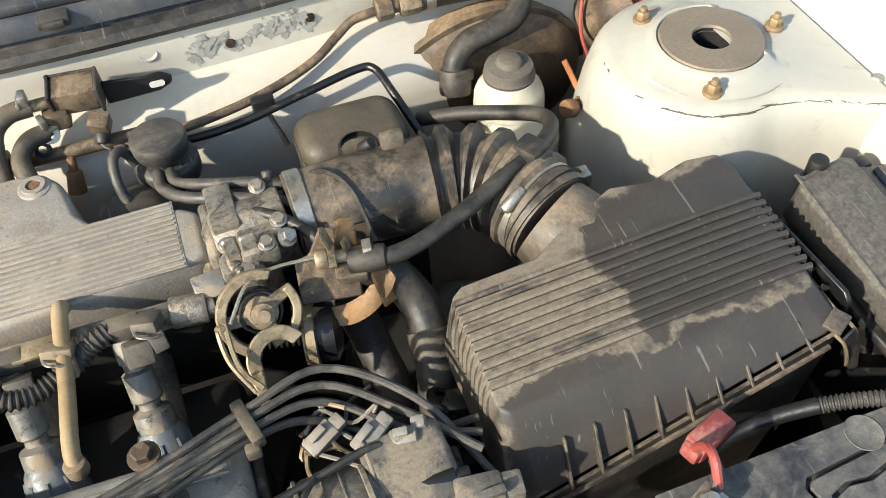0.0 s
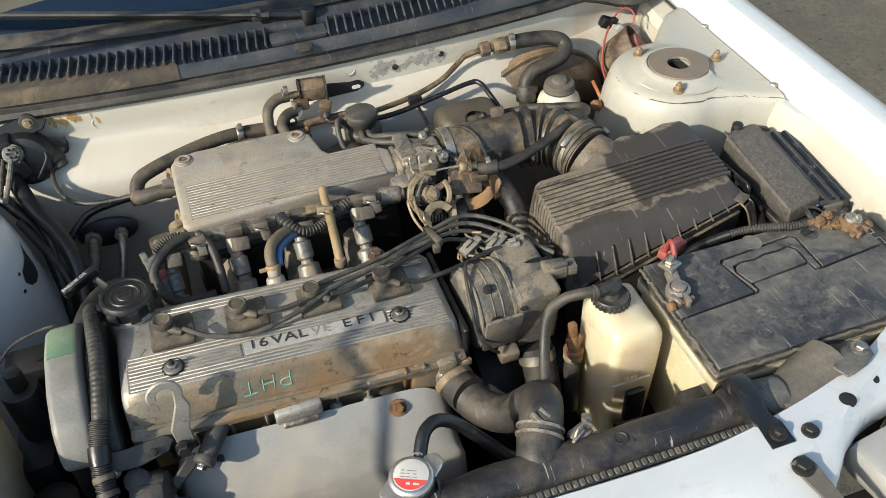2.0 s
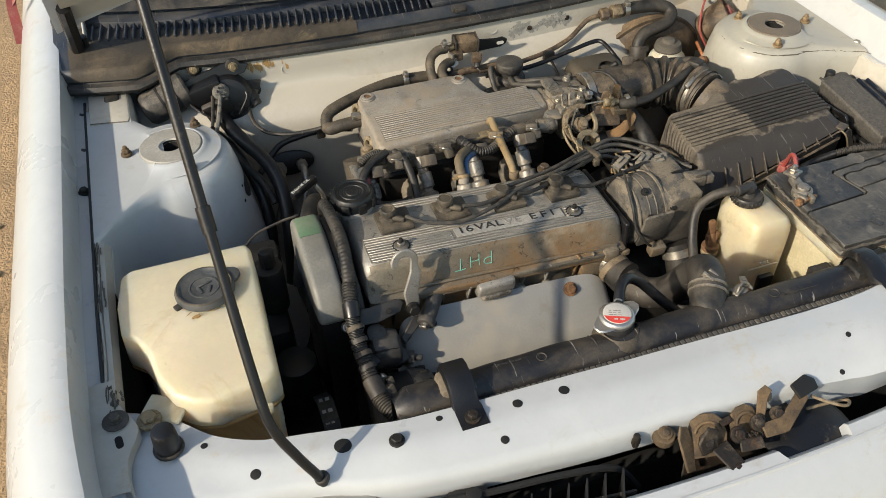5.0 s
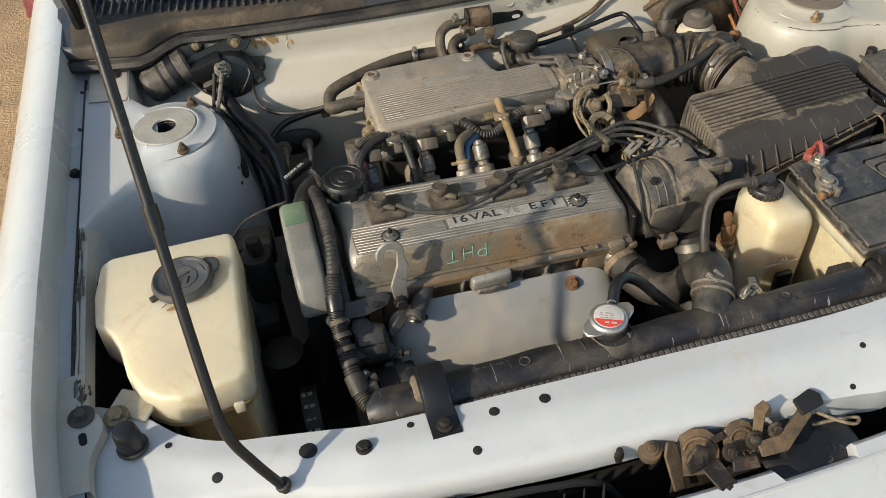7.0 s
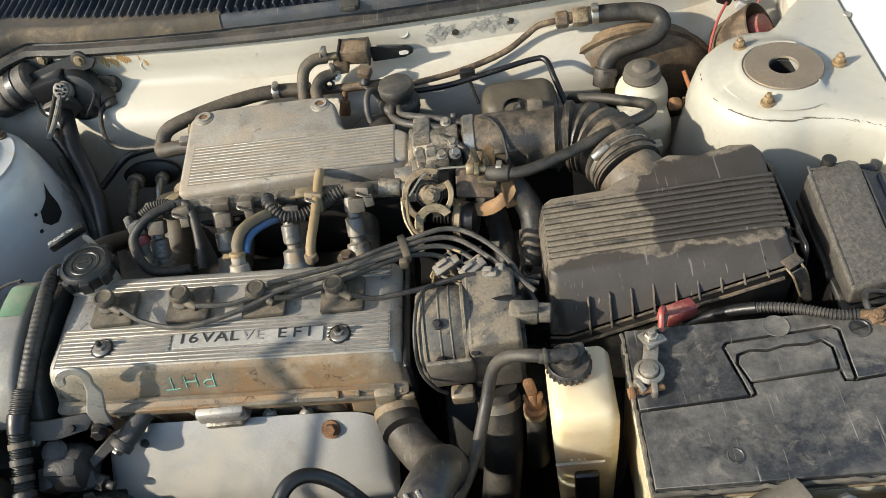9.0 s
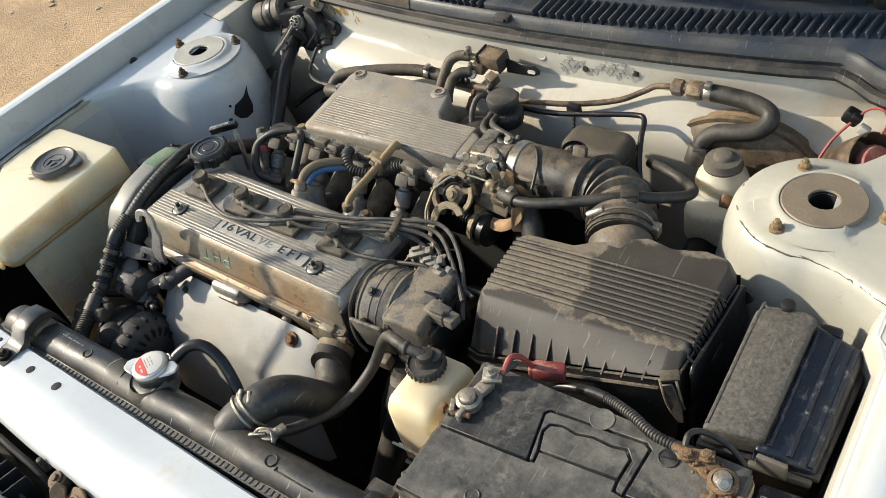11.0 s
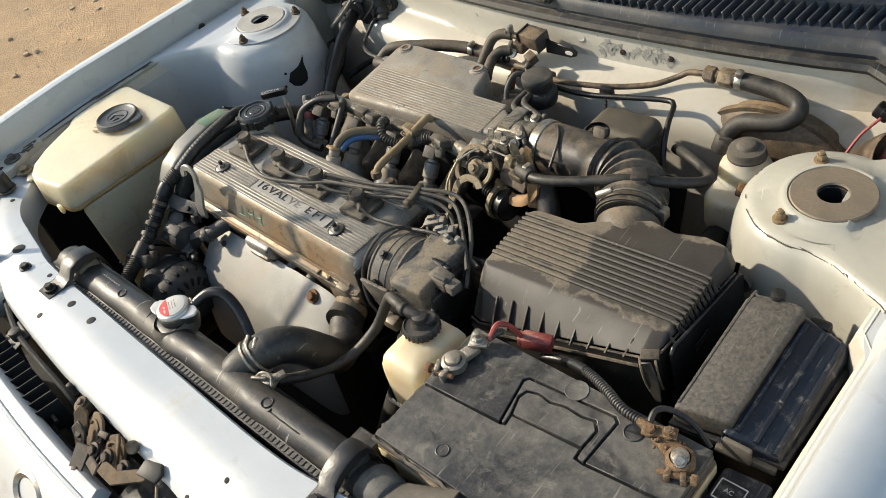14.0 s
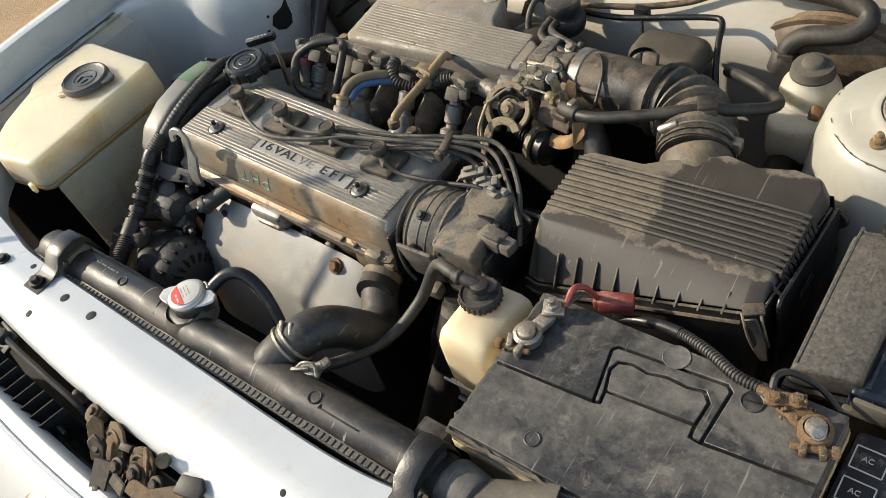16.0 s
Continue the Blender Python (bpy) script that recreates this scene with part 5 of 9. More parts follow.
plenum = part("intake_plenum", prism(PL, 0.845, 0.91, 0.007, 3, 0.004, pl_top), PLENUM, engine, "dusty alloy intake plenum with fine ribs")
for i in range(13):
    y = 0.2035 + 0.0052 * i
    x1 = 0.060 + 0.0 * i
    b = box((0, 0, 0), (0.272, 0.0028, 0.0013), 0.0005, seg=1)
    bmesh.ops.transform(b, matrix=pose(-0.076, y, pl_top(0, y) + 0.0006, math.degrees(0.09), 0, 3.4 if i < 0 else 0.0), verts=b.verts)
    part("rib", b, PLENUM, plenum)
bed = box((0, 0, 0), (0.274, 0.068, 0.0006), 0, seg=1)
bmesh.ops.transform(bed, matrix=pose(-0.076, 0.2345, pl_top(0, 0.2345) + 0.0002, math.degrees(0.09), 0, 0), verts=bed.verts)
part("groove_bed", bed, COVER_BED, plenum)
for x, y in ((-0.208, 0.324), (-0.043, 0.323)):
    z = pl_top(x, y)
    part("lug", join(cyl((x, y, z - 0.03), (x, y, z + 0.001), 0.014), lathe([(0.0062, -0.004), (0.0062, 0.003), (0.010, 0.003), (0.010, -0.004)], (x, y, z), (x, y, 2), 18, False)), PLENUM, plenum)
    part("bolt", cyl((x, y, z - 0.006), (x, y, z + 0.0015), 0.006, bev=0.0008), RUST, plenum)
part("lug", join(cyl((-0.236, 0.232, 0.855), (-0.236, 0.232, 0.872), 0.013), cyl((-0.236, 0.232, 0.87), (-0.236, 0.232, 0.876), 0.008)), DIRTY_BRACKET, plenum)
part("flange", join(box((0.084, 0.231, 0.872), (0.012, 0.062, 0.062), 0.005), cyl((0.070, 0.231, 0.872), (0.092, 0.231, 0.872), 0.029)), ALLOY, plenum)
part("lower_seam", prism([(x * 1.0, y) for x, y in PL], 0.838, 0.848, 0.002, 1, 0.006), DARK, plenum)
for x in PLUG_X:
    part("runner", tube([(x, 0.235, 0.855), (x, 0.215, 0.815), (x - 0.002, 0.165, 0.785), (x, 0.10, 0.785), (x, 0.07, 0.775)], 0.020, 6, 14), DISTRIB if x != PLUG_X[0] else HOSE_TAN, engine)

rail = thing("fuel_rail", (-0.1, 0.168, 0.89), "dirty alloy fuel rail with connectors along it", "fuel rail")
part("rail", join(box((-0.105, 0.172, 0.888), (0.325, 0.018, 0.016), 0.004, (0, 1.5, 0)), cyl((0.04, 0.170, 0.888), (0.068, 0.168, 0.886), 0.0125), cyl((0.066, 0.168, 0.886), (0.074, 0.168, 0.886), 0.010)), ALLOY, rail)
part("strap", box((-0.055, 0.166, 0.8985), (0.035, 0.016, 0.004), 0.001), BRASSY, rail)
part("regulator", join(lathe([(0.010, 0), (0.012, 0.006), (0.024, 0.007), (0.026, 0.010), (0.024, 0.013), (0.016, 0.016), (0.008, 0.018), (0.006, 0.026)], (-0.232, 0.190, 0.868), (-0.232, 0.190, 1.9), 24)), BRASSY, rail, "round fuel pressure regulator")
for k, x in enumerate((-0.256, -0.168, -0.081, 0.003)):
    inj = thing("injector", (x, 0.15, 0.82), "grey fuel injector with a dark connector", "injector", "injectors")
    a, b = Vector((x, 0.163, 0.885)), Vector((x + 0.003, 0.098, 0.80))
    d = (b - a).normalized()
    part("body", join(lathe([(0.0105, 0), (0.0105, 0.018), (0.0085, 0.020), (0.0085, 0.026), (0.012, 0.028), (0.012, 0.050), (0.0085, 0.053), (0.0085, 0.058), (0.015, 0.061), (0.0165, 0.085), (0.016, 0.108)], a, b, 18)), INJ, inj)
    skirt = []
    for f, r in ((0.074, 0.0150), (0.080, 0.0185), (0.092, 0.0205), (0.110, 0.0235), (0.118, 0.0240)):
        skirt.append((r, f))
    part("skirt", lathe(skirt, a, b, 22), INJ_BLUE, inj, "blue-grey flared skirt")
    for j in range(9):
        t = d.orthogonal().normalized()
        t = Matrix.Rotation(j * 0.7, 3, d) @ t
        part("flute", tube([a + d * 0.084 + t * 0.0190, a + d * 0.110 + t * 0.0232], 0.0016, 2, 6), INJ_BLUE, inj)
    part("connector", join(box(a + d * 0.012 + Vector((0.008, -0.010, 0.010)), (0.020, 0.026, 0.018), 0.002, (-40, 10, 8)), box(a + d * 0.006 + Vector((0.004, 0.006, 0.014)), (0.024, 0.014, 0.014), 0.002)), CONNECTOR, inj)

pcv = thing("breather_pipe", (-0.04, 0.07, 0.88), "tan breather pipe from the plenum to the cam cover", "pipe")
part("pipe", tube([(-0.034, 0.196, 0.899), (-0.034, 0.190, 0.906), (-0.0355, 0.175, 0.904), (-0.038, 0.13, 0.895), (-0.0415, 0.085, 0.888), (-0.042, 0.074, 0.880)], 0.0060, 6, 12), TAN_PIPE, pcv)
part("stub", cyl((-0.042, 0.072, 0.872), (-0.042, 0.073, 0.884), 0.0080), DIRTY_BRACKET, pcv)
pcv2 = thing("pcv_hose", (-0.125, 0.07, 0.87), "tan and blue breather hose on a valve", "hose")
part("valve", join(cyl((-0.128, 0.055, 0.870), (-0.128, 0.066, 0.888), 0.0135, 0.0115), cyl((-0.128, 0.066, 0.888), (-0.127, 0.072, 0.898), 0.0085)), PLENUM, pcv2, "pale valve body")
part("clip", join(cyl((-0.1275, 0.0705, 0.896), (-0.127, 0.0735, 0.901), 0.0098), box((-0.139, 0.0705, 0.8985), (0.012, 0.006, 0.003), 0.001)), TAN_PIPE, pcv2, "spring clip")
part("hose", tube([(-0.127, 0.071, 0.893), (-0.1275, 0.086, 0.904), (-0.122, 0.104, 0.907), (-0.108, 0.123, 0.903), (-0.092, 0.142, 0.892), (-0.078, 0.158, 0.875)], 0.0072, 6, 12), HOSE_DUSTY, pcv2)
part("blue_hose", tube([(-0.118, 0.076, 0.894), (-0.1165, 0.088, 0.900), (-0.111, 0.102, 0.9015), (-0.097, 0.120, 0.897), (-0.082, 0.138, 0.886), (-0.070, 0.154, 0.870)], 0.0046, 6, 12), BLUE, pcv2, "blue hose")

for k, x in enumerate((-0.212, -0.128, -0.040, 0.024)):
    part("rail_bracket", join(box((x, 0.158, 0.899), (0.022 - 0.003 * (k % 2), 0.020, 0.012), 0.002, (-25, 6 * (k % 3) - 6, 10 - 9 * k)), box((x + 0.004, 0.146, 0.892), (0.012, 0.012, 0.016), 0.002, (-30, 0, 12 * (k % 2)))), (CONNECTOR, CONNECTOR, DIRTY_BRACKET, CONNECTOR)[k], rail)
    part("rail_clip", tube([(x - 0.010, 0.150, 0.903), (x - 0.006, 0.142, 0.906), (x + 0.004, 0.141, 0.902), (x + 0.008, 0.148, 0.896)], 0.0012, 5, 6), STEEL, rail)
for y, z in ((0.318, 0.893), (0.246, 0.872)):
    part("end_lug", lathe([(0.005, 0), (0.012, 0.001), (0.012, 0.008), (0.006, 0.009), (0.005, 0.004)], (-0.226, y, z), (-0.26, y - 0.012, z + 0.012), 18, False), BRASSY, plenum)

loom = thing("injector_loom", (-0.1, 0.16, 0.88), "dusty corrugated wiring loom over the injectors", "wiring")
part("conduit", tube([(-0.268, 0.158, 0.898), (-0.252, 0.166, 0.904), (-0.235, 0.168, 0.905), (-0.222, 0.162, 0.903)], 0.0062, 8, 10, 0.0035, 0.0014), LEAD_WIRE, loom)
part("conduit", tube([(-0.222, 0.165, 0.905), (-0.25, 0.148, 0.905), (-0.272, 0.128, 0.892), (-0.270, 0.110, 0.875), (-0.255, 0.096, 0.86), (-0.225, 0.092, 0.858), (-0.205, 0.096, 0.856)], 0.0064, 8, 10), RUBBER, loom)
part("conduit", tube([(-0.21, 0.168, 0.902), (-0.198, 0.150, 0.895), (-0.193, 0.125, 0.875), (-0.192, 0.10, 0.85)], 0.006, 8, 10), RUBBER, loom)
part("conduit", tube([(-0.10, 0.160, 0.902), (-0.096, 0.146, 0.902), (-0.082, 0.135, 0.892), (-0.060, 0.138, 0.886), (-0.035, 0.152, 0.885), (-0.018, 0.160, 0.892), (-0.005, 0.165, 0.895)], 0.0085, 8, 10, 0.0045, 0.0018), BLACK, loom)
plug_at = Vector((-0.272, 0.142, 0.892))
part("sensor_plug", join(box(plug_at, (0.020, 0.014, 0.020), 0.003, (-30, 0, 15)), box(plug_at + Vector((-0.008, 0.004, 0.008)), (0.008, 0.016, 0.014), 0.002, (-30, 0, 15))), GREY_PLUG, loom, "dirty pale plug")
part("sensor_body", lathe([(0.0085, 0), (0.0090, 0.012), (0.0075, 0.014), (0.0075, 0.034), (0.0095, 0.036), (0.0095, 0.046)], plug_at + Vector((0.003, -0.010, -0.010)), plug_at + Vector((0.008, -0.032, -0.054)), 16), INJ, loom)
part("red_seal", cyl(plug_at + Vector((0.0025, -0.007, -0.005)), plug_at + Vector((0.0040, -0.013, -0.017)), 0.0105), RED, loom, "red rubber seal")

# ---- throttle body ----
tb = part("throttle_body", join(cyl((0.088, 0.228, 0.878), (0.148, 0.230, 0.884), 0.034), box((0.112, 0.222, 0.868), (0.036, 0.070, 0.070), 0.008), box((0.118, 0.195, 0.905), (0.03, 0.03, 0.02), 0.004), cyl((0.10, 0.20, 0.90), (0.14, 0.20, 0.905), 0.010)), ALLOY, engine, "grimy alloy throttle body with cable quadrant")
part("cover_plate", join(box((0.098, 0.24, 0.911), (0.022, 0.05, 0.008), 0.002), box((0.10, 0.185, 0.885), (0.03, 0.02, 0.045), 0.003)), ALLOY, tb)
for p in ((0.094, 0.205, 0.905), (0.124, 0.187, 0.915), (0.138, 0.206, 0.916), (0.13, 0.25, 0.914), (0.106, 0.176, 0.902)):
    part("screw", bolt(p, (0, -0.3, 1), 0.0055, 0.005, 1.3), STEEL, tb)


def quadrant(r, a0, a1, w, m, thick):
    o = [(r * math.cos(radians(a0 + (a1 - a0) * k / 16)), r * math.sin(radians(a0 + (a1 - a0) * k / 16))) for k in range(17)]
    o += [((r - w) * math.cos(radians(a1 + (a0 - a1) * k / 16)), (r - w) * math.sin(radians(a1 + (a0 - a1) * k / 16))) for k in range(17)]
    return slab(o, m, thick, 0.001)


FACE = pose(0.105, 0.142, 0.893, 52, 0, 6)
part("quadrant", quadrant(0.034, 60, 250, 0.008, FACE, 0.009), DIRTY_BRACKET, tb, "grooved cable quadrant")
part("quadrant", quadrant(0.030, -60, 30, 0.007, FACE @ pose(0, 0, 0.002), 0.006), BRASSY, tb)
part("spoke", join(slab([(-0.033, -0.004), (0.0, -0.006), (0.0, 0.006), (-0.03, 0.006)], FACE, 0.004), slab([(-0.006, 0.0), (0.006, 0.0), (0.010, -0.028), (0.0, -0.03)], FACE, 0.004), slab([(0, -0.005), (0.028, 0.006), (0.026, 0.014), (-0.002, 0.007)], FACE, 0.004)), DIRTY_BRACKET, tb)
hub = lathe([(0.013, -0.012), (0.013, 0.004), (0.009, 0.006), (0.009, 0.012), (0.005, 0.013), (0.005, 0.017)], (0, 0, 0), (0, 0, 1), 16)
bmesh.ops.transform(hub, matrix=FACE, verts=hub.verts)
part("hub", hub, DIRTY_BRACKET, tb)
part("spring", tube([FACE @ Vector((0.016 * math.cos(k * 0.8), 0.016 * math.sin(k * 0.8), -0.018 + 0.0008 * k)) for k in range(30)], 0.0013, 2, 6), DARK, tb)
FACE2 = pose(0.108, 0.112, 0.872, 48, 0, 12)
part("cam_lever", quadrant(0.025, 20, 190, 0.011, FACE2, 0.004), BRASSY, tb, "curved zinc lever")
part("lever_tail", join(slab([(-0.028, -0.03), (-0.02, -0.03), (-0.014, 0.0), (-0.025, 0.002)], FACE2, 0.004)), BRASSY, tb)
part("link", tube([(0.078, 0.133, 0.905), (0.078, 0.112, 0.892), (0.082, 0.098, 0.885), (0.092, 0.085, 0.880)], 0.002, 6, 6), BRASSY, tb)
part("link", tube([(0.076, 0.128, 0.905), (0.071, 0.135, 0.895), (0.073, 0.115, 0.88), (0.085, 0.095, 0.862)], 0.0022, 6, 6), BRASSY, tb)
part("cable", tube([(0.082, 0.128, 0.908), (0.10, 0.150, 0.918), (0.12, 0.157, 0.920), (0.15, 0.156, 0.920), (0.168, 0.153, 0.921)], 0.0015, 6, 6), STEEL, tb, "bare steel throttle cable")

for a, b, r in (((0.090, 0.196, 0.900), (0.098, 0.178, 0.905), 0.006), ((0.110, 0.196, 0.895), (0.112, 0.172, 0.898), 0.007)):
    part("stop_post", join(cyl(a, b, r), cyl(Vector(b), Vector(b) + (Vector(b) - Vector(a)) * 0.3, r * 0.6)), ALLOY, tb)
part("stop_blade", slab(rounded(-0.006, -0.018, 0.006, 0.018, 0.004), pose(0.097, 0.190, 0.908, 70, 0, 8), 0.005), ALLOY, tb)
part("stop_blade", slab(rounded(-0.007, -0.022, 0.007, 0.020, 0.003), pose(0.111, 0.188, 0.906, 72, 0, 4), 0.005), ALLOY, tb)
part("sensor_block", box((0.073, 0.182, 0.886), (0.024, 0.022, 0.028), 0.002, (20, 0, 5)), INJ, tb)
part("cap_screw", bolt((0.140, 0.188, 0.914), (0.3, -0.5, 0.8), 0.006, 0.008, 1.3), STEEL, tb)

cb = thing("cable_bracket", (0.18, 0.145, 0.87), "bent rusty tan steel cable bracket with an adjuster", "bracket")
part("plate", slab([(0.0, 0.0), (0.048, -0.002), (0.050, 0.028), (0.036, 0.040), (0.034, 0.058), (0.022, 0.058), (0.012, 0.040), (0.0, 0.036)], pose(0.136, 0.150, 0.876, 58, 4, -4), 0.003), SOLENOID, cb)
top = spline([(0.128, 0.154, 0.874), (0.146, 0.151, 0.866), (0.164, 0.147, 0.864), (0.182, 0.146, 0.870), (0.198, 0.150, 0.882), (0.206, 0.153, 0.892)], 5)
low = spline([(0.130, 0.143, 0.868), (0.148, 0.138, 0.857), (0.168, 0.133, 0.854), (0.187, 0.133, 0.860), (0.204, 0.137, 0.874), (0.211, 0.141, 0.885)], 5)
part("lip", loft([[p, p.lerp(q, 0.5) + Vector((0, -0.002, 0.002)), q] for p, q in zip(top, low)], 0.003), RUSTY_TAN, cb, "rust-orange curved lip")
part("foot", slab([(-0.004, -0.012), (0.012, -0.014), (0.016, 0.0), (0.013, 0.024), (0.004, 0.030), (-0.003, 0.02)], pose(0.198, 0.140, 0.873, 66, 0, 28), 0.003), RUSTY_TAN, cb)
part("upright", slab([(0.0, 0.0), (0.052, 0.004), (0.050, 0.034), (0.040, 0.040), (0.038, 0.068), (0.026, 0.070), (0.020, 0.046), (0.004, 0.030)], pose(0.146, 0.158, 0.872, 76, 4, -6), 0.0028), RUSTY_TAN, cb, "upright rusty plate")
part("wall", slab([(0, 0), (0.012, 0), (0.013, 0.038), (0.006, 0.046), (0.0, 0.04)], pose(0.170, 0.152, 0.900, 75, 0, 70), 0.0028), BRASSY, cb)
part("wall", slab([(0, 0), (0.012, 0), (0.011, 0.030), (0.0, 0.034)], pose(0.180, 0.148, 0.900, 78, 0, 66), 0.0028), DIRTY_BRACKET, cb)
part("adjuster", join(cyl((0.154, 0.156, 0.916), (0.200, 0.149, 0.916), 0.0052), cyl((0.154, 0.156, 0.916), (0.164, 0.1545, 0.916), 0.0075)), BRASSY, cb)
part("nut", cyl((0.164, 0.1545, 0.916), (0.170, 0.1535, 0.916), 0.0100, bev=0.001, seg=6), BRASSY, cb)
part("nut", cyl((0.190, 0.1505, 0.916), (0.197, 0.1495, 0.916), 0.0100, bev=0.001, seg=6), STEEL, cb)
part("block", box((0.178, 0.146, 0.903), (0.024, 0.016, 0.012), 0.002, (12, 0, -8)), DIRTY_BRACKET, cb)

dp = thing("dashpot", (0.15, 0.13, 0.82), "round dashpot diaphragm under the throttle", "dashpot")
part("can", lathe([(0.010, 0), (0.023, 0.002), (0.024, 0.012), (0.024, 0.018), (0.017, 0.022), (0.009, 0.024)], (0.138, 0.144, 0.842), (0.17, 0.138, 0.842), 24), BLACK_CLEAN, dp)
part("rim", lathe([(0.020, -0.006), (0.0285, -0.004), (0.0285, 0.003), (0.0240, 0.004)], (0.138, 0.144, 0.842), (0.17, 0.138, 0.842), 28, False), BRASSY, dp, "yellow zinc rim")
part("rim", lathe([(0.008, -0.008), (0.024, -0.007), (0.0245, -0.0035)], (0.138, 0.144, 0.842), (0.17, 0.138, 0.842), 28, False), BRASSY, dp)
part("spring", tube([(0.100, 0.150, 0.846), (0.134, 0.145, 0.842)], 0.008, 2, 10, 0.0045, 0.003), DARK, dp)

# ---- air intake ----
duct = thing("intake_duct", (0.26, 0.22, 0.86), "dusty black intake duct with a concertina section", "air duct")
part("pipe", tube([(0.150, 0.232, 0.886), (0.19, 0.232, 0.886), (0.24, 0.230, 0.886), (0.275, 0.226, 0.888)], lambda f: 0.0375 + 0.003 * f, 6, 24), AIRBOX, duct)
part("collar", lathe([(0.038, 0), (0.0395, 0.001), (0.0395, 0.013), (0.038, 0.014)], (0.152, 0.232, 0.886), (0.25, 0.232, 0.886), 28, False), STEEL, duct, "steel hose clamp")
part("bellows", tube([(0.270, 0.226, 0.888), (0.295, 0.222, 0.889), (0.315, 0.210, 0.890), (0.330, 0.192, 0.891), (0.340, 0.172, 0.890), (0.346, 0.158, 0.888)], 0.0455, 8, 26, 0.0190, 0.0075), AIRBOX, duct, "ribbed rubber bellows")
part("cuff", tube([(0.338, 0.176, 0.889), (0.343, 0.164, 0.888), (0.3485, 0.150, 0.886)], 0.0415, 4, 26), AIRBOX, duct, "plain end of the bellows")
part("clamp_band", tube([(0.341, 0.169, 0.888), (0.344, 0.162, 0.888)], 0.0428, 2, 26), STEEL, duct, "steel clamp band")
part("clamp", tube([(0.3455, 0.158, 0.887), (0.348, 0.151, 0.886)], 0.044, 2, 26), AIRBOX, duct)
part("clamp_screw", cyl((0.305, 0.150, 0.915), (0.325, 0.158, 0.925), 0.005), STEEL, duct)
part("clamp_screw", box((0.386, 0.172, 0.90), (0.012, 0.014, 0.016), 0.002), STEEL, duct)
part("lug", box((0.246, 0.246, 0.925), (0.020, 0.010, 0.022), 0.003, (-20, 0, 0)), AIRBOX, duct)
part("lug", box((0.195, 0.200, 0.898), (0.05, 0.008, 0.014), 0.003, (40, 0, 0)), AIRBOX, duct)
part("screw", join(cyl((0.222, 0.262, 0.912), (0.231, 0.256, 0.922), 0.0055), lathe([(0.016, 0), (0.018, 0.001), (0.018, 0.007), (0.016, 0.008)], (0.222, 0.27, 0.902), (0.226, 0.265, 0.95), 18, False)), DARK, duct)

AB = [(0.238, 0.000), (0.244, -0.006), (0.478, 0.006), (0.490, 0.014), (0.495, 0.125), (0.488, 0.138), (0.462, 0.142), (0.425, 0.133), (0.392, 0.140), (0.330, 0.112), (0.312, 0.101), (0.25, 0.099), (0.240, 0.092)]


def ab_top(x, y):
    return 0.897 + 0.10 * y + 0.04 * (x - 0.24)


ab = thing("air_filter_box", (0.37, 0.03, 0.75), "black plastic air filter box, dust washed off in patches", "air filter box")
bm = bmesh.new()
foot = [(0.232, -0.038, 0.826), (0.252, -0.045, 0.832), (0.482, -0.031, 0.8995), (0.496, -0.018, 0.8995), (0.503, 0.130, 0.893), (0.497, 0.147, 0.890), (0.46, 0.150, 0.880), (0.43, 0.145, 0.870), (0.39, 0.145, 0.860),
        (0.33, 0.122, 0.845), (0.312, 0.112, 0.840), (0.245, 0.108, 0.828), (0.232, 0.098, 0.826)]
top_v = [bm.verts.new((x, y, ab_top(x, y))) for x, y in AB]
mid_v = [bm.verts.new((fx * 0.3 + x * 0.7, fy * 0.3 + y * 0.7, ab_top(x, y) * 0.78 + fz * 0.22)) for (x, y), (fx, fy, fz) in zip(AB, foot)]
low_v = [bm.verts.new(q) for q in foot]
for ra, rb in ((top_v, mid_v), (mid_v, low_v)):
    for i in range(len(AB)):
        bm.faces.new((ra[i], ra[(i + 1) % len(AB)], rb[(i + 1) % len(AB)], rb[i]))
bm.faces.new(top_v[::-1])
bm.faces.new(low_v)
bmesh.ops.recalc_face_normals(bm, faces=bm.faces)
bevelled(bm, 0.008, 4, 18)
lid = part("lid", bm, AIRLID, ab, "ribbed dusty lid")
for i in range(10):
    y = 0.0155 + 0.0078 * i
    pts = [(0.2345, y - 0.004, 0.868), (0.2365, y, 0.886), (0.241, y, ab_top(0.24, y) - 0.0010), (0.25, y, ab_top(0.25, y) + 0.0014), (0.36, y + 0.002, ab_top(0.36, y) + 0.0020), (0.485, y + 0.004, ab_top(0.485, y) + 0.0014), (0.497, y + 0.004, ab_top(0.5, y) - 0.006), (0.503, y + 0.004, ab_top(0.5, y) - 0.020)]
    part("rib", tube(pts, 0.0027, 3, 7), AIRLID, lid)
part("lid_rim", tube([(x, y - 0.002, z - 0.001) for x, y, z in foot[:3]] + [(x + 0.001, y, z - 0.001) for x, y, z in foot[3:5]], 0.0016, 1, 6, smooth=False), AIRBOX, ab, "dusty lip of the lid")
for i in range(9):
    x = 0.275 + 0.0235 * i
    z = 0.839 + 0.2935 * (x - 0.275)
    h = ab_top(x, 0) - z
    part("gusset", slab([(-0.007, -0.001), (0.003, -0.001), (0.018, 0.62 * h), (0.014, 0.62 * h)], pose(x, -0.0436 + 0.061 * (x - 0.275), z, 90, 0, 90), 0.0022, 0.0004), AIRBOX, lid)
for i in range(7):
    y = 0.004 + 0.019 * i
    part("gusset", slab([(0, 0), (0.012, 0), (0.0, 0.010)], pose(0.497, y, 0.8965 - 0.05 * y, 90, 0, 0), 0.002, 0.0004), BLACK, lid)
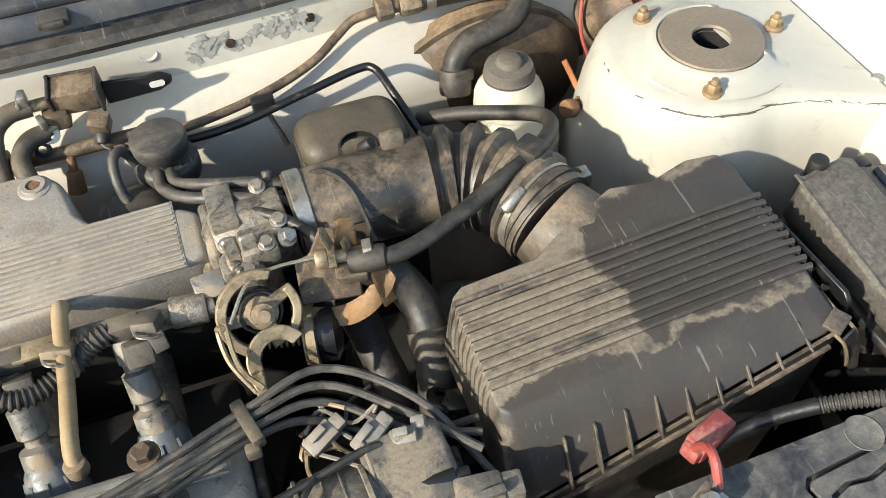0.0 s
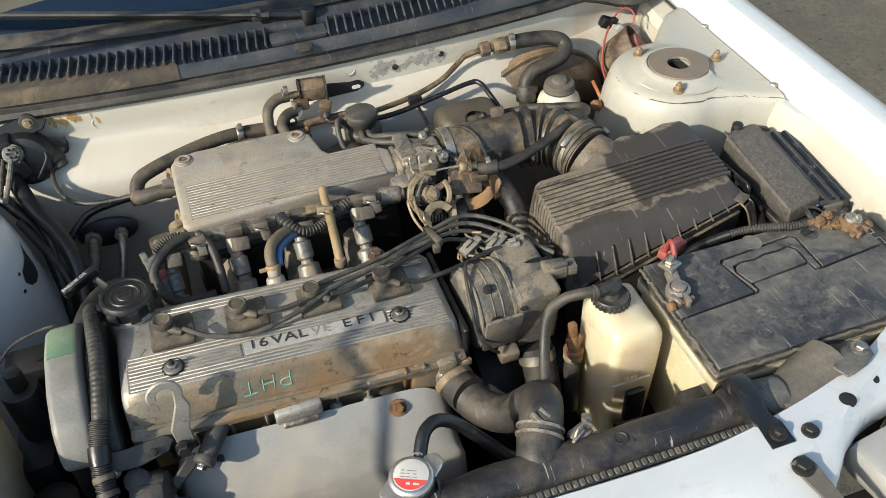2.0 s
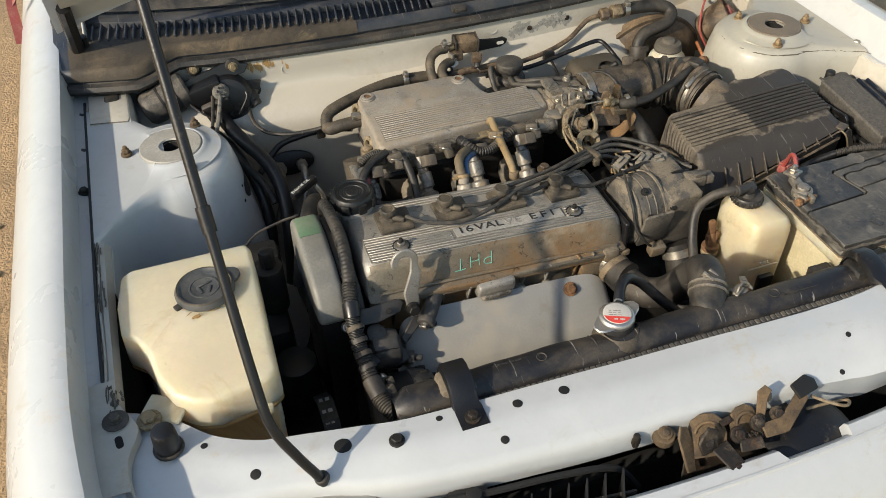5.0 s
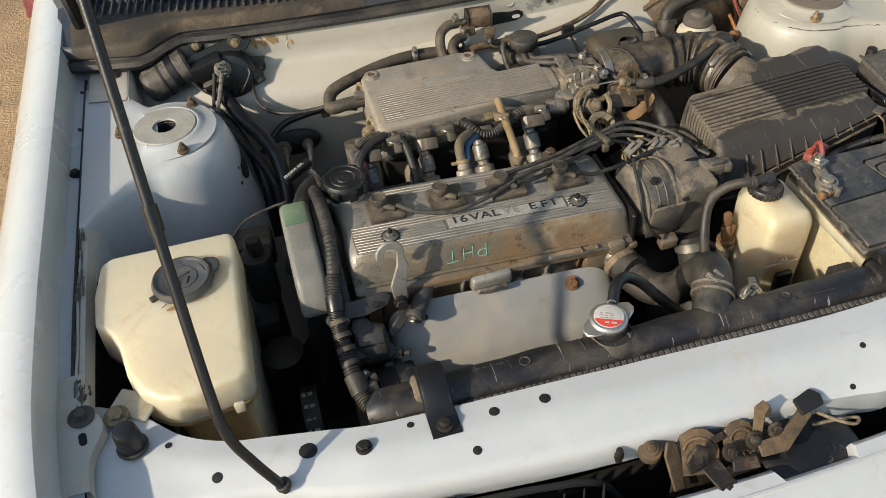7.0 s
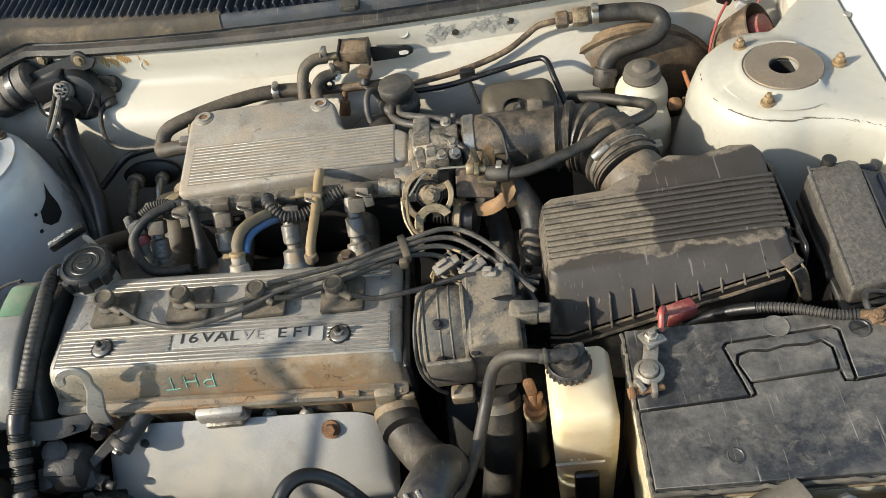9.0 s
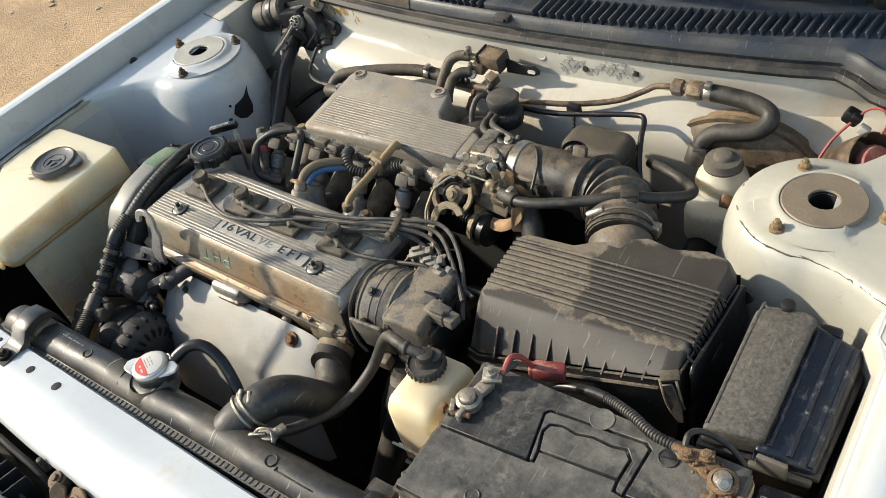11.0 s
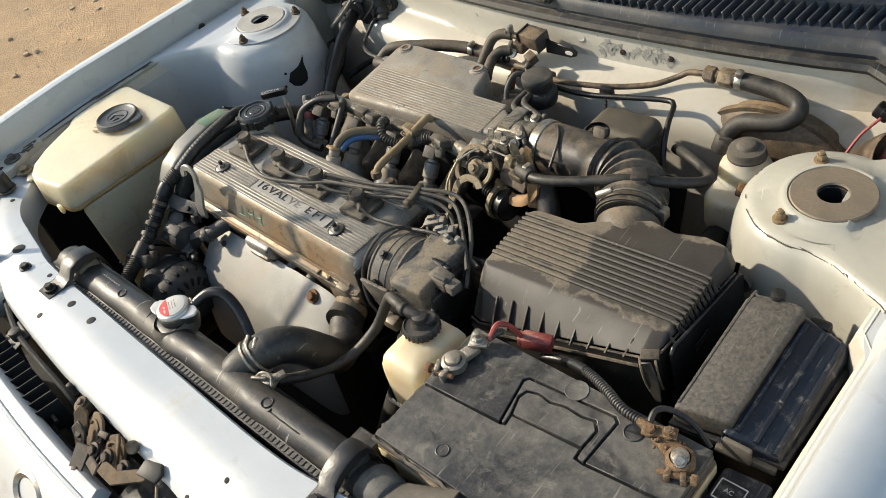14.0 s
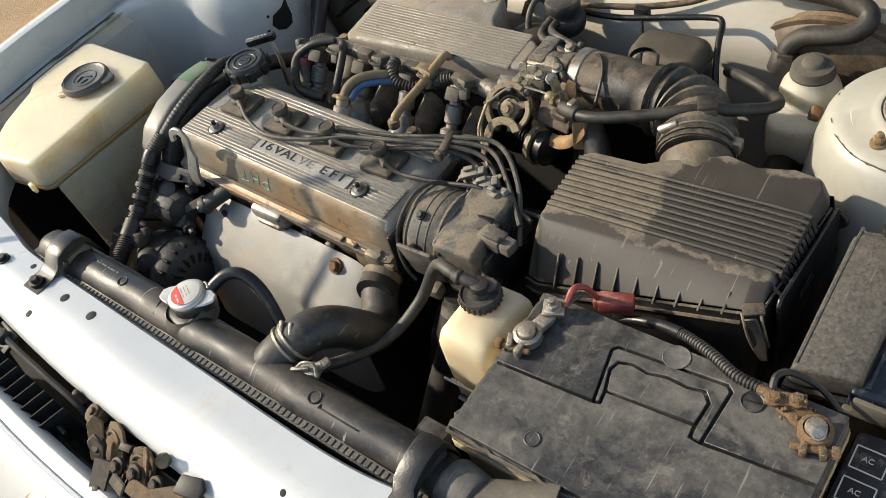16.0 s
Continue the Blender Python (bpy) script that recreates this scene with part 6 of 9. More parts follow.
ring = [(x + 0.003 * (1 if x > 0.37 else -1), y + 0.003 * (1 if y > 0.04 else -1), z - 0.0015) for x, y, z in foot]
part("base", loft([ring, [(x, y, z - 0.012) for x, y, z in ring], [(0.37 + (x - 0.37) * 0.97, 0.04 + (y - 0.04) * 0.97, 0.80) for x, y, z in ring], [(0.37 + (x - 0.37) * 0.9, 0.04 + (y - 0.04) * 0.9, 0.68) for x, y, z in ring]], 0.0, False), BLACK, ab, "black lower half of the filter box")
for q, w in ((foot[0], foot[1]), (foot[1], foot[2])):
    a, b = Vector(q) + Vector((0, -0.0045, -0.013)), Vector(w) + Vector((0, -0.0045, -0.013))
    part("base_ridge", tube([a, b], 0.0022, 1, 6, smooth=False), AIRBOX, ab)
part("side_wall", slab([(0.0, 0.0), (0.150, 0.0), (0.152, 0.052), (0.146, 0.058), (0.006, 0.072), (0.0, 0.066)], pose(0.511, -0.016, 0.836, 86, 0, 90), 0.004, 0.001), BLACK_CLEAN, ab, "dark outer side wall")
part("side_base", prism([(0.506, -0.016), (0.514, -0.014), (0.516, 0.134), (0.506, 0.136)], 0.70, 0.838, 0.003), BLACK_CLEAN, ab)
part("clip", slab([(-0.006, 0), (0.006, 0), (0.008, -0.030), (0.004, -0.052), (-0.004, -0.052), (-0.008, -0.03)], pose(0.491, -0.036, 0.9005, 76, -18, 18), 0.0025), BLACK, ab, "black spring clip")
part("clip_wire", tube([(0.482, -0.034, 0.900), (0.488, -0.041, 0.893), (0.494, -0.044, 0.878), (0.500, -0.043, 0.862)], 0.0014, 5, 6), BRASSY, ab)
part("clip_wire", tube([(0.496, -0.026, 0.902), (0.503, -0.034, 0.893), (0.508, -0.036, 0.876), (0.510, -0.034, 0.864)], 0.0014, 5, 6), BRASSY, ab)
part("corner_lug", box((0.490, -0.026, 0.9005), (0.020, 0.014, 0.004), 0.0012, (0, 0, 30)), AIRBOX, ab)
neck = tube([(0.3475, 0.153, 0.884), (0.354, 0.142, 0.880), (0.364, 0.128, 0.873), (0.378, 0.108, 0.862), (0.39, 0.09, 0.85)], lambda f: 0.040 + 0.006 * f, 6, 26)
part("neck", neck, AIRBOX, ab)
part("label", bars(2, 0.034, 0.008, 0.004, pose(0.5158, 0.022, 0.882, 86, 0, 90), random.Random(2)), BLACK, ab)

bh = thing("breather_hose", (0.30, 0.2, 0.9), "black rubber breather hose clipped to the duct", "hose")
part("hose", tube([(0.188, 0.146, 0.912), (0.21, 0.141, 0.914), (0.235, 0.143, 0.917), (0.28, 0.158, 0.922), (0.335, 0.185, 0.926), (0.370, 0.212, 0.914), (0.392, 0.245, 0.897), (0.393, 0.272, 0.885), (0.370, 0.296, 0.875), (0.335, 0.318, 0.868), (0.30, 0.345, 0.85)], 0.0072, 8, 14), RUBBER, bh)
part("end", cyl((0.178, 0.150, 0.911), (0.206, 0.142, 0.9135), 0.0105), RUBBER, bh)
part("clip", join(box((0.345, 0.188, 0.932), (0.022, 0.024, 0.016), 0.004, (0, 0, 30)), box((0.352, 0.178, 0.92), (0.016, 0.01, 0.03), 0.003, (0, 0, 30))), BLACK, bh)

ch = thing("resonator_box", (0.232, 0.335, 0.83), "black plastic resonator box with faint moulded print", "resonator")
part("body", join(prism(rounded(0.177, 0.294, 0.279, 0.362, 0.022, 6), 0.80, 0.889, 0.017, 5)), RESON, ch)
part("seam", prism(rounded(0.1755, 0.2925, 0.2805, 0.3635, 0.022, 6), 0.866, 0.869, 0.001, 1), BLACK, ch)
part("print", bars(2, 0.05, 0.007, 0.003, pose(0.205, 0.2936, 0.852, 90, 0, 0), random.Random(5), 5), FLAP, ch)

# ---- vacuum parts on the bulkhead side ----
vv = thing("vacuum_valve", (0.062, 0.343, 0.87), "round black vacuum valve with two hoses", "vacuum valve")
part("body", lathe([(0.020, 0), (0.027, 0.004), (0.029, 0.010), (0.029, 0.022), (0.026, 0.026), (0.019, 0.028), (0.019, 0.034), (0.0235, 0.036), (0.0245, 0.040), (0.0245, 0.046), (0.022, 0.0505), (0.019, 0.0515)], (0.062, 0.343, 0.863), (0.062, 0.343, 1.9), 28), BLACK, vv)
part("lid", lathe([(0.0246, 0.0), (0.0250, 0.003), (0.0235, 0.0065), (0.021, 0.0075), (0.0, 0.0078)], (0.062, 0.343, 0.908), (0.062, 0.343, 1.9), 28), LEAD_WIRE, vv, "dusty grey lid")
part("hose", tube([(0.054, 0.320, 0.893), (0.055, 0.300, 0.893), (0.072, 0.272, 0.903), (0.112, 0.250, 0.908), (0.150, 0.232, 0.906), (0.168, 0.210, 0.900)], 0.0052, 8, 10), LEAD_WIRE, vv)
part("hose", tube([(0.064, 0.318, 0.893), (0.068, 0.300, 0.895), (0.090, 0.278, 0.906), (0.125, 0.264, 0.908), (0.142, 0.256, 0.907)], 0.0050, 8, 10), LEAD_WIRE, vv)
part("hose", tube([(0.038, 0.345, 0.885), (0.030, 0.345, 0.905), (0.022, 0.335, 0.908), (0.020, 0.318, 0.895), (0.024, 0.304, 0.875)], 0.0045, 8, 10), LEAD_WIRE, vv)
part("hose", tube([(0.112, 0.238, 0.906), (0.128, 0.222, 0.912), (0.150, 0.200, 0.912), (0.165, 0.180, 0.905)], 0.0048, 8, 10), RUBBER, vv)
part("tee", join(cyl((0.128, 0.257, 0.909), (0.162, 0.248, 0.909), 0.0055), cyl((0.14, 0.255, 0.909), (0.141, 0.262, 0.918), 0.0045)), BLACK, vv)
part("thin_wire", tube([(0.16, 0.247, 0.911), (0.182, 0.236, 0.926), (0.198, 0.215, 0.923), (0.204, 0.19, 0.908), (0.205, 0.175, 0.895)], 0.0022, 8, 8), RUBBER, vv)
eg = thing("egr_diaphragm", (0.026, 0.300, 0.84), "flat dark vacuum diaphragm beside the plenum", "diaphragm")
part("can", lathe([(0.014, 0), (0.026, 0.004), (0.030, 0.012), (0.031, 0.016), (0.031, 0.019), (0.027, 0.024), (0.015, 0.030), (0.006, 0.031)], (0.026, 0.306, 0.852), (0.026, 0.306, 1.9), 28), BLACK, eg)

sv = thing("solenoid_valve", (0.0, 0.41, 0.90), "grimy brown solenoid valve on a black bracket", "solenoid valve")
part("coil_case", box((0.004, 0.413, 0.926), (0.038, 0.026, 0.024), 0.002, (8, 0, -6)), SOLENOID, sv)
part("frame", join(box((-0.0165, 0.415, 0.926), (0.003, 0.030, 0.028), 0.001, (8, 0, -6)), box((0.0245, 0.411, 0.926), (0.003, 0.030, 0.028), 0.001, (8, 0, -6)), box((0.004, 0.4265, 0.928), (0.044, 0.003, 0.026), 0.001, (8, 0, -6))), BLACK, sv, "black steel frame")
part("arm", slab([(0.022, -0.010), (0.07, -0.009), (0.082, -0.004), (0.084, 0.004), (0.074, 0.010), (0.06, 0.009), (0.022, 0.014)], pose(0.004, 0.418, 0.914, 82, 0, 0), 0.003), BLACK_CLEAN, sv, "black slotted bracket arm")
part("slot", slab(rounded(-0.007, -0.003, 0.007, 0.003, 0.0029), pose(0.073, 0.4145, 0.914, 82, 0, 0), 0.001, 0), LABEL_WHITE, sv)
part("connector", box((0.016, 0.388, 0.907), (0.018, 0.016, 0.016), 0.002, (20, 10, -20)), SOLENOID, sv)
part("connector_end", cyl((0.015, 0.384, 0.900), (0.013, 0.376, 0.893), 0.006), BLACK, sv)
part("clip_wire", tube([(0.010, 0.381, 0.900), (0.013, 0.374, 0.893), (0.017, 0.372, 0.889)], 0.0012, 4, 6), STEEL, sv)
part("valve_block", box((-0.018, 0.405, 0.912), (0.022, 0.020, 0.018), 0.003), SOLENOID, sv)
part("nipple", cyl((-0.020, 0.410, 0.926), (-0.040, 0.409, 0.926), 0.0055), BRASSY, sv)
part("nipple", cyl((-0.020, 0.400, 0.908), (-0.034, 0.394, 0.905), 0.0055), BRASSY, sv)
part("ring", lathe([(0.004, 0), (0.0085, 0.001), (0.0085, 0.005), (0.004, 0.006)], (-0.028, 0.396, 0.902), (-0.028, 0.36, 0.93), 16, False), STEEL, sv)
part("ring", lathe([(0.004, 0), (0.0075, 0.001), (0.0075, 0.005), (0.004, 0.006)], (-0.038, 0.390, 0.893), (-0.038, 0.36, 0.91), 16, False), DARK, sv)
part("hose", tube([(-0.036, 0.409, 0.926), (-0.055, 0.404, 0.927), (-0.070, 0.396, 0.918), (-0.075, 0.380, 0.900), (-0.073, 0.358, 0.884)], 0.0085, 8, 12), HOSE_TAN, sv)
part("hose", tube([(-0.030, 0.395, 0.906), (-0.046, 0.388, 0.906), (-0.056, 0.375, 0.898), (-0.052, 0.355, 0.888), (-0.046, 0.342, 0.880)], 0.0085, 8, 12), HOSE_TAN, sv)
part("clamp", join(box((-0.038, 0.408, 0.937), (0.007, 0.012, 0.012), 0.0015), box((-0.043, 0.408, 0.933), (0.003, 0.016, 0.008), 0.001)), STEEL, sv)
part("clamp", box((-0.030, 0.396, 0.917), (0.006, 0.012, 0.010), 0.0015, (0, 0, 20)), STEEL, sv)
part("pipe_block", cyl((-0.07, 0.392, 0.882), (0.06, 0.386, 0.886), 0.0065), SOLENOID, sv)
part("hanging_plug", join(cyl((-0.020, 0.376, 0.872), (-0.024, 0.368, 0.852), 0.007, 0.0085), cyl((-0.018, 0.380, 0.885), (-0.020, 0.376, 0.872), 0.004)), RUST, sv)

hh = thing("heater_hose", (-0.2, 0.37, 0.88), "brown dusty heater hose behind the plenum", "hose")
part("hose", tube([(-0.285, 0.322, 0.870), (-0.278, 0.340, 0.882), (-0.255, 0.352, 0.888), (-0.20, 0.375, 0.890), (-0.15, 0.393, 0.888), (-0.11, 0.398, 0.886), (-0.07, 0.396, 0.884)], 0.0105, 8, 14), HOSE_TAN, hh)
part("stub", tube([(-0.285, 0.322, 0.870), (-0.280, 0.312, 0.872), (-0.262, 0.308, 0.877), (-0.235, 0.306, 0.880), (-0.215, 0.303, 0.885)], 0.0108, 8, 14), HOSE_TAN, hh)
part("clamp", join(lathe([(0.0112, 0), (0.0120, 0.002), (0.0120, 0.008), (0.0112, 0.010)], (-0.125, 0.3965, 0.887), (-0.10, 0.398, 0.886), 18, False), box((-0.118, 0.393, 0.900), (0.008, 0.014, 0.008), 0.002)), STEEL, hh)
part("clamp", box((-0.236, 0.300, 0.895), (0.016, 0.012, 0.010), 0.002), STEEL, hh)

sp = thing("fuel_pipe", (0.2, 0.42, 0.89), "dark metal pipe and fitting along the bulkhead", "pipe")
part("pipe", tube([(0.02, 0.385, 0.880), (0.08, 0.380, 0.884), (0.154, 0.394, 0.886), (0.215, 0.418, 0.890), (0.25, 0.436, 0.902), (0.268, 0.440, 0.912), (0.295, 0.441, 0.916)], 0.0046, 8, 10), SOLENOID, sp)
part("pipe", tube([(0.03, 0.378, 0.872), (0.12, 0.374, 0.876), (0.196, 0.384, 0.884), (0.254, 0.394, 0.889), (0.272, 0.388, 0.889), (0.280, 0.36, 0.880), (0.290, 0.33, 0.862), (0.30, 0.31, 0.84)], 0.0042, 8, 10), BLACK_CLEAN, sp)
part("fitting", join(lathe([(0.010, 0), (0.012, 0.002), (0.012, 0.016), (0.010, 0.018)], (0.292, 0.441, 0.916), (0.35, 0.440, 0.918), 6), cyl((0.308, 0.441, 0.917), (0.316, 0.441, 0.917), 0.008)), SOLENOID, sp)
part("nut", lathe([(0.012, 0), (0.0135, 0.002), (0.0135, 0.020), (0.012, 0.022)], (0.316, 0.441, 0.917), (0.37, 0.440, 0.918), 6), DIRTY_BRACKET, sp)
part("clamp", join(lathe([(0.0125, 0), (0.0130, 0.001), (0.0130, 0.009), (0.0125, 0.010)], (0.342, 0.440, 0.918), (0.38, 0.440, 0.918), 18, False), box((0.347, 0.436, 0.932), (0.010, 0.012, 0.009), 0.002)), STEEL, sp)
part("hose", tube([(0.338, 0.440, 0.918), (0.372, 0.440, 0.918), (0.41, 0.437, 0.916), (0.434, 0.430, 0.910), (0.438, 0.418, 0.902), (0.425, 0.407, 0.893), (0.400, 0.402, 0.888), (0.374, 0.400, 0.882), (0.358, 0.394, 0.868), (0.353, 0.385, 0.845)], 0.0125, 8, 14), RUBBER, sp, "dusty U-shaped vacuum hose")
part("end", join(cyl((0.356, 0.390, 0.862), (0.352, 0.380, 0.838), 0.0165), box((0.360, 0.376, 0.862), (0.02, 0.006, 0.012), 0.002)), BLACK, sp)

bb = thing("brake_booster", (0.40, 0.40, 0.78), "large round black brake booster, dusty brown on one side", "brake booster")
BOOST = mat("dusty_booster", (0.014, 0.013, 0.012), 0.42, dust=0.64, dscale=9, dustcol=(0.26, 0.18, 0.105), soft=0.10, scratch=0.3)
ba, bb_end = (0.405, 0.402, 0.772), (0.405, 0.49, 0.788)
part("front_shell", lathe([(0.02, 0), (0.050, 0.003), (0.082, 0.010), (0.104, 0.020), (0.115, 0.029), (0.119, 0.034)], ba, bb_end, 48), BOOST, bb)
part("clamp_band", lathe([(0.118, 0.0335), (0.1250, 0.035), (0.1250, 0.043), (0.118, 0.0445)], ba, bb_end, 48, False), BOOST, bb, "rolled rim of the drum")
part("rear_shell", lathe([(0.118, 0.044), (0.115, 0.062)], ba, bb_end, 48, False), BOOST, bb)
part("label", slab(rounded(-0.018, -0.006, 0.018, 0.006, 0.001), pose(0.405, 0.4245, 0.8795, 52, 0, 0), 0.0006, 0), LABEL_WHITE, bb, "small white paper label")
bf = thing("brake_fluid_reservoir", (0.40, 0.335, 0.77), "cream translucent brake fluid reservoir with a black cap", "reservoir")
part("tank", join(prism(rounded(0.368, 0.285, 0.434, 0.380, 0.022, 5), 0.775, 0.832, 0.010, 3), lathe([(0.037, 0), (0.036, 0.020), (0.033, 0.029), (0.027, 0.035), (0.0255, 0.041)], (0.401, 0.355, 0.824), (0.401, 0.357, 1.8), 26)), TANK_PALE, bf)
part("cap", lathe([(0.0245, 0), (0.0262, 0.002), (0.0265, 0.006), (0.0250, 0.008), (0.0250, 0.013), (0.0235, 0.016), (0.014, 0.018), (0.0125, 0.022), (0.010, 0.0235)], (0.401, 0.357, 0.862), (0.401, 0.360, 1.862), 32), FLAP, bf, "dust-covered black cap")
part("master_cylinder", cyl((0.40, 0.22, 0.765), (0.40, 0.37, 0.775), 0.022), DARK, bf)

hn = thing("horn_cup", (0.53, 0.43, 0.82), "black funnel with a red plug and red wires", "horn")
a, b = Vector((0.528, 0.436, 0.834)), Vector((0.578, 0.412, 0.874))
part("cup", lathe([(0.026, 0), (0.031, 0.004), (0.038, 0.033), (0.044, 0.066), (0.0425, 0.068), (0.0415, 0.064), (0.036, 0.033), (0.02, 0.030)], a, b, 30), SOLENOID, hn)
part("plug", lathe([(0.020, 0), (0.026, 0.006), (0.027, 0.016), (0.024, 0.022), (0.012, 0.026), (0.002, 0.027)], a + (b - a).normalized() * 0.052, b + (b - a), 24), RED, hn, "red plug")
part("wire", tube([(0.534, 0.447, 0.906), (0.518, 0.430, 0.886), (0.506, 0.408, 0.858), (0.500, 0.375, 0.845), (0.502, 0.350, 0.83)], 0.0020, 8, 8), RED_WIRE, hn)
part("wire", tube([(0.540, 0.448, 0.914), (0.552, 0.452, 0.928), (0.568, 0.450, 0.932), (0.578, 0.442, 0.922), (0.574, 0.436, 0.906)], 0.0018, 8, 8), RED_WIRE, hn)
part("plug_socket", join(box((0.533, 0.457, 0.909), (0.022, 0.017, 0.020), 0.004, (0, 25, 0)), box((0.541, 0.444, 0.917), (0.013, 0.011, 0.011), 0.003, (0, 25, 0))), BLACK_CLEAN, hn)
part("white_block", box((0.552, 0.442, 0.902), (0.014, 0.011, 0.012), 0.002, (0, 30, 0)), LABEL_WHITE, hn)
ow = thing("earth_wire", (0.467, 0.29, 0.8), "dusty orange wire beside the suspension tower", "wire")
part("wire", tube([(0.455, 0.345, 0.875), (0.462, 0.33, 0.855), (0.468, 0.30, 0.83), (0.470, 0.26, 0.80), (0.472, 0.24, 0.77)], 0.003, 8, 8), ORANGE, ow)
part("lug", join(cyl((0.437, 0.285, 0.868), (0.426, 0.282, 0.872), 0.009), box((0.449, 0.29, 0.855), (0.01, 0.016, 0.03), 0.002)), RUST, ow)

dw = thing("hanging_clip", (0.165, 0.37, 0.86), "black harness clip with a dangling threaded stud", "clip")
part("clip", box((0.160, 0.385, 0.884), (0.022, 0.012, 0.018), 0.003), BLACK_CLEAN, dw)
part("stud", tube([(0.162, 0.378, 0.878), (0.168, 0.366, 0.862), (0.172, 0.359, 0.850)], 0.0028, 4, 8, 0.002, 0.0006), DARK, dw)

# ---- gearbox end of the head ----
ds = thing("distributor", (0.14, -0.03, 0.80), "dusty grey distributor with banded body and connectors", "distributor")
DA, DB = (0.086, -0.036, 0.848), (0.20, -0.032, 0.845)
part("housing", lathe([(0.046, 0), (0.051, 0.004), (0.053, 0.014), (0.053, 0.056), (0.050, 0.060)], DA, DB, 32), DISTRIB, ds)
for h, w, r in ((0.006, 0.004, 0.0541), (0.024, 0.003, 0.0540), (0.036, 0.003, 0.0540), (0.050, 0.005, 0.0552)):
    part("ridge", lathe([(0.0520, h), (r, h + 0.0010), (r, h + w - 0.0010), (0.0520, h + w)], DA, DB, 32, False), DISTRIB, ds)
part("rear_plate", box((0.121, -0.0885, 0.846), (0.050, 0.006, 0.066), 0.003, (12, 0, 2)), DISTRIB, ds)
part("foot", box((0.128, -0.092, 0.806), (0.026, 0.018, 0.020), 0.004, (10, 0, 0)), COVER_BROWN, ds, "brass-brown clamp foot")
part("cap", box((0.170, -0.034, 0.846), (0.058, 0.098, 0.098), 0.006, (4, 0, 2), 3), DISTRIB, ds, "squarish dusty cap")
part("cap_end", join(box((0.200, -0.034, 0.838), (0.008, 0.074, 0.070), 0.004, (4, 0, 2)), cyl((0.200, -0.062, 0.822), (0.207, -0.064, 0.822), 0.009), cyl((0.200, -0.008, 0.862), (0.207, -0.008, 0.862), 0.009)), BLACK, ds, "dark ribbed end of the cap")
part("cap_rim", box((0.146, -0.034, 0.846), (0.004, 0.095, 0.099), 0.002, (4, 0, 2)), DISTRIB, ds)
part("end_block", join(box((0.193, -0.030, 0.852), (0.018, 0.055, 0.050), 0.006), box((0.188, -0.070, 0.840), (0.02, 0.02, 0.03), 0.004)), BLACK, ds)
for q in ((0.112, -0.060, 0.8975), (0.112, -0.088, 0.868), (0.150, -0.083, 0.876)):
    part("screw", bolt(q, (0, q[1] + 0.036, q[2] - 0.847), 0.0042, 0.003, 1.4), DARK, ds)
for k, (y, z) in enumerate(((-0.052, 0.872), (-0.012, 0.862), (-0.066, 0.842), (-0.03, 0.885))):
    part("tower", join(cyl((0.168, y, z), (0.196, y - 0.002, z + 0.004), 0.010, 0.008), cyl((0.192, y - 0.002, z + 0.004), (0.205, y - 0.003, z + 0.005), 0.0055)), BLACK_CLEAN, ds)
part("connector", join(box((0.205, -0.048, 0.888), (0.032, 0.022, 0.018), 0.003, (0, 0, -8)), box((0.226, -0.051, 0.888), (0.016, 0.018, 0.014), 0.002, (0, 0, -8)), box((0.21, -0.055, 0.90), (0.02, 0.006, 0.005), 0.001)), DISTRIB, ds)
part("screw", bolt((0.196, -0.074, 0.850), (0.5, -0.7, 0.4), 0.006, 0.005, 1.5), STEEL, ds)
part("earth_strap", tube([(0.110, 0.0, 0.893), (0.098, -0.02, 0.906), (0.090, -0.045, 0.905), (0.086, -0.075, 0.885), (0.088, -0.090, 0.855), (0.100, -0.098, 0.835), (0.112, -0.099, 0.822)], 0.0022, 8, 8), RUBBER, ds)

pg = thing("coil_plugs", (0.13, 0.02, 0.88), "grey wiring plugs with frayed white wires", "wiring plug")
for c, rz, s in (((0.120, 0.028, 0.886), 25, 0.8), ((0.150, 0.014, 0.892), 30, 0.8), ((0.172, 0.004, 0.895), -15, 0.65)):
    part("plug", join(box(c, (0.030 * s, 0.018 * s, 0.016 * s), 0.002, (10, -15, rz)), box((c[0] + 0.012, c[1] + 0.005, c[2] + 0.004), (0.016 * s, 0.014 * s, 0.012 * s), 0.002, (10, -15, rz)), box((c[0] - 0.002, c[1], c[2] + 0.009), (0.016 * s, 0.006, 0.004), 0.001, (10, -15, rz))),
         GREY_PLUG, pg)
r5 = random.Random(5)
for k in range(9):
    a = Vector((0.105 + 0.008 * r5.random(), 0.022 + 0.02 * r5.random(), 0.882))
    pts = [a]
    for j in range(4):
        a = a + Vector((r5.uniform(-0.006, 0.020), r5.uniform(-0.018, 0.014), r5.uniform(-0.010, 0.010)))
        pts.append(a)
    part("wire", tube(pts, 0.0016, 5, 6), (GREY_PLUG, TAN_PIPE, RUBBER, BRASSY)[k % 4], pg)

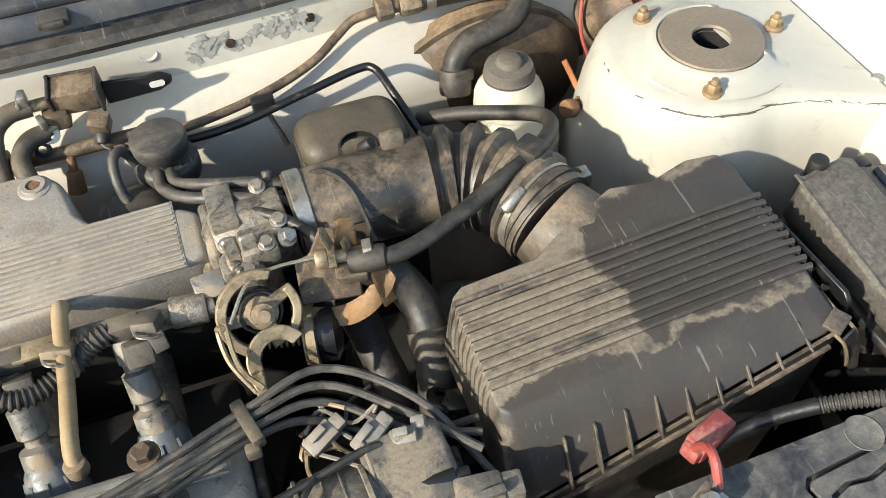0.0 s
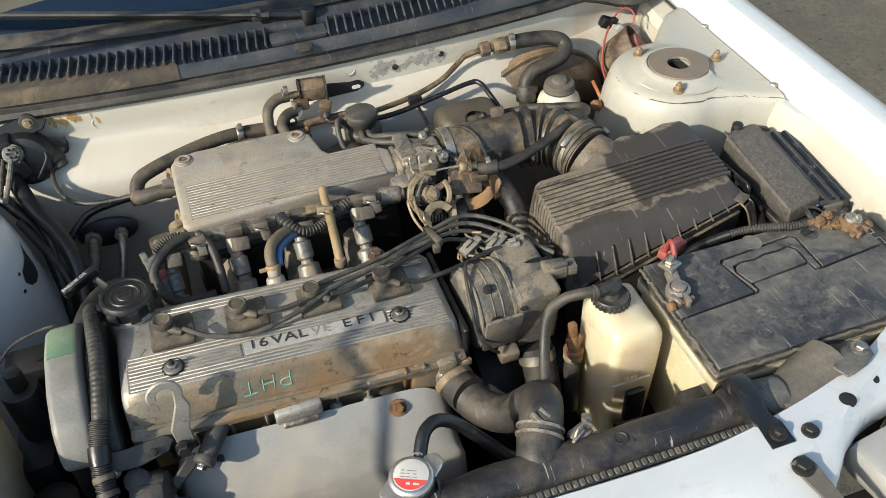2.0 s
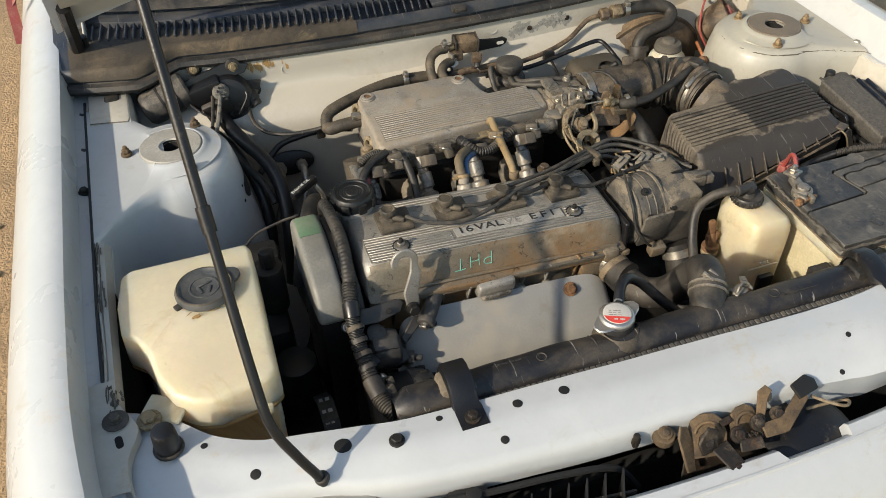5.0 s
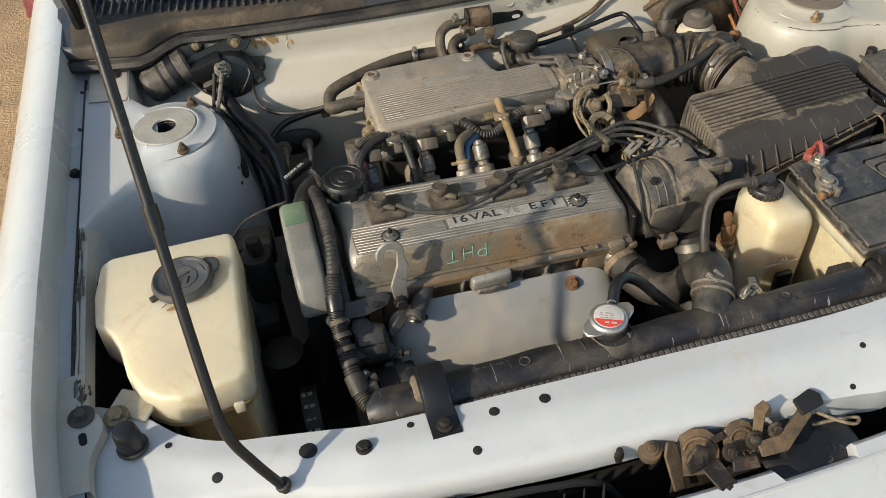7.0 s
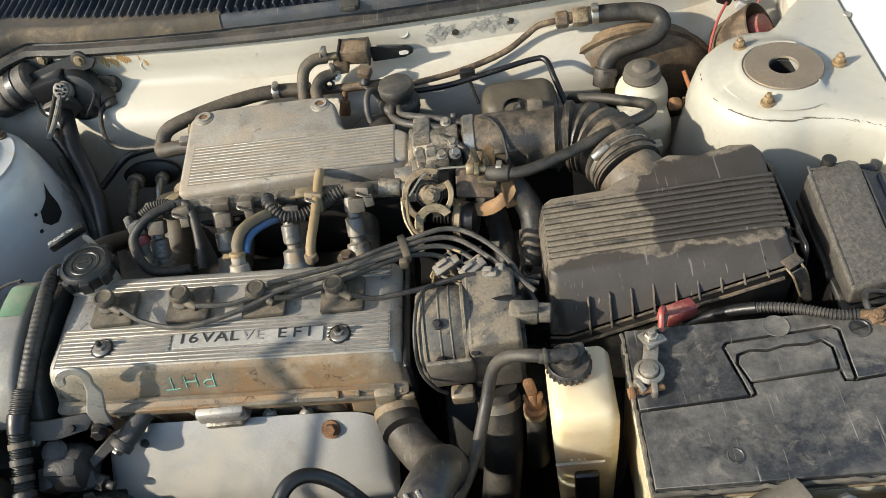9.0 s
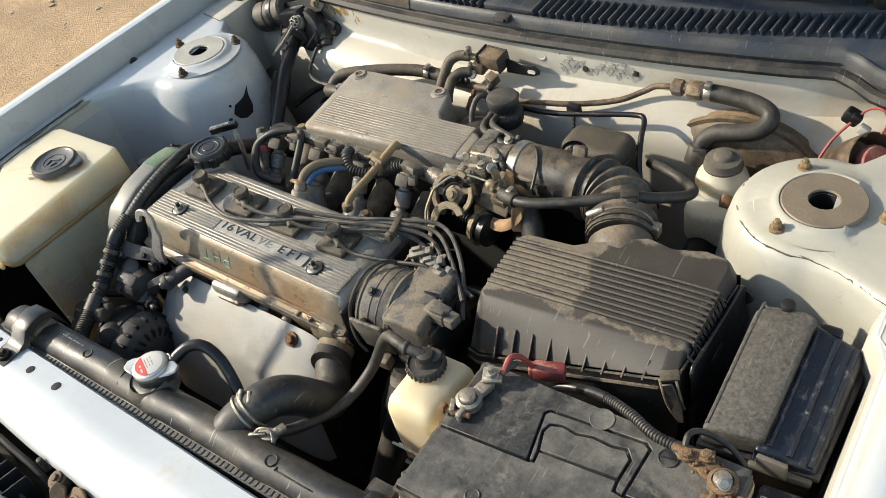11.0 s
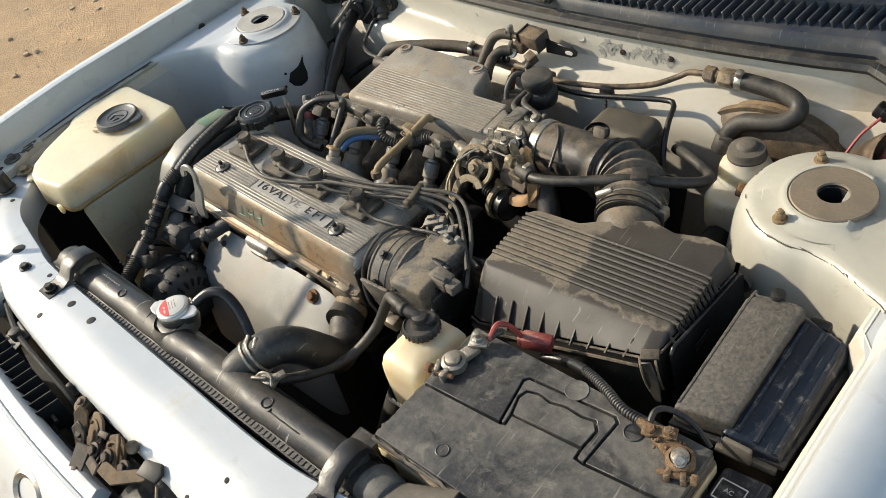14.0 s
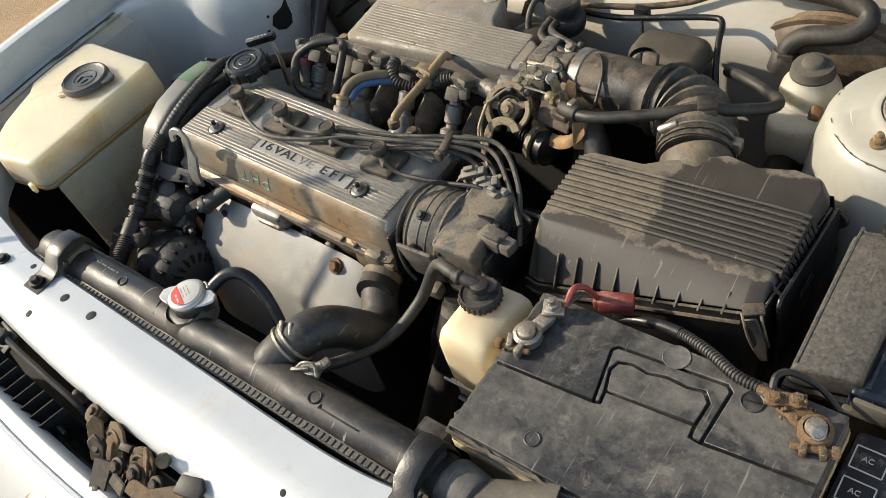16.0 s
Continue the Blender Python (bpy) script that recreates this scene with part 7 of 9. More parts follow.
wo = thing("water_outlet", (0.05, -0.09, 0.79), "alloy water outlet with a clamped hose", "water outlet")
part("neck", join(cyl((0.040, -0.050, 0.818), (0.050, -0.098, 0.800), 0.024, 0.021), box((0.042, -0.062, 0.815), (0.06, 0.022, 0.05), 0.006)), ALLOY, wo)
part("clamp", join(lathe([(0.0245, 0), (0.0255, 0.001), (0.0255, 0.010), (0.0245, 0.011)], (0.050, -0.098, 0.800), (0.06, -0.14, 0.79), 24, False), box((0.066, -0.098, 0.822), (0.020, 0.006, 0.010), 0.002), box((0.060, -0.090, 0.826), (0.006, 0.016, 0.012), 0.001)), DIRTY_BRACKET, wo)
uh = thing("radiator_hose", (0.08, -0.2, 0.85), "thick black radiator hose with a spring clamp", "hose")
part("hose", tube([(0.050, -0.098, 0.800), (0.059, -0.122, 0.790), (0.078, -0.148, 0.782), (0.098, -0.173, 0.798), (0.110, -0.196, 0.838), (0.111, -0.220, 0.876), (0.104, -0.240, 0.893), (0.094, -0.260, 0.894), (0.084, -0.278, 0.886)], 0.0236, 8, 20), BLACK, uh)
part("elbow", tube([(0.092, -0.264, 0.8925), (0.084, -0.278, 0.887), (0.078, -0.291, 0.880), (0.073, -0.302, 0.868), (0.070, -0.308, 0.85)], 0.0232, 6, 20), RUBBER, uh, "dark outlet elbow of the radiator")
A, B = Vector((0.093, -0.262, 0.8935)), Vector((0.084, -0.278, 0.887))
for k in (0, 0.009):
    q = A + (B - A).normalized() * k
    part("clamp", lathe([(0.0240, 0), (0.0258, 0.0008), (0.0258, 0.0034), (0.0240, 0.004)], q, q + (B - A), 26, False), LEAD, uh, "dirty spring clamp")
part("clamp_ear", join(box((0.086, -0.266, 0.915), (0.004, 0.016, 0.008), 0.001, (20, 0, 30)), box((0.096, -0.262, 0.914), (0.004, 0.014, 0.008), 0.001, (20, 0, 30))), LEAD, uh)
part("mouth", tube([(0.0495, -0.097, 0.800), (0.054, -0.112, 0.798), (0.060, -0.13, 0.80)], 0.0242, 4, 20), RUBBER, uh)

lh = thing("lower_hose", (0.17, -0.12, 0.7), "black lower coolant hose beside the reservoir", "hose")
part("hose", tube([(0.166, -0.086, 0.80), (0.168, -0.10, 0.78), (0.166, -0.125, 0.74), (0.155, -0.16, 0.68), (0.14, -0.20, 0.6)], 0.0225, 8, 16), RUBBER, lh)
part("band", tube([(0.1665, -0.091, 0.793), (0.167, -0.098, 0.783)], 0.0245, 2, 18), STEEL, lh)
sl = thing("shift_cable_end", (0.206, -0.118, 0.78), "rusty fitting with a yellow ring beside the reservoir", "fitting")
part("rod", join(cyl((0.206, -0.118, 0.808), (0.204, -0.116, 0.836), 0.0085, 0.0065), box((0.203, -0.116, 0.846), (0.012, 0.010, 0.026), 0.004, (0, -8, 0)), box((0.211, -0.119, 0.826), (0.006, 0.008, 0.022), 0.002, (0, 12, 0)), box((0.198, -0.119, 0.824), (0.005, 0.008, 0.020), 0.002, (0, -10, 0))), RUST, sl)
part("collar", cyl((0.206, -0.118, 0.803), (0.206, -0.118, 0.812), 0.0130), RUST, sl)
part("ring", cyl((0.206, -0.1185, 0.794), (0.206, -0.118, 0.803), 0.0128), BRASSY, sl, "dusty yellow ring")
part("boot", cyl((0.204, -0.124, 0.70), (0.206, -0.1185, 0.794), 0.013, 0.0105), RUBBER, sl)

# ---- radiator ----
rad = thing("radiator", (0.0, -0.30, 0.45), "black car radiator with a plastic top tank and crimped edge", "radiator")


def tank_z(x):
    return 0.872 - 0.012 * (x + 0.3)


rows = []
TP = [(-0.284, -0.030), (-0.2835, 0.012), (-0.2842, 0.019), (-0.287, 0.0245), (-0.294, 0.0285), (-0.302, 0.0305), (-0.311, 0.0295), (-0.318, 0.0255), (-0.3235, 0.0205), (-0.3262, 0.016), (-0.3265, -0.030)]
for i in range(44):
    x = -0.352 + 0.716 * i / 43
    e = min(1.0, min(x + 0.352, 0.364 - x) / 0.012)
    k = 0.65 + 0.35 * math.sqrt(max(0.0, 1 - (1 - e) ** 2))
    w = 0.0012 * math.sin(31 * x) + 0.0008 * math.sin(77 * x)
    rows.append([(x, -0.305 + (y + 0.305) * k + w, tank_z(x) + dz * (k if dz > 0 else 1)) for y, dz in TP])
part("top_tank", loft(rows), RAD_TANK, rad, "dusty black plastic top tank")
part("header", box((0.006, -0.296, 0.846), (0.70, 0.050, 0.014), 0.002, (0, 0.7, 0)), BLACK_CLEAN, rad)
part("core", box((0.006, -0.30, 0.64), (0.68, 0.034, 0.40), 0.002), CORE, rad)
part("crimp_ledge", box((0.006, -0.3240, 0.8778), (0.712, 0.026, 0.012), 0.001, (0, 0.69, 0)), RAD_TANK, rad, "dusty ledge under the crimps")
tab = None
for i in range(92):
    x = -0.348 + 0.00775 * i
    if tab is None:
        ob = part("crimp", box((0, 0, 0), (0.0064, 0.0082, 0.0030), 0.0009, (0, 0, 0), 1), CRIMP, rad)
        tab = ob.data
    else:
        ob = new("crimp", tab)
        ob.parent = rad
    ob.location = Vector((x, -0.3308, tank_z(x) + 0.0150))
part("crimp_rail", tube([(-0.35, -0.3262, tank_z(-0.35) + 0.0150), (0.36, -0.3262, tank_z(0.36) + 0.0150)], 0.0018, 2, 8), DARK, rad)
part("filler_neck", cyl((-0.055, -0.284, 0.886), (-0.055, -0.284, 0.908), 0.026, 0.022), BLACK, rad)
part("moulding", join(box((0.200, -0.3130, tank_z(0.2) + 0.0300), (0.052, 0.0016, 0.0012), 0.0004, (-12, 0.7, 0)), box((0.1745, -0.3112, tank_z(0.2) + 0.0305), (0.0016, 0.006, 0.0012), 0.0004, (-12, 0.7, 0))), RUBBER, rad)
part("moulding", lathe([(0.006, 0), (0.0068, 0.0012), (0.0075, 0.0012), (0.0078, 0)], (0.163, -0.306, tank_z(0.163) + 0.0302), (0.163, -0.306, 2), 16, False), RUBBER, rad)
part("moulding", lathe([(0.005, 0), (0.0058, 0.0012), (0.0065, 0.0012), (0.0068, 0)], (-0.165, -0.304, tank_z(-0.165) + 0.0302), (-0.165, -0.304, 2), 16, False), RUBBER, rad)
part("moulding_seam", tube([(-0.094, -0.286, tank_z(-0.09) + 0.022), (-0.094, -0.295, tank_z(-0.09) + 0.0288), (-0.093, -0.305, tank_z(-0.09) + 0.0305), (-0.092, -0.318, tank_z(-0.09) + 0.0255)], 0.0012, 4, 6), RAD_TANK, rad)
part("filler_base", lathe([(0.033, -0.010), (0.030, 0.000), (0.026, 0.004), (0.0235, 0.009)], (-0.055, -0.294, 0.892), (-0.055, -0.285, 1.9), 28, False), HOSE_TAN, rad, "dusty swelling under the filler neck")
part("moulded_print", bars(1, 0.052, 0.01, 0.0032, pose(-0.232, -0.2985, tank_z(-0.2) + 0.0301, 10, 0.7, 0), random.Random(9), 9), RUBBER, rad)
part("drain_cock", join(box((0.129, -0.281, 0.886), (0.022, 0.018, 0.012), 0.003, (0, 0, 20)), box((0.141, -0.272, 0.893), (0.010, 0.018, 0.006), 0.002, (0, 0, -20)), box((0.124, -0.288, 0.893), (0.020, 0.004, 0.008), 0.001, (0, 0, 30)), tube([(0.118, -0.290, 0.893), (0.126, -0.283, 0.901), (0.138, -0.279, 0.900), (0.145, -0.286, 0.892)], 0.0018, 6, 6)), LEAD, rad, "tangled steel clamp")
part("lug", join(box((0.276, -0.269, 0.866), (0.030, 0.022, 0.004), 0.001), box((0.276, -0.279, 0.859), (0.030, 0.004, 0.018), 0.001), box((0.262, -0.269, 0.859), (0.004, 0.022, 0.018), 0.001), box((0.290, -0.269, 0.859), (0.004, 0.022, 0.018), 0.001), box((0.276, -0.259, 0.859), (0.030, 0.004, 0.018), 0.001)), BLACK, rad)

cap = part("radiator_cap", lathe([(0.0200, -0.003), (0.0222, 0), (0.0230, 0.003), (0.0226, 0.007), (0.0208, 0.0090), (0.0190, 0.0095)], (-0.055, -0.284, 0.907), (-0.055, -0.284, 1.9), 32), CHROME, rad, "bright radiator cap with a red and white label")
for a in (20, 200):
    part("ear", slab([(-0.004, -0.015), (0.009, -0.010), (0.0155, -0.005), (0.0160, 0.005), (0.009, 0.010), (-0.004, 0.015)], pose(-0.055, -0.284, 0.909, 0, 0, a) @ pose(0.021, 0, 0), 0.0035), CHROME, cap)
part("label", cyl((-0.055, -0.284, 0.9163), (-0.055, -0.284, 0.9173), 0.0176, bev=0.0003, seg=32), LABEL_WHITE, cap, "white label")
o = [(0.0172 * math.cos(radians(a)), 0.0172 * math.sin(radians(a))) for a in range(200, 341, 10)]
part("label_red", slab(o, pose(-0.055, -0.284, 0.9173, 0, 0, -25), 0.0005, 0), LABEL_RED, cap, "red label half")
part("label_print", bars(3, 0.018, 0.0036, 0.0010, pose(-0.063, -0.276, 0.9174, 0, 0, -25), random.Random(8)), INK_GREY, cap)
part("label_print", bars(1, 0.014, 0.0045, 0.0022, pose(-0.063, -0.292, 0.9179, 0, 0, -25), random.Random(8), 2), LABEL_WHITE, cap)

oh = thing("overflow_hose", (0.0, -0.25, 0.85), "thin black overflow hose looping from the filler neck", "hose")
part("hose", tube([(-0.043, -0.272, 0.902), (-0.036, -0.255, 0.912), (-0.026, -0.241, 0.918), (-0.010, -0.232, 0.915), (0.010, -0.232, 0.900), (0.030, -0.240, 0.878), (0.050, -0.252, 0.858), (0.07, -0.262, 0.84)], 0.0072, 8, 12), BLACK_CLEAN, oh)
part("wire_clip", tube([(-0.050, -0.266, 0.905), (-0.046, -0.262, 0.916), (-0.038, -0.264, 0.914), (-0.040, -0.270, 0.902)], 0.0013, 5, 6), STEEL, oh)

for x, bx in ((-0.275, -0.275), (0.305, 0.312)):
    br = thing("radiator_bracket", (bx, -0.33, 0.88), "black steel strap with folded edges holding the radiator tank", "bracket", "radiator brackets")
    prof = [(-0.372, 0.9), (-0.345, 0.901), (-0.335, 0.906), (-0.325, 0.916), (-0.312, 0.920), (-0.298, 0.921), (-0.286, 0.916), (-0.279, 0.900), (-0.276, 0.88)]
    dz, bw = tank_z(x) - 0.869, 0.0165 if x < 0 else 0.0135
    rows = [[(x + (bx - x) * (y < -0.34) + s * w, y, z - lip * (y > -0.345) + (dz if y > -0.33 else 0)) for y, z in prof] for s, w, lip in ((-1, bw, 0.010), (-1, bw - 0.0015, 0.001), (-1, bw - 0.004, 0), (1, bw - 0.004, 0), (1, bw - 0.0015, 0.001), (1, bw, 0.010))]
    part("strap", loft(rows, 0.0022), BLACK_CLEAN, br)
    part("pad", box((x - 0.004, -0.302, tank_z(x) + 0.016), (2 * bw + 0.005, 0.036, 0.040), 0.008), DUSTY_RUBBER if x < 0 else RUBBER, br, "worn rubber pad")
    part("bolt", bolt((bx, -0.360, 0.903), (0, 0, 1), 0.0062, 0.006, 1.5), LATCH if x < 0 else DARK, br)
ph = thing("tank_end", (0.37, -0.30, 0.87), "short black pipe end beside the radiator", "pipe")
part("pipe", cyl((0.325, -0.303, 0.872), (0.362, -0.307, 0.874), 0.0265, 0.0255, 0.006), BATTERY_TOP, ph)
fl = thing("air_snorkel", (0.39, -0.30, 0.87), "dusty open end of a black rubber air snorkel", "air snorkel")
rows = []
for f in (0.0, 0.2, 0.4, 0.6, 0.8, 0.93, 1.0):
    c = Vector((0.345, -0.318, 0.868)).lerp(Vector((0.432, -0.287, 0.878)), f)
    r = 0.026 + 0.004 * f + (0.002 if f > 0.9 else 0)
    rows.append([c + Vector((-0.33 * math.cos(a), math.cos(a), 0)) * r * 1.05 + Vector((0, 0, math.sin(a))) * r * 0.9 for a in [2 * math.pi * k / 22 for k in range(22)]])
part("duct", loft(rows, 0.0025, True), FLAP, fl)
part("inside", lathe([(0.0225, 0), (0.0240, 0.05)], (0.352, -0.3155, 0.8688), (0.43, -0.2875, 0.8778), 20, False), BAY_BLACK, fl)
sb = thing("battery_stay", (0.455, -0.30, 0.895), "dark steel stay bolted beside the battery", "stay")
part("plate", slab([(-0.045, -0.012), (-0.015, -0.016), (0.006, -0.014), (0.015, 0.0), (0.006, 0.014), (-0.015, 0.014), (-0.045, 0.006)], pose(0.461, -0.297, 0.9005, 0, 0, 22), 0.003), BATTERY_TOP, sb)
part("bolt", bolt((0.461, -0.297, 0.9035), (0, 0, 1), 0.0070, 0.006, 1.5), NUT, sb)
lv = thing("lever_arm", (0.33, -0.41, 0.89), "dusty black steel stay bolted to the front panel", "stay")
part("arm", slab([(-0.010, 0.012), (0.010, 0.012), (0.014, 0.0), (0.012, -0.065), (-0.002, -0.068), (-0.010, -0.01)], pose(0.314, -0.402, 0.8985, 12, 0, 12), 0.003), FLAP, lv)
part("bolt", bolt((0.313, -0.400, 0.901), (0, 0, 1), 0.008, 0.006, 1.4), DARK, lv)

# ---- coolant reservoir ----
ct = thing("coolant_reservoir", (0.248, -0.145, 0.68), "cream plastic coolant reservoir, stained towards the foot", "coolant tank")
rows = []
for z, s, b in ((0.66, 0.86, 0.0), (0.70, 0.90, 0.0), (0.76, 0.95, 0.0), (0.82, 0.99, 0), (0.842, 1.0, 0), (0.868, 1.0, 0), (0.876, 0.985, 0), (0.886, 0.90, 0), (0.8905, 0.80, 0), (0.893, 0.3, 0)):
    rows.append([(0.2485 + (x - 0.2485) * s, -0.142 + (y + 0.142) * s, z) for x, y in rounded(0.221, -0.187, 0.288, -0.094, 0.011, 4)])
bm = loft(rows, 0, True)
bm.verts.ensure_lookup_table()
vs = list(bm.verts)
bm.faces.new(vs[:len(rows[0])])
bm.faces.new(vs[-len(rows[0]):])
part("tank", bm, TANK_OLD, ct, smooth=60)
letters("FULL", 0.0085, pose(0.235, -0.1945, 0.822, 90, 0, 0), TANK, ct, "moulded_mark", 0.0006)
part("moulded_line", box((0.246, -0.1925, 0.817), (0.05, 0.003, 0.0015), 0.0005), TANK, ct)
part("strap", join(box((0.252, -0.197, 0.765), (0.026, 0.010, 0.075), 0.004), box((0.246, -0.200, 0.735), (0.038, 0.008, 0.03), 0.004)), BLACK_CLEAN, ct, "black mounting strap")
part("neck", cyl((0.244, -0.126, 0.888), (0.244, -0.126, 0.897), 0.018), TANK_OLD, ct)
cc = part("cap", lathe([(0.0205, 0), (0.0222, 0.002), (0.0226, 0.006), (0.0222, 0.0105), (0.0205, 0.0125), (0.0195, 0.0110), (0.012, 0.0112), (0.0110, 0.0150), (0.0100, 0.0175), (0.004, 0.018)], (0.244, -0.126, 0.893), (0.242, -0.127, 1.89), 40), BLACK, ct, "dusty black cap")
for k in range(24):
    a = 2 * math.pi * k / 24
    part("knurl", box((0.244 + 0.0224 * math.cos(a), -0.126 + 0.0224 * math.sin(a), 0.8985), (0.0022, 0.0030, 0.0080), 0.0006, (0, 0, math.degrees(a)), 1), BLACK, cc)
part("spout", join(cyl((0.246, -0.125, 0.914), (0.214, -0.128, 0.919), 0.0068), cyl((0.224, -0.127, 0.9175), (0.219, -0.1275, 0.918), 0.0088), lathe([(0.009, 0), (0.0105, 0.004), (0.0095, 0.012), (0.004, 0.014)], (0.245, -0.125, 0.906), (0.245, -0.125, 1.9), 16)), BLACK, ct)
part("ear", slab([(-0.010, -0.009), (0.004, -0.011), (0.014, -0.006), (0.018, 0.003), (0.010, 0.011), (-0.008, 0.010)], pose(0.251, -0.119, 0.9055, 14, -8, 35) @ Matrix.Diagonal((0.72, 0.72, 0.8, 1)), 0.010, 0.003, 2), BLACK, ct)
part("hose", tube([(0.222, -0.127, 0.918), (0.206, -0.125, 0.919), (0.186, -0.118, 0.910), (0.168, -0.115, 0.886), (0.155, -0.137, 0.850), (0.140, -0.180, 0.828), (0.122, -0.228, 0.835), (0.105, -0.262, 0.848)], 0.0068, 8, 12), BLACK, ct, "dusty grey-black hose from the cap")

# ---- battery ----
bt = thing("battery", (0.452, -0.179, 0.70), "large car battery with a dusty black lid and cream case", "battery")
part("case", box((0.452, -0.179, 0.785), (0.292, 0.168, 0.175), 0.006), BATTERY_CASE, bt, "cream plastic case")
part("lid", prism(rounded(0.303, -0.267, 0.602, -0.092, 0.005), 0.879, 0.8935, 0.002), BATTERY_TOP, bt, "black lid under the top plates")
SEAM = [(0.408, -0.181), (0.396, -0.124), (0.400, -0.119), (0.503, -0.111), (0.509, -0.116), (0.507, -0.173)]
GRIP = [(0.412, -0.166), (0.405, -0.144), (0.408, -0.134), (0.420, -0.130), (0.437, -0.132), (0.454, -0.128), (0.474, -0.129), (0.489, -0.126), (0.497, -0.135), (0.496, -0.160)]


def lid_plate(outline, gap=0.0016):
    """A flat piece of the battery's top with a dark joint left round it."""
    area = sum(a[0] * b[1] - b[0] * a[1] for a, b in zip(outline, outline[1:] + outline[:1]))
    pts = [Vector(q) for q in (outline if area > 0 else outline[::-1])]
    ring = []
    for k, q in enumerate(pts):
        d0, d1 = (q - pts[k - 1]).normalized(), (pts[(k + 1) % len(pts)] - q).normalized()
        n0, n1 = Vector((-d0.y, d0.x)), Vector((-d1.y, d1.x))
        ring.append(q + (n0 + n1) * (gap / (1 + n0.dot(n1))))
    bm = bmesh.new()
    f = bm.faces.new([bm.verts.new((q.x, q.y, 0.8925)) for q in ring])
    out = bmesh.ops.extrude_face_region(bm, geom=[f])["geom"]
    bmesh.ops.translate(bm, verts=[v for v in out if isinstance(v, bmesh.types.BMVert)], vec=(0, 0, 0.0077))
    bmesh.ops.recalc_face_normals(bm, faces=bm.faces)
    return bevelled(bm, 0.0006, 1, 50)


part("top_plate", lid_plate([(0.303, -0.267), (0.602, -0.267), (0.602, -0.164), SEAM[5], (0.497, -0.172), GRIP[-1], GRIP[0], (0.414, -0.179), SEAM[0], (0.303, -0.187)]), BATTERY_TOP, bt, "dusty black lid plate")
part("top_plate", lid_plate([(0.303, -0.187)] + SEAM + [(0.602, -0.164), (0.602, -0.092), (0.303, -0.092)]), BATTERY_TOP, bt, "dusty black lid plate")
part("grip_rim", lid_plate(SEAM + [(0.497, -0.172)] + GRIP[::-1] + [(0.414, -0.179)]), BATTERY_TOP, bt)
part("grip", lid_plate(GRIP), BATTERY_TOP, bt)
r7 = random.Random(21)
for ax, ay, bx, by in ((0.302, -0.094, 0.302, -0.268), (0.302, -0.2685, 0.603, -0.2685)):
    pts = [Vector((ax, ay, 0)).lerp(Vector((bx, by, 0)), k / 40) + Vector((r7.uniform(-0.0012, 0.0012), r7.uniform(-0.0012, 0.0012), 0.8940 + r7.uniform(-0.0012, 0.0018))) for k in range(41)]
    part("dust_crust", tube(pts, lambda f: 0.0021, 2, 6, smooth=False), FLAP, bt, "ragged crust of dust along the lid's edge")
part("ledge", prism(rounded(0.301, -0.269, 0.604, -0.090, 0.005), 0.862, 0.8785, 0.003), TANK_OLD, bt, "stained cream rim under the lid")
part("dirt_line", prism(rounded(0.3015, -0.2685, 0.6035, -0.0905, 0.005), 0.8783, 0.8805, 0.0005, 1), DIRTY_BRACKET, bt, "brown line of dirt under the lid")
part("dimple", lathe([(0.0130, 0.0002), (0.0125, 0.0006), (0.0118, 0.0002), (0.006, -0.0001), (0.0005, -0.0002)], (0.452, -0.105, 0.9005), (0.452, -0.105, 2), 28, False), BATTERY_TOP, bt)
part("vent_plug", lathe([(0.0105, 0.0), (0.0105, 0.0010), (0.0095, 0.0014), (0.0085, 0.0004), (0.0005, 0.0006)], (0.528, -0.117, 0.9003), (0.528, -0.117, 2), 24, False), BATTERY_TOP, bt)
part("plug_slot", box((0.528, -0.117, 0.9010), (0.016, 0.0022, 0.0008), 0.0003, (0, 0, 12)), BAY_BLACK, bt)
part("vent_plug", lathe([(0.008, 0.0), (0.008, 0.0008), (0.007, 0.0012), (0.006, 0.0003), (0.0005, 0.0005)], (0.38, -0.24, 0.9003), (0.38, -0.24, 2), 24, False), BATTERY_TOP, bt)

ng = thing("negative_clamp", (0.32, -0.135, 0.90), "dirty grey battery clamp with bolts", "battery clamp")
part("clamp", join(lathe([(0.0105, 0), (0.0145, 0.001), (0.0145, 0.010), (0.0105, 0.012)], (0.319, -0.150, 0.9005), (0.319, -0.150, 2), 24, False), box((0.324, -0.130, 0.906), (0.015, 0.024, 0.009), 0.002, (0, 0, -14))), LEAD, ng)
part("ear", box((0.308, -0.164, 0.906), (0.006, 0.016, 0.011), 0.0015, (0, 0, 25)), LEAD, ng)
part("ear", box((0.321, -0.167, 0.906), (0.006, 0.016, 0.011), 0.0015, (0, 0, -5)), LEAD, ng)
part("post", cyl((0.319, -0.150, 0.903), (0.319, -0.150, 0.9165), 0.0098, 0.0092), LEAD, ng)
part("pinch_bolt", join(cyl((0.300, -0.170, 0.906), (0.331, -0.166, 0.906), 0.0032), cyl((0.296, -0.1705, 0.906), (0.302, -0.1698, 0.906), 0.0065, bev=0.001, seg=6)), RUST, ng)
part("lug", box((0.328, -0.114, 0.913), (0.022, 0.020, 0.004), 0.001, (0, 0, 25)), STEEL, ng)
part("bolt", bolt((0.327, -0.115, 0.914), (0, 0, 1), 0.0068, 0.006, 1.35, 0.007), STEEL, ng)
part("washer", cyl((0.327, -0.115, 0.9095), (0.327, -0.115, 0.9115), 0.0092), BRASSY, ng)
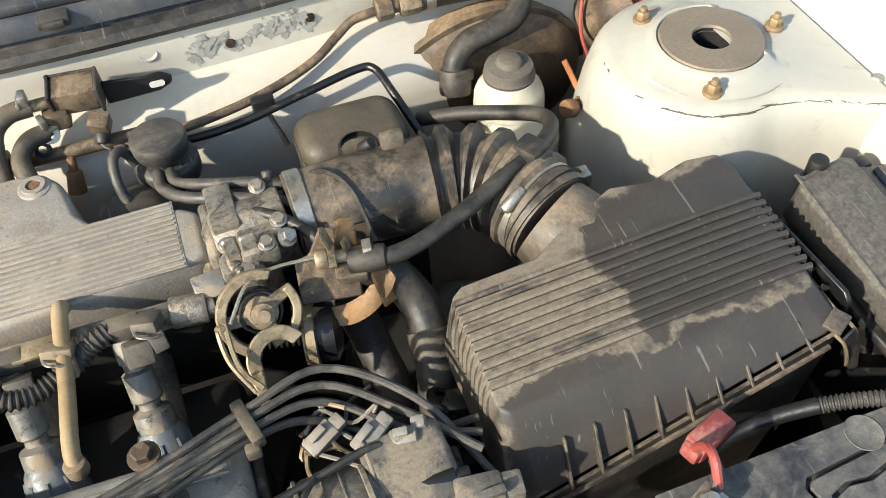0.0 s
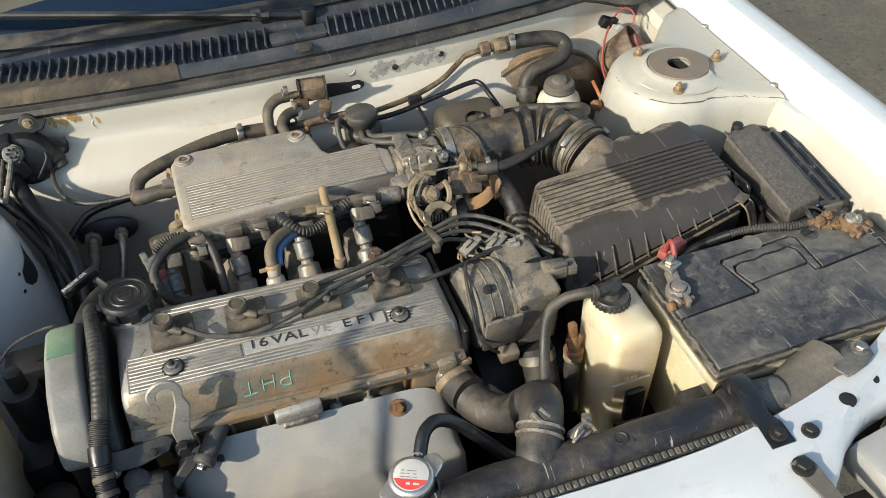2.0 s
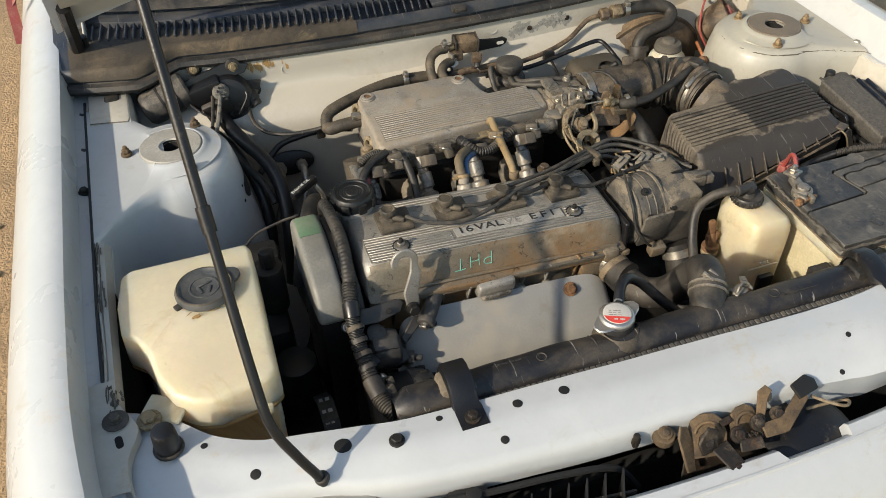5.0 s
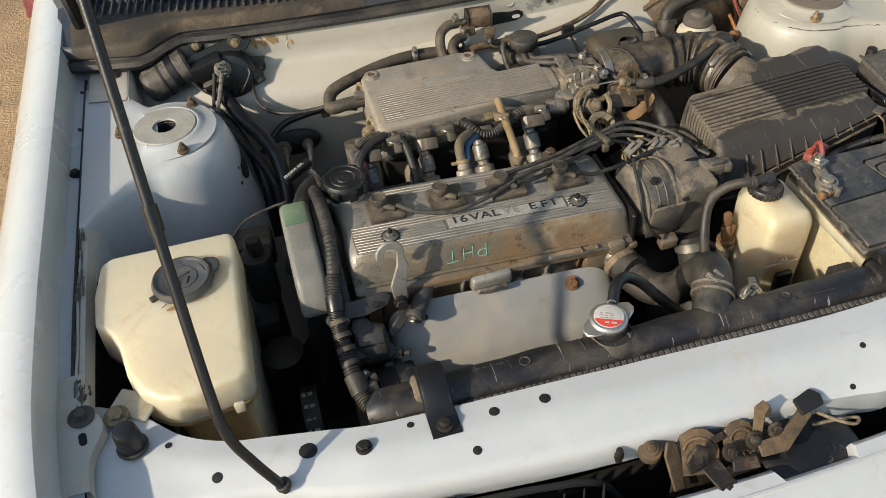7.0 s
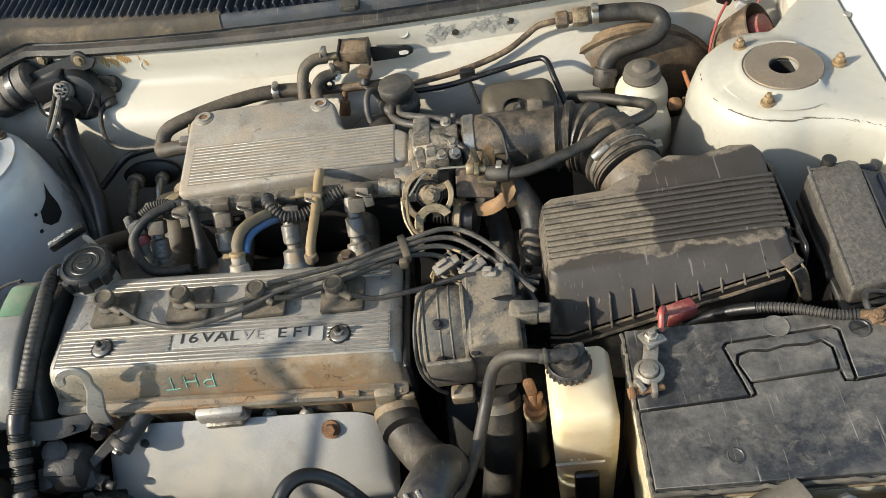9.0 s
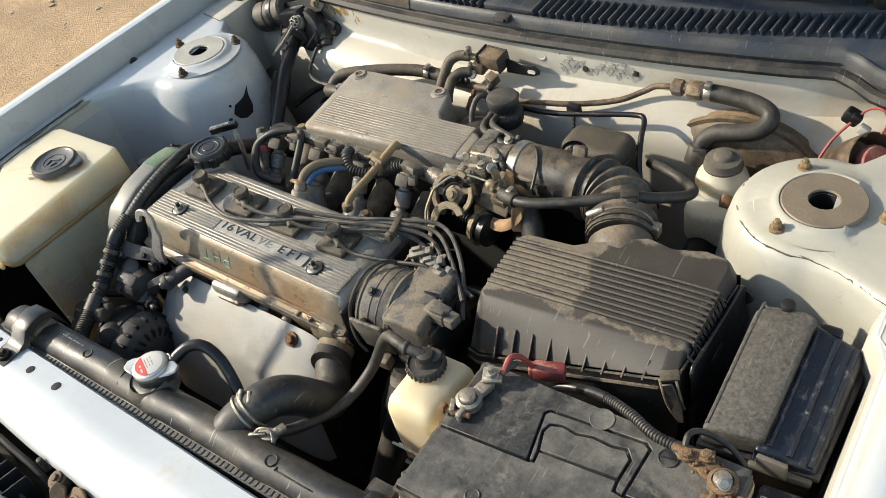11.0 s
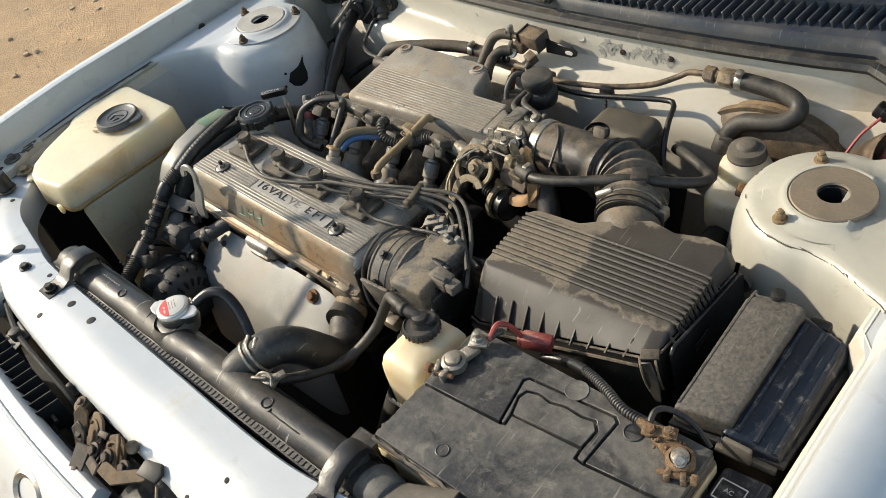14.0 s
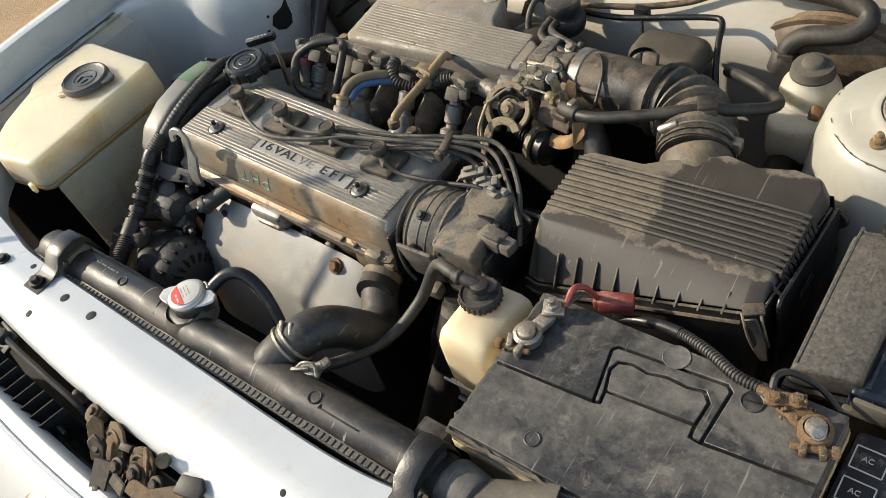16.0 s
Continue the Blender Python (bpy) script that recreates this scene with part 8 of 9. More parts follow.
part("cable_end", tube([(0.336, -0.108, 0.914), (0.341, -0.100, 0.919), (0.344, -0.092, 0.917)], 0.004, 4, 8), RUBBER, ng)
part("wire", tube([(0.338, -0.108, 0.915), (0.340, -0.095, 0.927), (0.344, -0.084, 0.920), (0.348, -0.076, 0.903), (0.349, -0.071, 0.890)], 0.0032, 8, 8), RED_WIRE, ng, "red wire")
fu = thing("fuse_holder", (0.355, -0.055, 0.865), "red plastic in-line fuse holder", "fuse holder")
part("body", join(box((0.366, -0.064, 0.883), (0.036, 0.017, 0.018), 0.003, (0, 4, 20)), box((0.349, -0.070, 0.884), (0.010, 0.014, 0.014), 0.003, (0, 4, 20))), RED, fu)

pp = thing("positive_clamp", (0.575, -0.125, 0.90), "corroded brown battery clamp with a nut", "battery clamp")
r6 = random.Random(12)
part("clamp", join(lathe([(0.0102, 0), (0.0140, 0.001), (0.0140, 0.011), (0.0102, 0.013)], (0.583, -0.123, 0.9005), (0.583, -0.123, 2), 24, False), box((0.562, -0.112, 0.905), (0.026, 0.020, 0.008), 0.002, (0, 0, -25))), CORROSION, pp)
part("ear", box((0.580, -0.139, 0.905), (0.006, 0.016, 0.010), 0.0015, (0, 0, 10)), CORROSION, pp)
part("ear", box((0.593, -0.135, 0.905), (0.006, 0.016, 0.010), 0.0015, (0, 0, 30)), CORROSION, pp)
part("pinch_bolt", join(cyl((0.570, -0.143, 0.905), (0.604, -0.133, 0.905), 0.0032), cyl((0.600, -0.134, 0.905), (0.606, -0.132, 0.905), 0.0062, bev=0.001, seg=6)), CORROSION, pp)
part("post", cyl((0.583, -0.123, 0.903), (0.583, -0.123, 0.9175), 0.0095, 0.0088), LEAD, pp)
part("post_screw", bolt((0.586, -0.128, 0.916), (0.2, -0.5, 0.8), 0.0052, 0.004, 1.25), STEEL, pp)
part("yoke", box((0.552, -0.108, 0.9105), (0.034, 0.013, 0.004), 0.001, (0, 0, 20)), CORROSION, pp)
for k in range(38):
    q = Vector((0.555 + r6.gauss(0, 0.010), -0.110 + r6.gauss(0, 0.006), 0.902 + abs(r6.gauss(0, 0.005))))
    b = bmesh.new()
    bmesh.ops.create_icosphere(b, subdivisions=1, radius=r6.uniform(0.0010, 0.0026))
    bmesh.ops.translate(b, verts=b.verts, vec=q)
    part("crust", b, CORROSION, pp)
for q in ((0.544, -0.112, 0.911), (0.561, -0.105, 0.911)):
    part("bolt", bolt(q, (0, 0, 1), 0.0055, 0.005, 1.35, 0.002), CORROSION, pp)
cb2 = thing("battery_cable", (0.5, -0.08, 0.88), "dusty black corrugated cable sleeve on the battery", "cable")
part("cable", tube([(0.372, -0.066, 0.862), (0.395, -0.064, 0.870), (0.420, -0.068, 0.882), (0.442, -0.075, 0.893)], 0.0060, 8, 12), BLACK_CLEAN, cb2)
part("sleeve", tube([(0.438, -0.0735, 0.891), (0.456, -0.081, 0.899), (0.480, -0.091, 0.905), (0.506, -0.103, 0.908), (0.530, -0.107, 0.910)], 0.0058, 8, 12, 0.0034, 0.0011), BLACK, cb2)
part("tail", tube([(0.528, -0.107, 0.910), (0.538, -0.109, 0.911), (0.546, -0.110, 0.911)], 0.0048, 4, 10), CORROSION, cb2)
part("thin_wire", tube([(0.540, -0.110, 0.908), (0.538, -0.092, 0.915), (0.548, -0.078, 0.906), (0.57, -0.075, 0.895), (0.59, -0.08, 0.88)], 0.0032, 8, 8), RUBBER, cb2)

fb = thing("fuse_box", (0.60, 0.01, 0.80), "black fuse box with a dusty stepped lid", "fuse box")
part("lid_upper", prism([(0.540, -0.064), (0.597, -0.052), (0.598, 0.102), (0.590, 0.106), (0.544, 0.096), (0.538, 0.090)], 0.868, 0.915, 0.005, 3, 0.004, lambda x, y: 0.909 + 0.108 * (y - 0.09)), FUSE, fb, "dusty raised lid")
low = lambda x, y: 0.899 + 0.10 * (y - 0.09) - 0.22 * (x - 0.59)
part("lid_lower", prism([(0.590, -0.062), (0.648, -0.050), (0.650, 0.098), (0.592, 0.106)], 0.85, 0.897, 0.006, 3, 0.004, low), FUSE_DARK, fb, "dark blue-black lower lid")
for x in (0.602, 0.622, 0.642):
    part("ridge", tube([(x, -0.052, low(x, -0.052) + 0.0005), (x, 0.094, low(x, 0.094) + 0.0005)], 0.0035, 2, 8), FUSE_DARK, fb)
part("lid_edge", tube([(0.5425, -0.058, 0.8925), (0.5425, 0.090, 0.908), (0.548, 0.0965, 0.9085), (0.588, 0.103, 0.909)], 0.0018, 4, 6), FUSE, fb)
part("box", prism([(0.544, -0.060), (0.645, -0.046), (0.648, 0.096), (0.544, 0.090)], 0.74, 0.868, 0.005), BLACK_CLEAN, fb)
part("rim", prism([(0.535, -0.068), (0.652, -0.054), (0.656, 0.104), (0.535, 0.096)], 0.856, 0.864, 0.002), BLACK, fb)
part("knob", join(cyl((0.566, 0.105, 0.895), (0.566, 0.105, 0.916), 0.008), box((0.566, 0.105, 0.885), (0.018, 0.014, 0.03), 0.004)), DARK, fb)
part("catch", box((0.610, -0.0655, 0.872), (0.03, 0.006, 0.024), 0.002), FLAP, fb, "dirt-coated catch")
part("front_lip", box((0.617, -0.0615, 0.859), (0.060, 0.007, 0.010), 0.002, (0, 8, 10)), FLAP, fb, "dirt-coated lower edge")
part("catch", box((0.612, 0.106, 0.885), (0.024, 0.014, 0.02), 0.004), BLACK_CLEAN, fb)
rb = thing("relay_box", (0.625, -0.13, 0.80), "dark relay box with small printed squares", "relay box")
part("lid", prism([(0.607, -0.235), (0.655, -0.225), (0.655, -0.078), (0.607, -0.082)], 0.80, 0.868, 0.005), FUSE_DARK, rb)
for k in range(4):
    m = pose(0.613, -0.215 + 0.032 * k, 0.8686, 0, 0, 0)
    sq = join(box((0.012, 0.0, 0), (0.026, 0.0012, 0.0006), 0), box((0.012, 0.022, 0), (0.026, 0.0012, 0.0006), 0), box((-0.001, 0.011, 0), (0.0012, 0.022, 0.0006), 0), box((0.025, 0.011, 0), (0.0012, 0.022, 0.0006), 0))
    bmesh.ops.transform(sq, matrix=m, verts=sq.verts)
    part("printed_square", sq, WHITE_INK, rb)
    letters("AC" if k > 1 else "A-C", 0.007, m @ pose(0.006, 0.008, 0), WHITE_INK, rb, "print")
gm = thing("tower_grommet", (0.537, 0.135, 0.885), "small black rubber grommet on the tower", "grommet")
part("ring", lathe([(0.004, 0), (0.0085, 0.001), (0.010, 0.004), (0.0085, 0.008), (0.004, 0.007)], (0.512, 0.143, 0.868), (0.505, 0.10, 0.88), 18), RUBBER, gm)

# ---- washer side ----
wt = thing("washer_tank", (-0.55, -0.12, 0.70), "large cream plastic washer tank with a dark cap", "washer tank")
WT = [(-0.468, 0.004), (-0.620, 0.004), (-0.634, -0.006), (-0.642, -0.060), (-0.640, -0.110), (-0.622, -0.128), (-0.612, -0.150), (-0.605, -0.190), (-0.590, -0.220), (-0.570, -0.236), (-0.548, -0.243), (-0.480, -0.232), (-0.470, -0.222), (-0.464, -0.010)]


def wt_top(x, y):
    return 0.9255 + 0.02 * y - 0.09 * max(0, -y - 0.15)


part("upper", prism(WT, 0.865, 0.92, 0.009, 4, 0.003, wt_top), TANK, wt, smooth=60)
part("seam", prism([(-0.555 + (x + 0.555) * 1.016, -0.11 + (y + 0.11) * 1.016) for x, y in WT], 0.860, 0.8685, 0.002, 1), RUST_STAIN, wt, "brown-stained moulding seam")
part("lower", prism([(-0.466, 0.0), (-0.60, 0.0), (-0.62, -0.06), (-0.585, -0.13), (-0.53, -0.165), (-0.500, -0.205), (-0.474, -0.222)], 0.62, 0.862, 0.012, 3, -0.01), TANK_OLD, wt)
for k in range(3):
    part("moulded_rib", box((-0.4765, -0.150 + 0.004 * k, 0.790 - 0.017 * k), (0.006, 0.075 - 0.008 * k, 0.0045), 0.0015), TANK_OLD, wt)
part("cap", join(lathe([(0.034, 0), (0.038, 0.002), (0.038, 0.006), (0.036, 0.010), (0.033, 0.011), (0.030, 0.0085), (0.004, 0.0085)], (-0.532, -0.072, 0.924), (-0.532, -0.072, 1.9), 36)), WASHER_CAP, wt, "grey-black round lid")
part("cap_ring", lathe([(0.0335, 0.0100), (0.0345, 0.0116), (0.0355, 0.0112), (0.0362, 0.0098)], (-0.532, -0.072, 0.924), (-0.532, -0.072, 1.9), 36, False), HOSE_TAN, wt, "dusty rim of the lid")
part("cap_mark", join(lathe([(0.017, 0.0080), (0.0175, 0.0094), (0.0195, 0.0094), (0.020, 0.0080)], (-0.532, -0.072, 0.924), (-0.532, -0.072, 1.9), 28, False), box((-0.532, -0.068, 0.9333), (0.020, 0.003, 0.0016), 0.0005, (0, 0, 20)), box((-0.538, -0.078, 0.9333), (0.004, 0.013, 0.0016), 0.0005, (0, 0, 20)), box((-0.526, -0.078, 0.9333), (0.004, 0.012, 0.0016), 0.0005, (0, 0, -15))), WASHER_CAP, wt)
r8 = random.Random(4)
for cx, cy, sx, sy in ((-0.573, -0.094, 0.013, 0.009), (-0.582, -0.098, 0.007, 0.004), (-0.560, -0.104, 0.008, 0.004), (-0.548, -0.112, 0.006, 0.003)):
    o = [(sx * r8.uniform(0.6, 1.2) * math.cos(k * 0.57), sy * r8.uniform(0.6, 1.2) * math.sin(k * 0.57)) for k in range(11)]
    part("rust_stain", slab(o, pose(cx, cy, wt_top(cx, cy) + 0.0002, -1, 0, 20), 0.0006, 0), RUST_STAIN, wt, "thin brown rust stain")
part("hinge", box((-0.567, -0.090, 0.9255), (0.012, 0.010, 0.005), 0.002, (0, 0, 25)), HOSE_TAN, wt, "dirty hinge of the lid")
tabo = [(-0.012, -0.016), (0.002, -0.014), (0.010, -0.008), (0.0125, 0.0), (0.010, 0.008), (0.002, 0.014), (-0.012, 0.016)]
part("finger_tab", slab(tabo, pose(-0.4965, -0.057, 0.9265, 0, 0, 22), 0.006, 0.002, 2), WASHER_CAP, wt)
part("lug", box((-0.604, -0.218, 0.892), (0.05, 0.035, 0.006), 0.003, (0, 0, -30)), TANK_OLD, wt)
part("lug", box((-0.49, -0.243, 0.872), (0.012, 0.006, 0.016), 0.002), TANK_OLD, wt)
part("bolt", bolt((-0.622, -0.232, 0.897), (0, 0, 1), 0.009, 0.006, 1.6), BRASSY, wt)

hp = thing("wiper_motor", (-0.52, 0.42, 0.88), "black wiper motor with a pale connector on the bulkhead", "motor")
MA, MB = (-0.576, 0.452, 0.890), (-0.482, 0.464, 0.922)
part("motor", lathe([(0.012, 0), (0.024, 0.003), (0.029, 0.010), (0.030, 0.016), (0.030, 0.082), (0.026, 0.086)], MA, MB, 28), MOTOR, hp, "dull steel motor can")
part("band", lathe([(0.0302, 0.052), (0.0318, 0.053), (0.0318, 0.064), (0.0302, 0.065)], MA, MB, 28, False), BLACK_CLEAN, hp)
part("strap", lathe([(0.0302, 0.036), (0.0310, 0.0365), (0.0310, 0.040), (0.0302, 0.0405)], MA, MB, 28, False), DARK, hp)
part("gear_case", join(lathe([(0.034, 0), (0.042, 0.004), (0.042, 0.020), (0.036, 0.028), (0.016, 0.032)], (-0.428, 0.458, 0.888), (-0.434, 0.415, 0.900), 28), box((-0.465, 0.448, 0.908), (0.060, 0.035, 0.044), 0.006, (0, -15, 0))), BLACK_CLEAN, hp)
part("cover_plate", box((-0.452, 0.425, 0.884), (0.05, 0.012, 0.045), 0.004, (20, -15, 0)), BLACK, hp)
part("connector", cyl((-0.444, 0.440, 0.905), (-0.442, 0.424, 0.918), 0.0145), GREY_PLUG, hp, "pale round connector")
part("connector_collar", cyl((-0.4425, 0.427, 0.9155), (-0.4415, 0.420, 0.921), 0.0115), GREY_PLUG, hp)
for k in range(6):
    q = Vector((-0.4415 + 0.0065 * math.cos(k * 1.05), 0.4205 + 0.004 * math.sin(k * 1.05), 0.9205 + 0.005 * math.sin(k * 1.05)))
    part("pin", cyl(q, q + Vector((0, -0.004, 0.004)), 0.0019, bev=0.0004, seg=8), BLACK, hp)
part("lead", tube([(-0.444, 0.420, 0.916), (-0.450, 0.405, 0.903), (-0.458, 0.385, 0.888), (-0.466, 0.365, 0.876)], 0.0038, 8, 8), GREY_PLUG, hp)
part("lead", tube([(-0.458, 0.427, 0.91), (-0.463, 0.405, 0.897), (-0.470, 0.38, 0.88)], 0.003, 8, 8), RUBBER, hp)
for q in ((-0.477, 0.484, 0.938), (-0.412, 0.464, 0.940), (-0.385, 0.462, 0.888)):
    part("mount", cyl((q[0], q[1] + 0.012, q[2]), (q[0], q[1] - 0.008, q[2] + 0.003), 0.0135), RUBBER, hp)
    part("mount_bolt", bolt((q[0], q[1] - 0.008, q[2] + 0.003), (0, -1, 0.2), 0.006, 0.005, 1.4), BRASSY, hp)
part("bracket", slab([(0, 0), (0.13, 0.030), (0.14, 0.045), (0.10, 0.052), (0.0, 0.022)], pose(-0.525, 0.452, 0.902, 70, 0, -4), 0.003), BLACK_CLEAN, hp)
part("bracket_arm", slab([(0, 0), (0.05, -0.012), (0.056, 0.006), (0.0, 0.016)], pose(-0.425, 0.452, 0.905, 80, 0, 0), 0.003), BLACK, hp)
part("crank_boot", join(cyl((-0.400, 0.448, 0.893), (-0.388, 0.434, 0.880), 0.016, 0.013), cyl((-0.392, 0.440, 0.886), (-0.386, 0.430, 0.874), 0.011)), RUBBER, hp)
part("lead", tube([(-0.392, 0.434, 0.880), (-0.401, 0.422, 0.874), (-0.398, 0.395, 0.860), (-0.380, 0.365, 0.855), (-0.349, 0.348, 0.855), (-0.312, 0.342, 0.857), (-0.282, 0.334, 0.864), (-0.262, 0.318, 0.876)], 0.0036, 8, 8), BLACK, hp)
for k, (a, b, c) in enumerate((((-0.50, 0.44, 0.90), (-0.48, 0.41, 0.89), (-0.45, 0.40, 0.875)), ((-0.41, 0.44, 0.91), (-0.40, 0.425, 0.90), (-0.42, 0.41, 0.875)))):
    part("wire", tube([a, b, c], 0.0022, 8, 6), BLACK_CLEAN, hp)

bu = thing("wiring_trunk", (-0.42, 0.3, 0.75), "bundle of black taped cables along the bulkhead", "wiring")
part("cable", tube([(-0.455, 0.42, 0.88), (-0.440, 0.38, 0.868), (-0.425, 0.345, 0.86), (-0.402, 0.304, 0.847), (-0.388, 0.27, 0.825), (-0.385, 0.24, 0.79), (-0.39, 0.21, 0.74), (-0.40, 0.19, 0.66)], 0.012, 8, 12), BLACK_CLEAN, bu)
part("cable", tube([(-0.475, 0.40, 0.86), (-0.445, 0.36, 0.84), (-0.430, 0.33, 0.82), (-0.420, 0.29, 0.80), (-0.415, 0.26, 0.76), (-0.42, 0.23, 0.7)], 0.010, 8, 12), BLACK_CLEAN, bu)
part("cable", tube([(-0.455, 0.35, 0.85), (-0.432, 0.31, 0.835), (-0.41, 0.275, 0.812), (-0.40, 0.25, 0.79)], 0.006, 8, 10), RUBBER, bu)
part("cable", tube([(-0.41, 0.33, 0.80), (-0.37, 0.36, 0.825), (-0.33, 0.36, 0.838), (-0.28, 0.35, 0.848), (-0.24, 0.33, 0.852)], 0.0055, 8, 10), BLACK_CLEAN, bu)
part("clip", box((-0.292, 0.352, 0.842), (0.016, 0.008, 0.022), 0.003), BLACK, bu)

gr = thing("pipe_grommet", (-0.35, 0.385, 0.78), "oval black rubber grommet with two pipes", "grommet")
rows_g = [(math.cos(k * math.pi / 12) * 0.046, math.sin(k * math.pi / 12) * 0.022) for k in range(24)]
part("pad", slab(rows_g, pose(-0.352, 0.388, 0.769, 66, 0, 0), 0.012, 0.004, 2), BLACK_CLEAN, gr)
for dx, r in ((-0.022, 0.0125), (0.020, 0.0095)):
    part("nut", lathe([(r, 0), (r * 1.1, 0.002), (r * 1.1, 0.013), (r, 0.015)], (-0.352 + dx, 0.372, 0.772), (-0.352 + dx, 0.33, 0.784), 8), STEEL, gr)
    part("pipe", tube([(-0.352 + dx, 0.362, 0.775), (-0.352 + dx, 0.345, 0.775), (-0.354 + dx, 0.330, 0.764), (-0.363 + dx, 0.31, 0.737), (-0.377 + dx, 0.29, 0.702)], r * 0.62, 8, 12), ALLOY if dx < 0 else STEEL, gr, "dull alloy pipe")
hz = thing("heater_pipe", (-0.35, 0.2, 0.8), "dusty brown hose behind the timing cover", "hose")
part("hose", tube([(-0.318, 0.245, 0.77), (-0.338, 0.20, 0.815), (-0.352, 0.155, 0.845), (-0.365, 0.11, 0.86), (-0.385, 0.07, 0.84), (-0.40, 0.05, 0.78)], 0.013, 8, 14), RUBBER, hz)

dk = thing("dipstick", (-0.365, 0.14, 0.86), "black dipstick handle with white lettering", "dipstick")
part("handle", box((-0.362, 0.137, 0.895), (0.050, 0.012, 0.012), 0.003, (0, -8, 32)), BLACK_CLEAN, dk)
letters("ENGINE OIL", 0.0068, pose(-0.362, 0.137, 0.895, 0, -8, 32) @ pose(-0.0235, -0.0032, 0.0062, 0, 0, 0), WHITE_INK, dk, "lettering", 0.0003, 1.0)
part("stick", tube([(-0.345, 0.142, 0.890), (-0.335, 0.138, 0.87), (-0.33, 0.13, 0.82)], 0.004, 5, 8), STEEL, dk)

tp = thing("top_hose", (-0.33, 0.06, 0.9), "black conduit running over the timing cover", "conduit")
part("conduit", tube([(-0.345, 0.085, 0.885), (-0.346, 0.062, 0.912), (-0.344, 0.03, 0.918), (-0.342, -0.02, 0.914), (-0.345, -0.06, 0.902), (-0.352, -0.10, 0.880)], 0.0092, 8, 12, 0.0060, 0.0005), RUBBER, tp)
part("corrugated", tube([(-0.350, -0.088, 0.890), (-0.356, -0.118, 0.872), (-0.358, -0.151, 0.840), (-0.355, -0.186, 0.815), (-0.350, -0.216, 0.800), (-0.340, -0.242, 0.794), (-0.326, -0.266, 0.790)], lambda f: 0.0108 + 0.0012 * f, 8, 14, 0.0040, 0.0015), RUBBER, tp, "corrugated sleeve wound with tape")
part("tape", tube([(-0.3552, -0.111, 0.8765), (-0.356, -0.118, 0.872), (-0.3567, -0.126, 0.865)], 0.0120, 3, 14), BLACK_CLEAN, tp)
for k in range(4):
    f = k / 4.0
    a = Vector((-0.3578 + 0.003 * f, -0.134 - 0.056 * f, 0.8560 - 0.044 * f))
    part("tape_turn", tube([a, a + Vector((0.0008, -0.0055, -0.0036))], 0.0121 + 0.0008 * f, 2, 14, smooth=False), (HOSE_TAN, BLACK)[k % 2], tp, "loose turn of dusty tape")
part("tape", tube([(-0.3545, -0.192, 0.8115), (-0.3525, -0.203, 0.806), (-0.350, -0.215, 0.8005)], 0.0128, 3, 14), BLACK, tp)

lk = thing("lifting_hook", (-0.28, -0.11, 0.84), "dirty steel engine lifting hook", "hook")
arc = [(0.016 * math.cos(radians(a)), 0.016 * math.sin(radians(a))) for a in range(200, -31, -15)]
inn = [(0.0075 * math.cos(radians(a)) + 0.0, 0.0075 * math.sin(radians(a))) for a in range(-30, 201, 15)]
o = arc + [(0.018, -0.020), (0.011, -0.045), (0.012, -0.062), (-0.004, -0.064), (-0.006, -0.042), (0.005, -0.016)] + inn[1:]
part("plate", slab([(1.2 * u, 1.2 * v) for u, v in o], pose(-0.275, -0.0985, 0.917, 80, 0, 6), 0.0050, 0.0012), COVER, lk)
part("bolt", bolt((-0.272, -0.122, 0.848), (0, -1, 0.2), 0.008, 0.008, 1.2), DARK, lk)

# alternator, belt and brackets low at the belt end
al = thing("alternator", (-0.30, -0.2, 0.72), "grimy dark grey alternator with cooling slots", "alternator")
part("body", lathe([(0.018, 0), (0.036, 0.003), (0.050, 0.012), (0.056, 0.024), (0.056, 0.072), (0.052, 0.084), (0.045, 0.094), (0.030, 0.100), (0.012, 0.102)], (-0.360, -0.196, 0.730), (-0.24, -0.196, 0.730), 30), CASTING, al)
part("band", lathe([(0.0562, 0.034), (0.0582, 0.036), (0.0582, 0.060), (0.0562, 0.062)], (-0.360, -0.196, 0.730), (-0.24, -0.196, 0.730), 30, False), DARK, al)
for k in range(9):
    a = radians(14 + 19 * k)
    c0 = Vector((-0.280, -0.196 - 0.0505 * math.cos(a), 0.730 + 0.0505 * math.sin(a)))
    part("cooling_slot", box(c0, (0.016, 0.0050, 0.010), 0.0015, (90 - math.degrees(a), 0, 0), 1), BAY_BLACK, al)
    c1 = Vector((-0.2635, -0.196 - 0.034 * math.cos(a), 0.730 + 0.034 * math.sin(a)))
    part("cooling_slot", box(c1, (0.010, 0.0045, 0.014), 0.0012, (90 - math.degrees(a), 0, 0), 1), BAY_BLACK, al)
part("rear_cap", lathe([(0.016, 0), (0.019, 0.003), (0.019, 0.018), (0.015, 0.024), (0.004, 0.026)], (-0.318, -0.214, 0.770), (-0.300, -0.232, 0.782), 20), CASTING, al, "rounded cap on the alternator")
part("plug", join(box((-0.338, -0.205, 0.792), (0.018, 0.030, 0.022), 0.003, (-34, 0, 22)), box((-0.331, -0.196, 0.802), (0.010, 0.012, 0.012), 0.002, (-34, 0, 22))), CONNECTOR, al, "grey plug on a short lead")
part("plug_clip", cyl((-0.341, -0.193, 0.806), (-0.336, -0.190, 0.812), 0.005), STEEL, al)
ps = thing("tensioner_bracket", (-0.30, -0.13, 0.78), "grimy cast pump and adjuster bracket with bolts", "bracket")
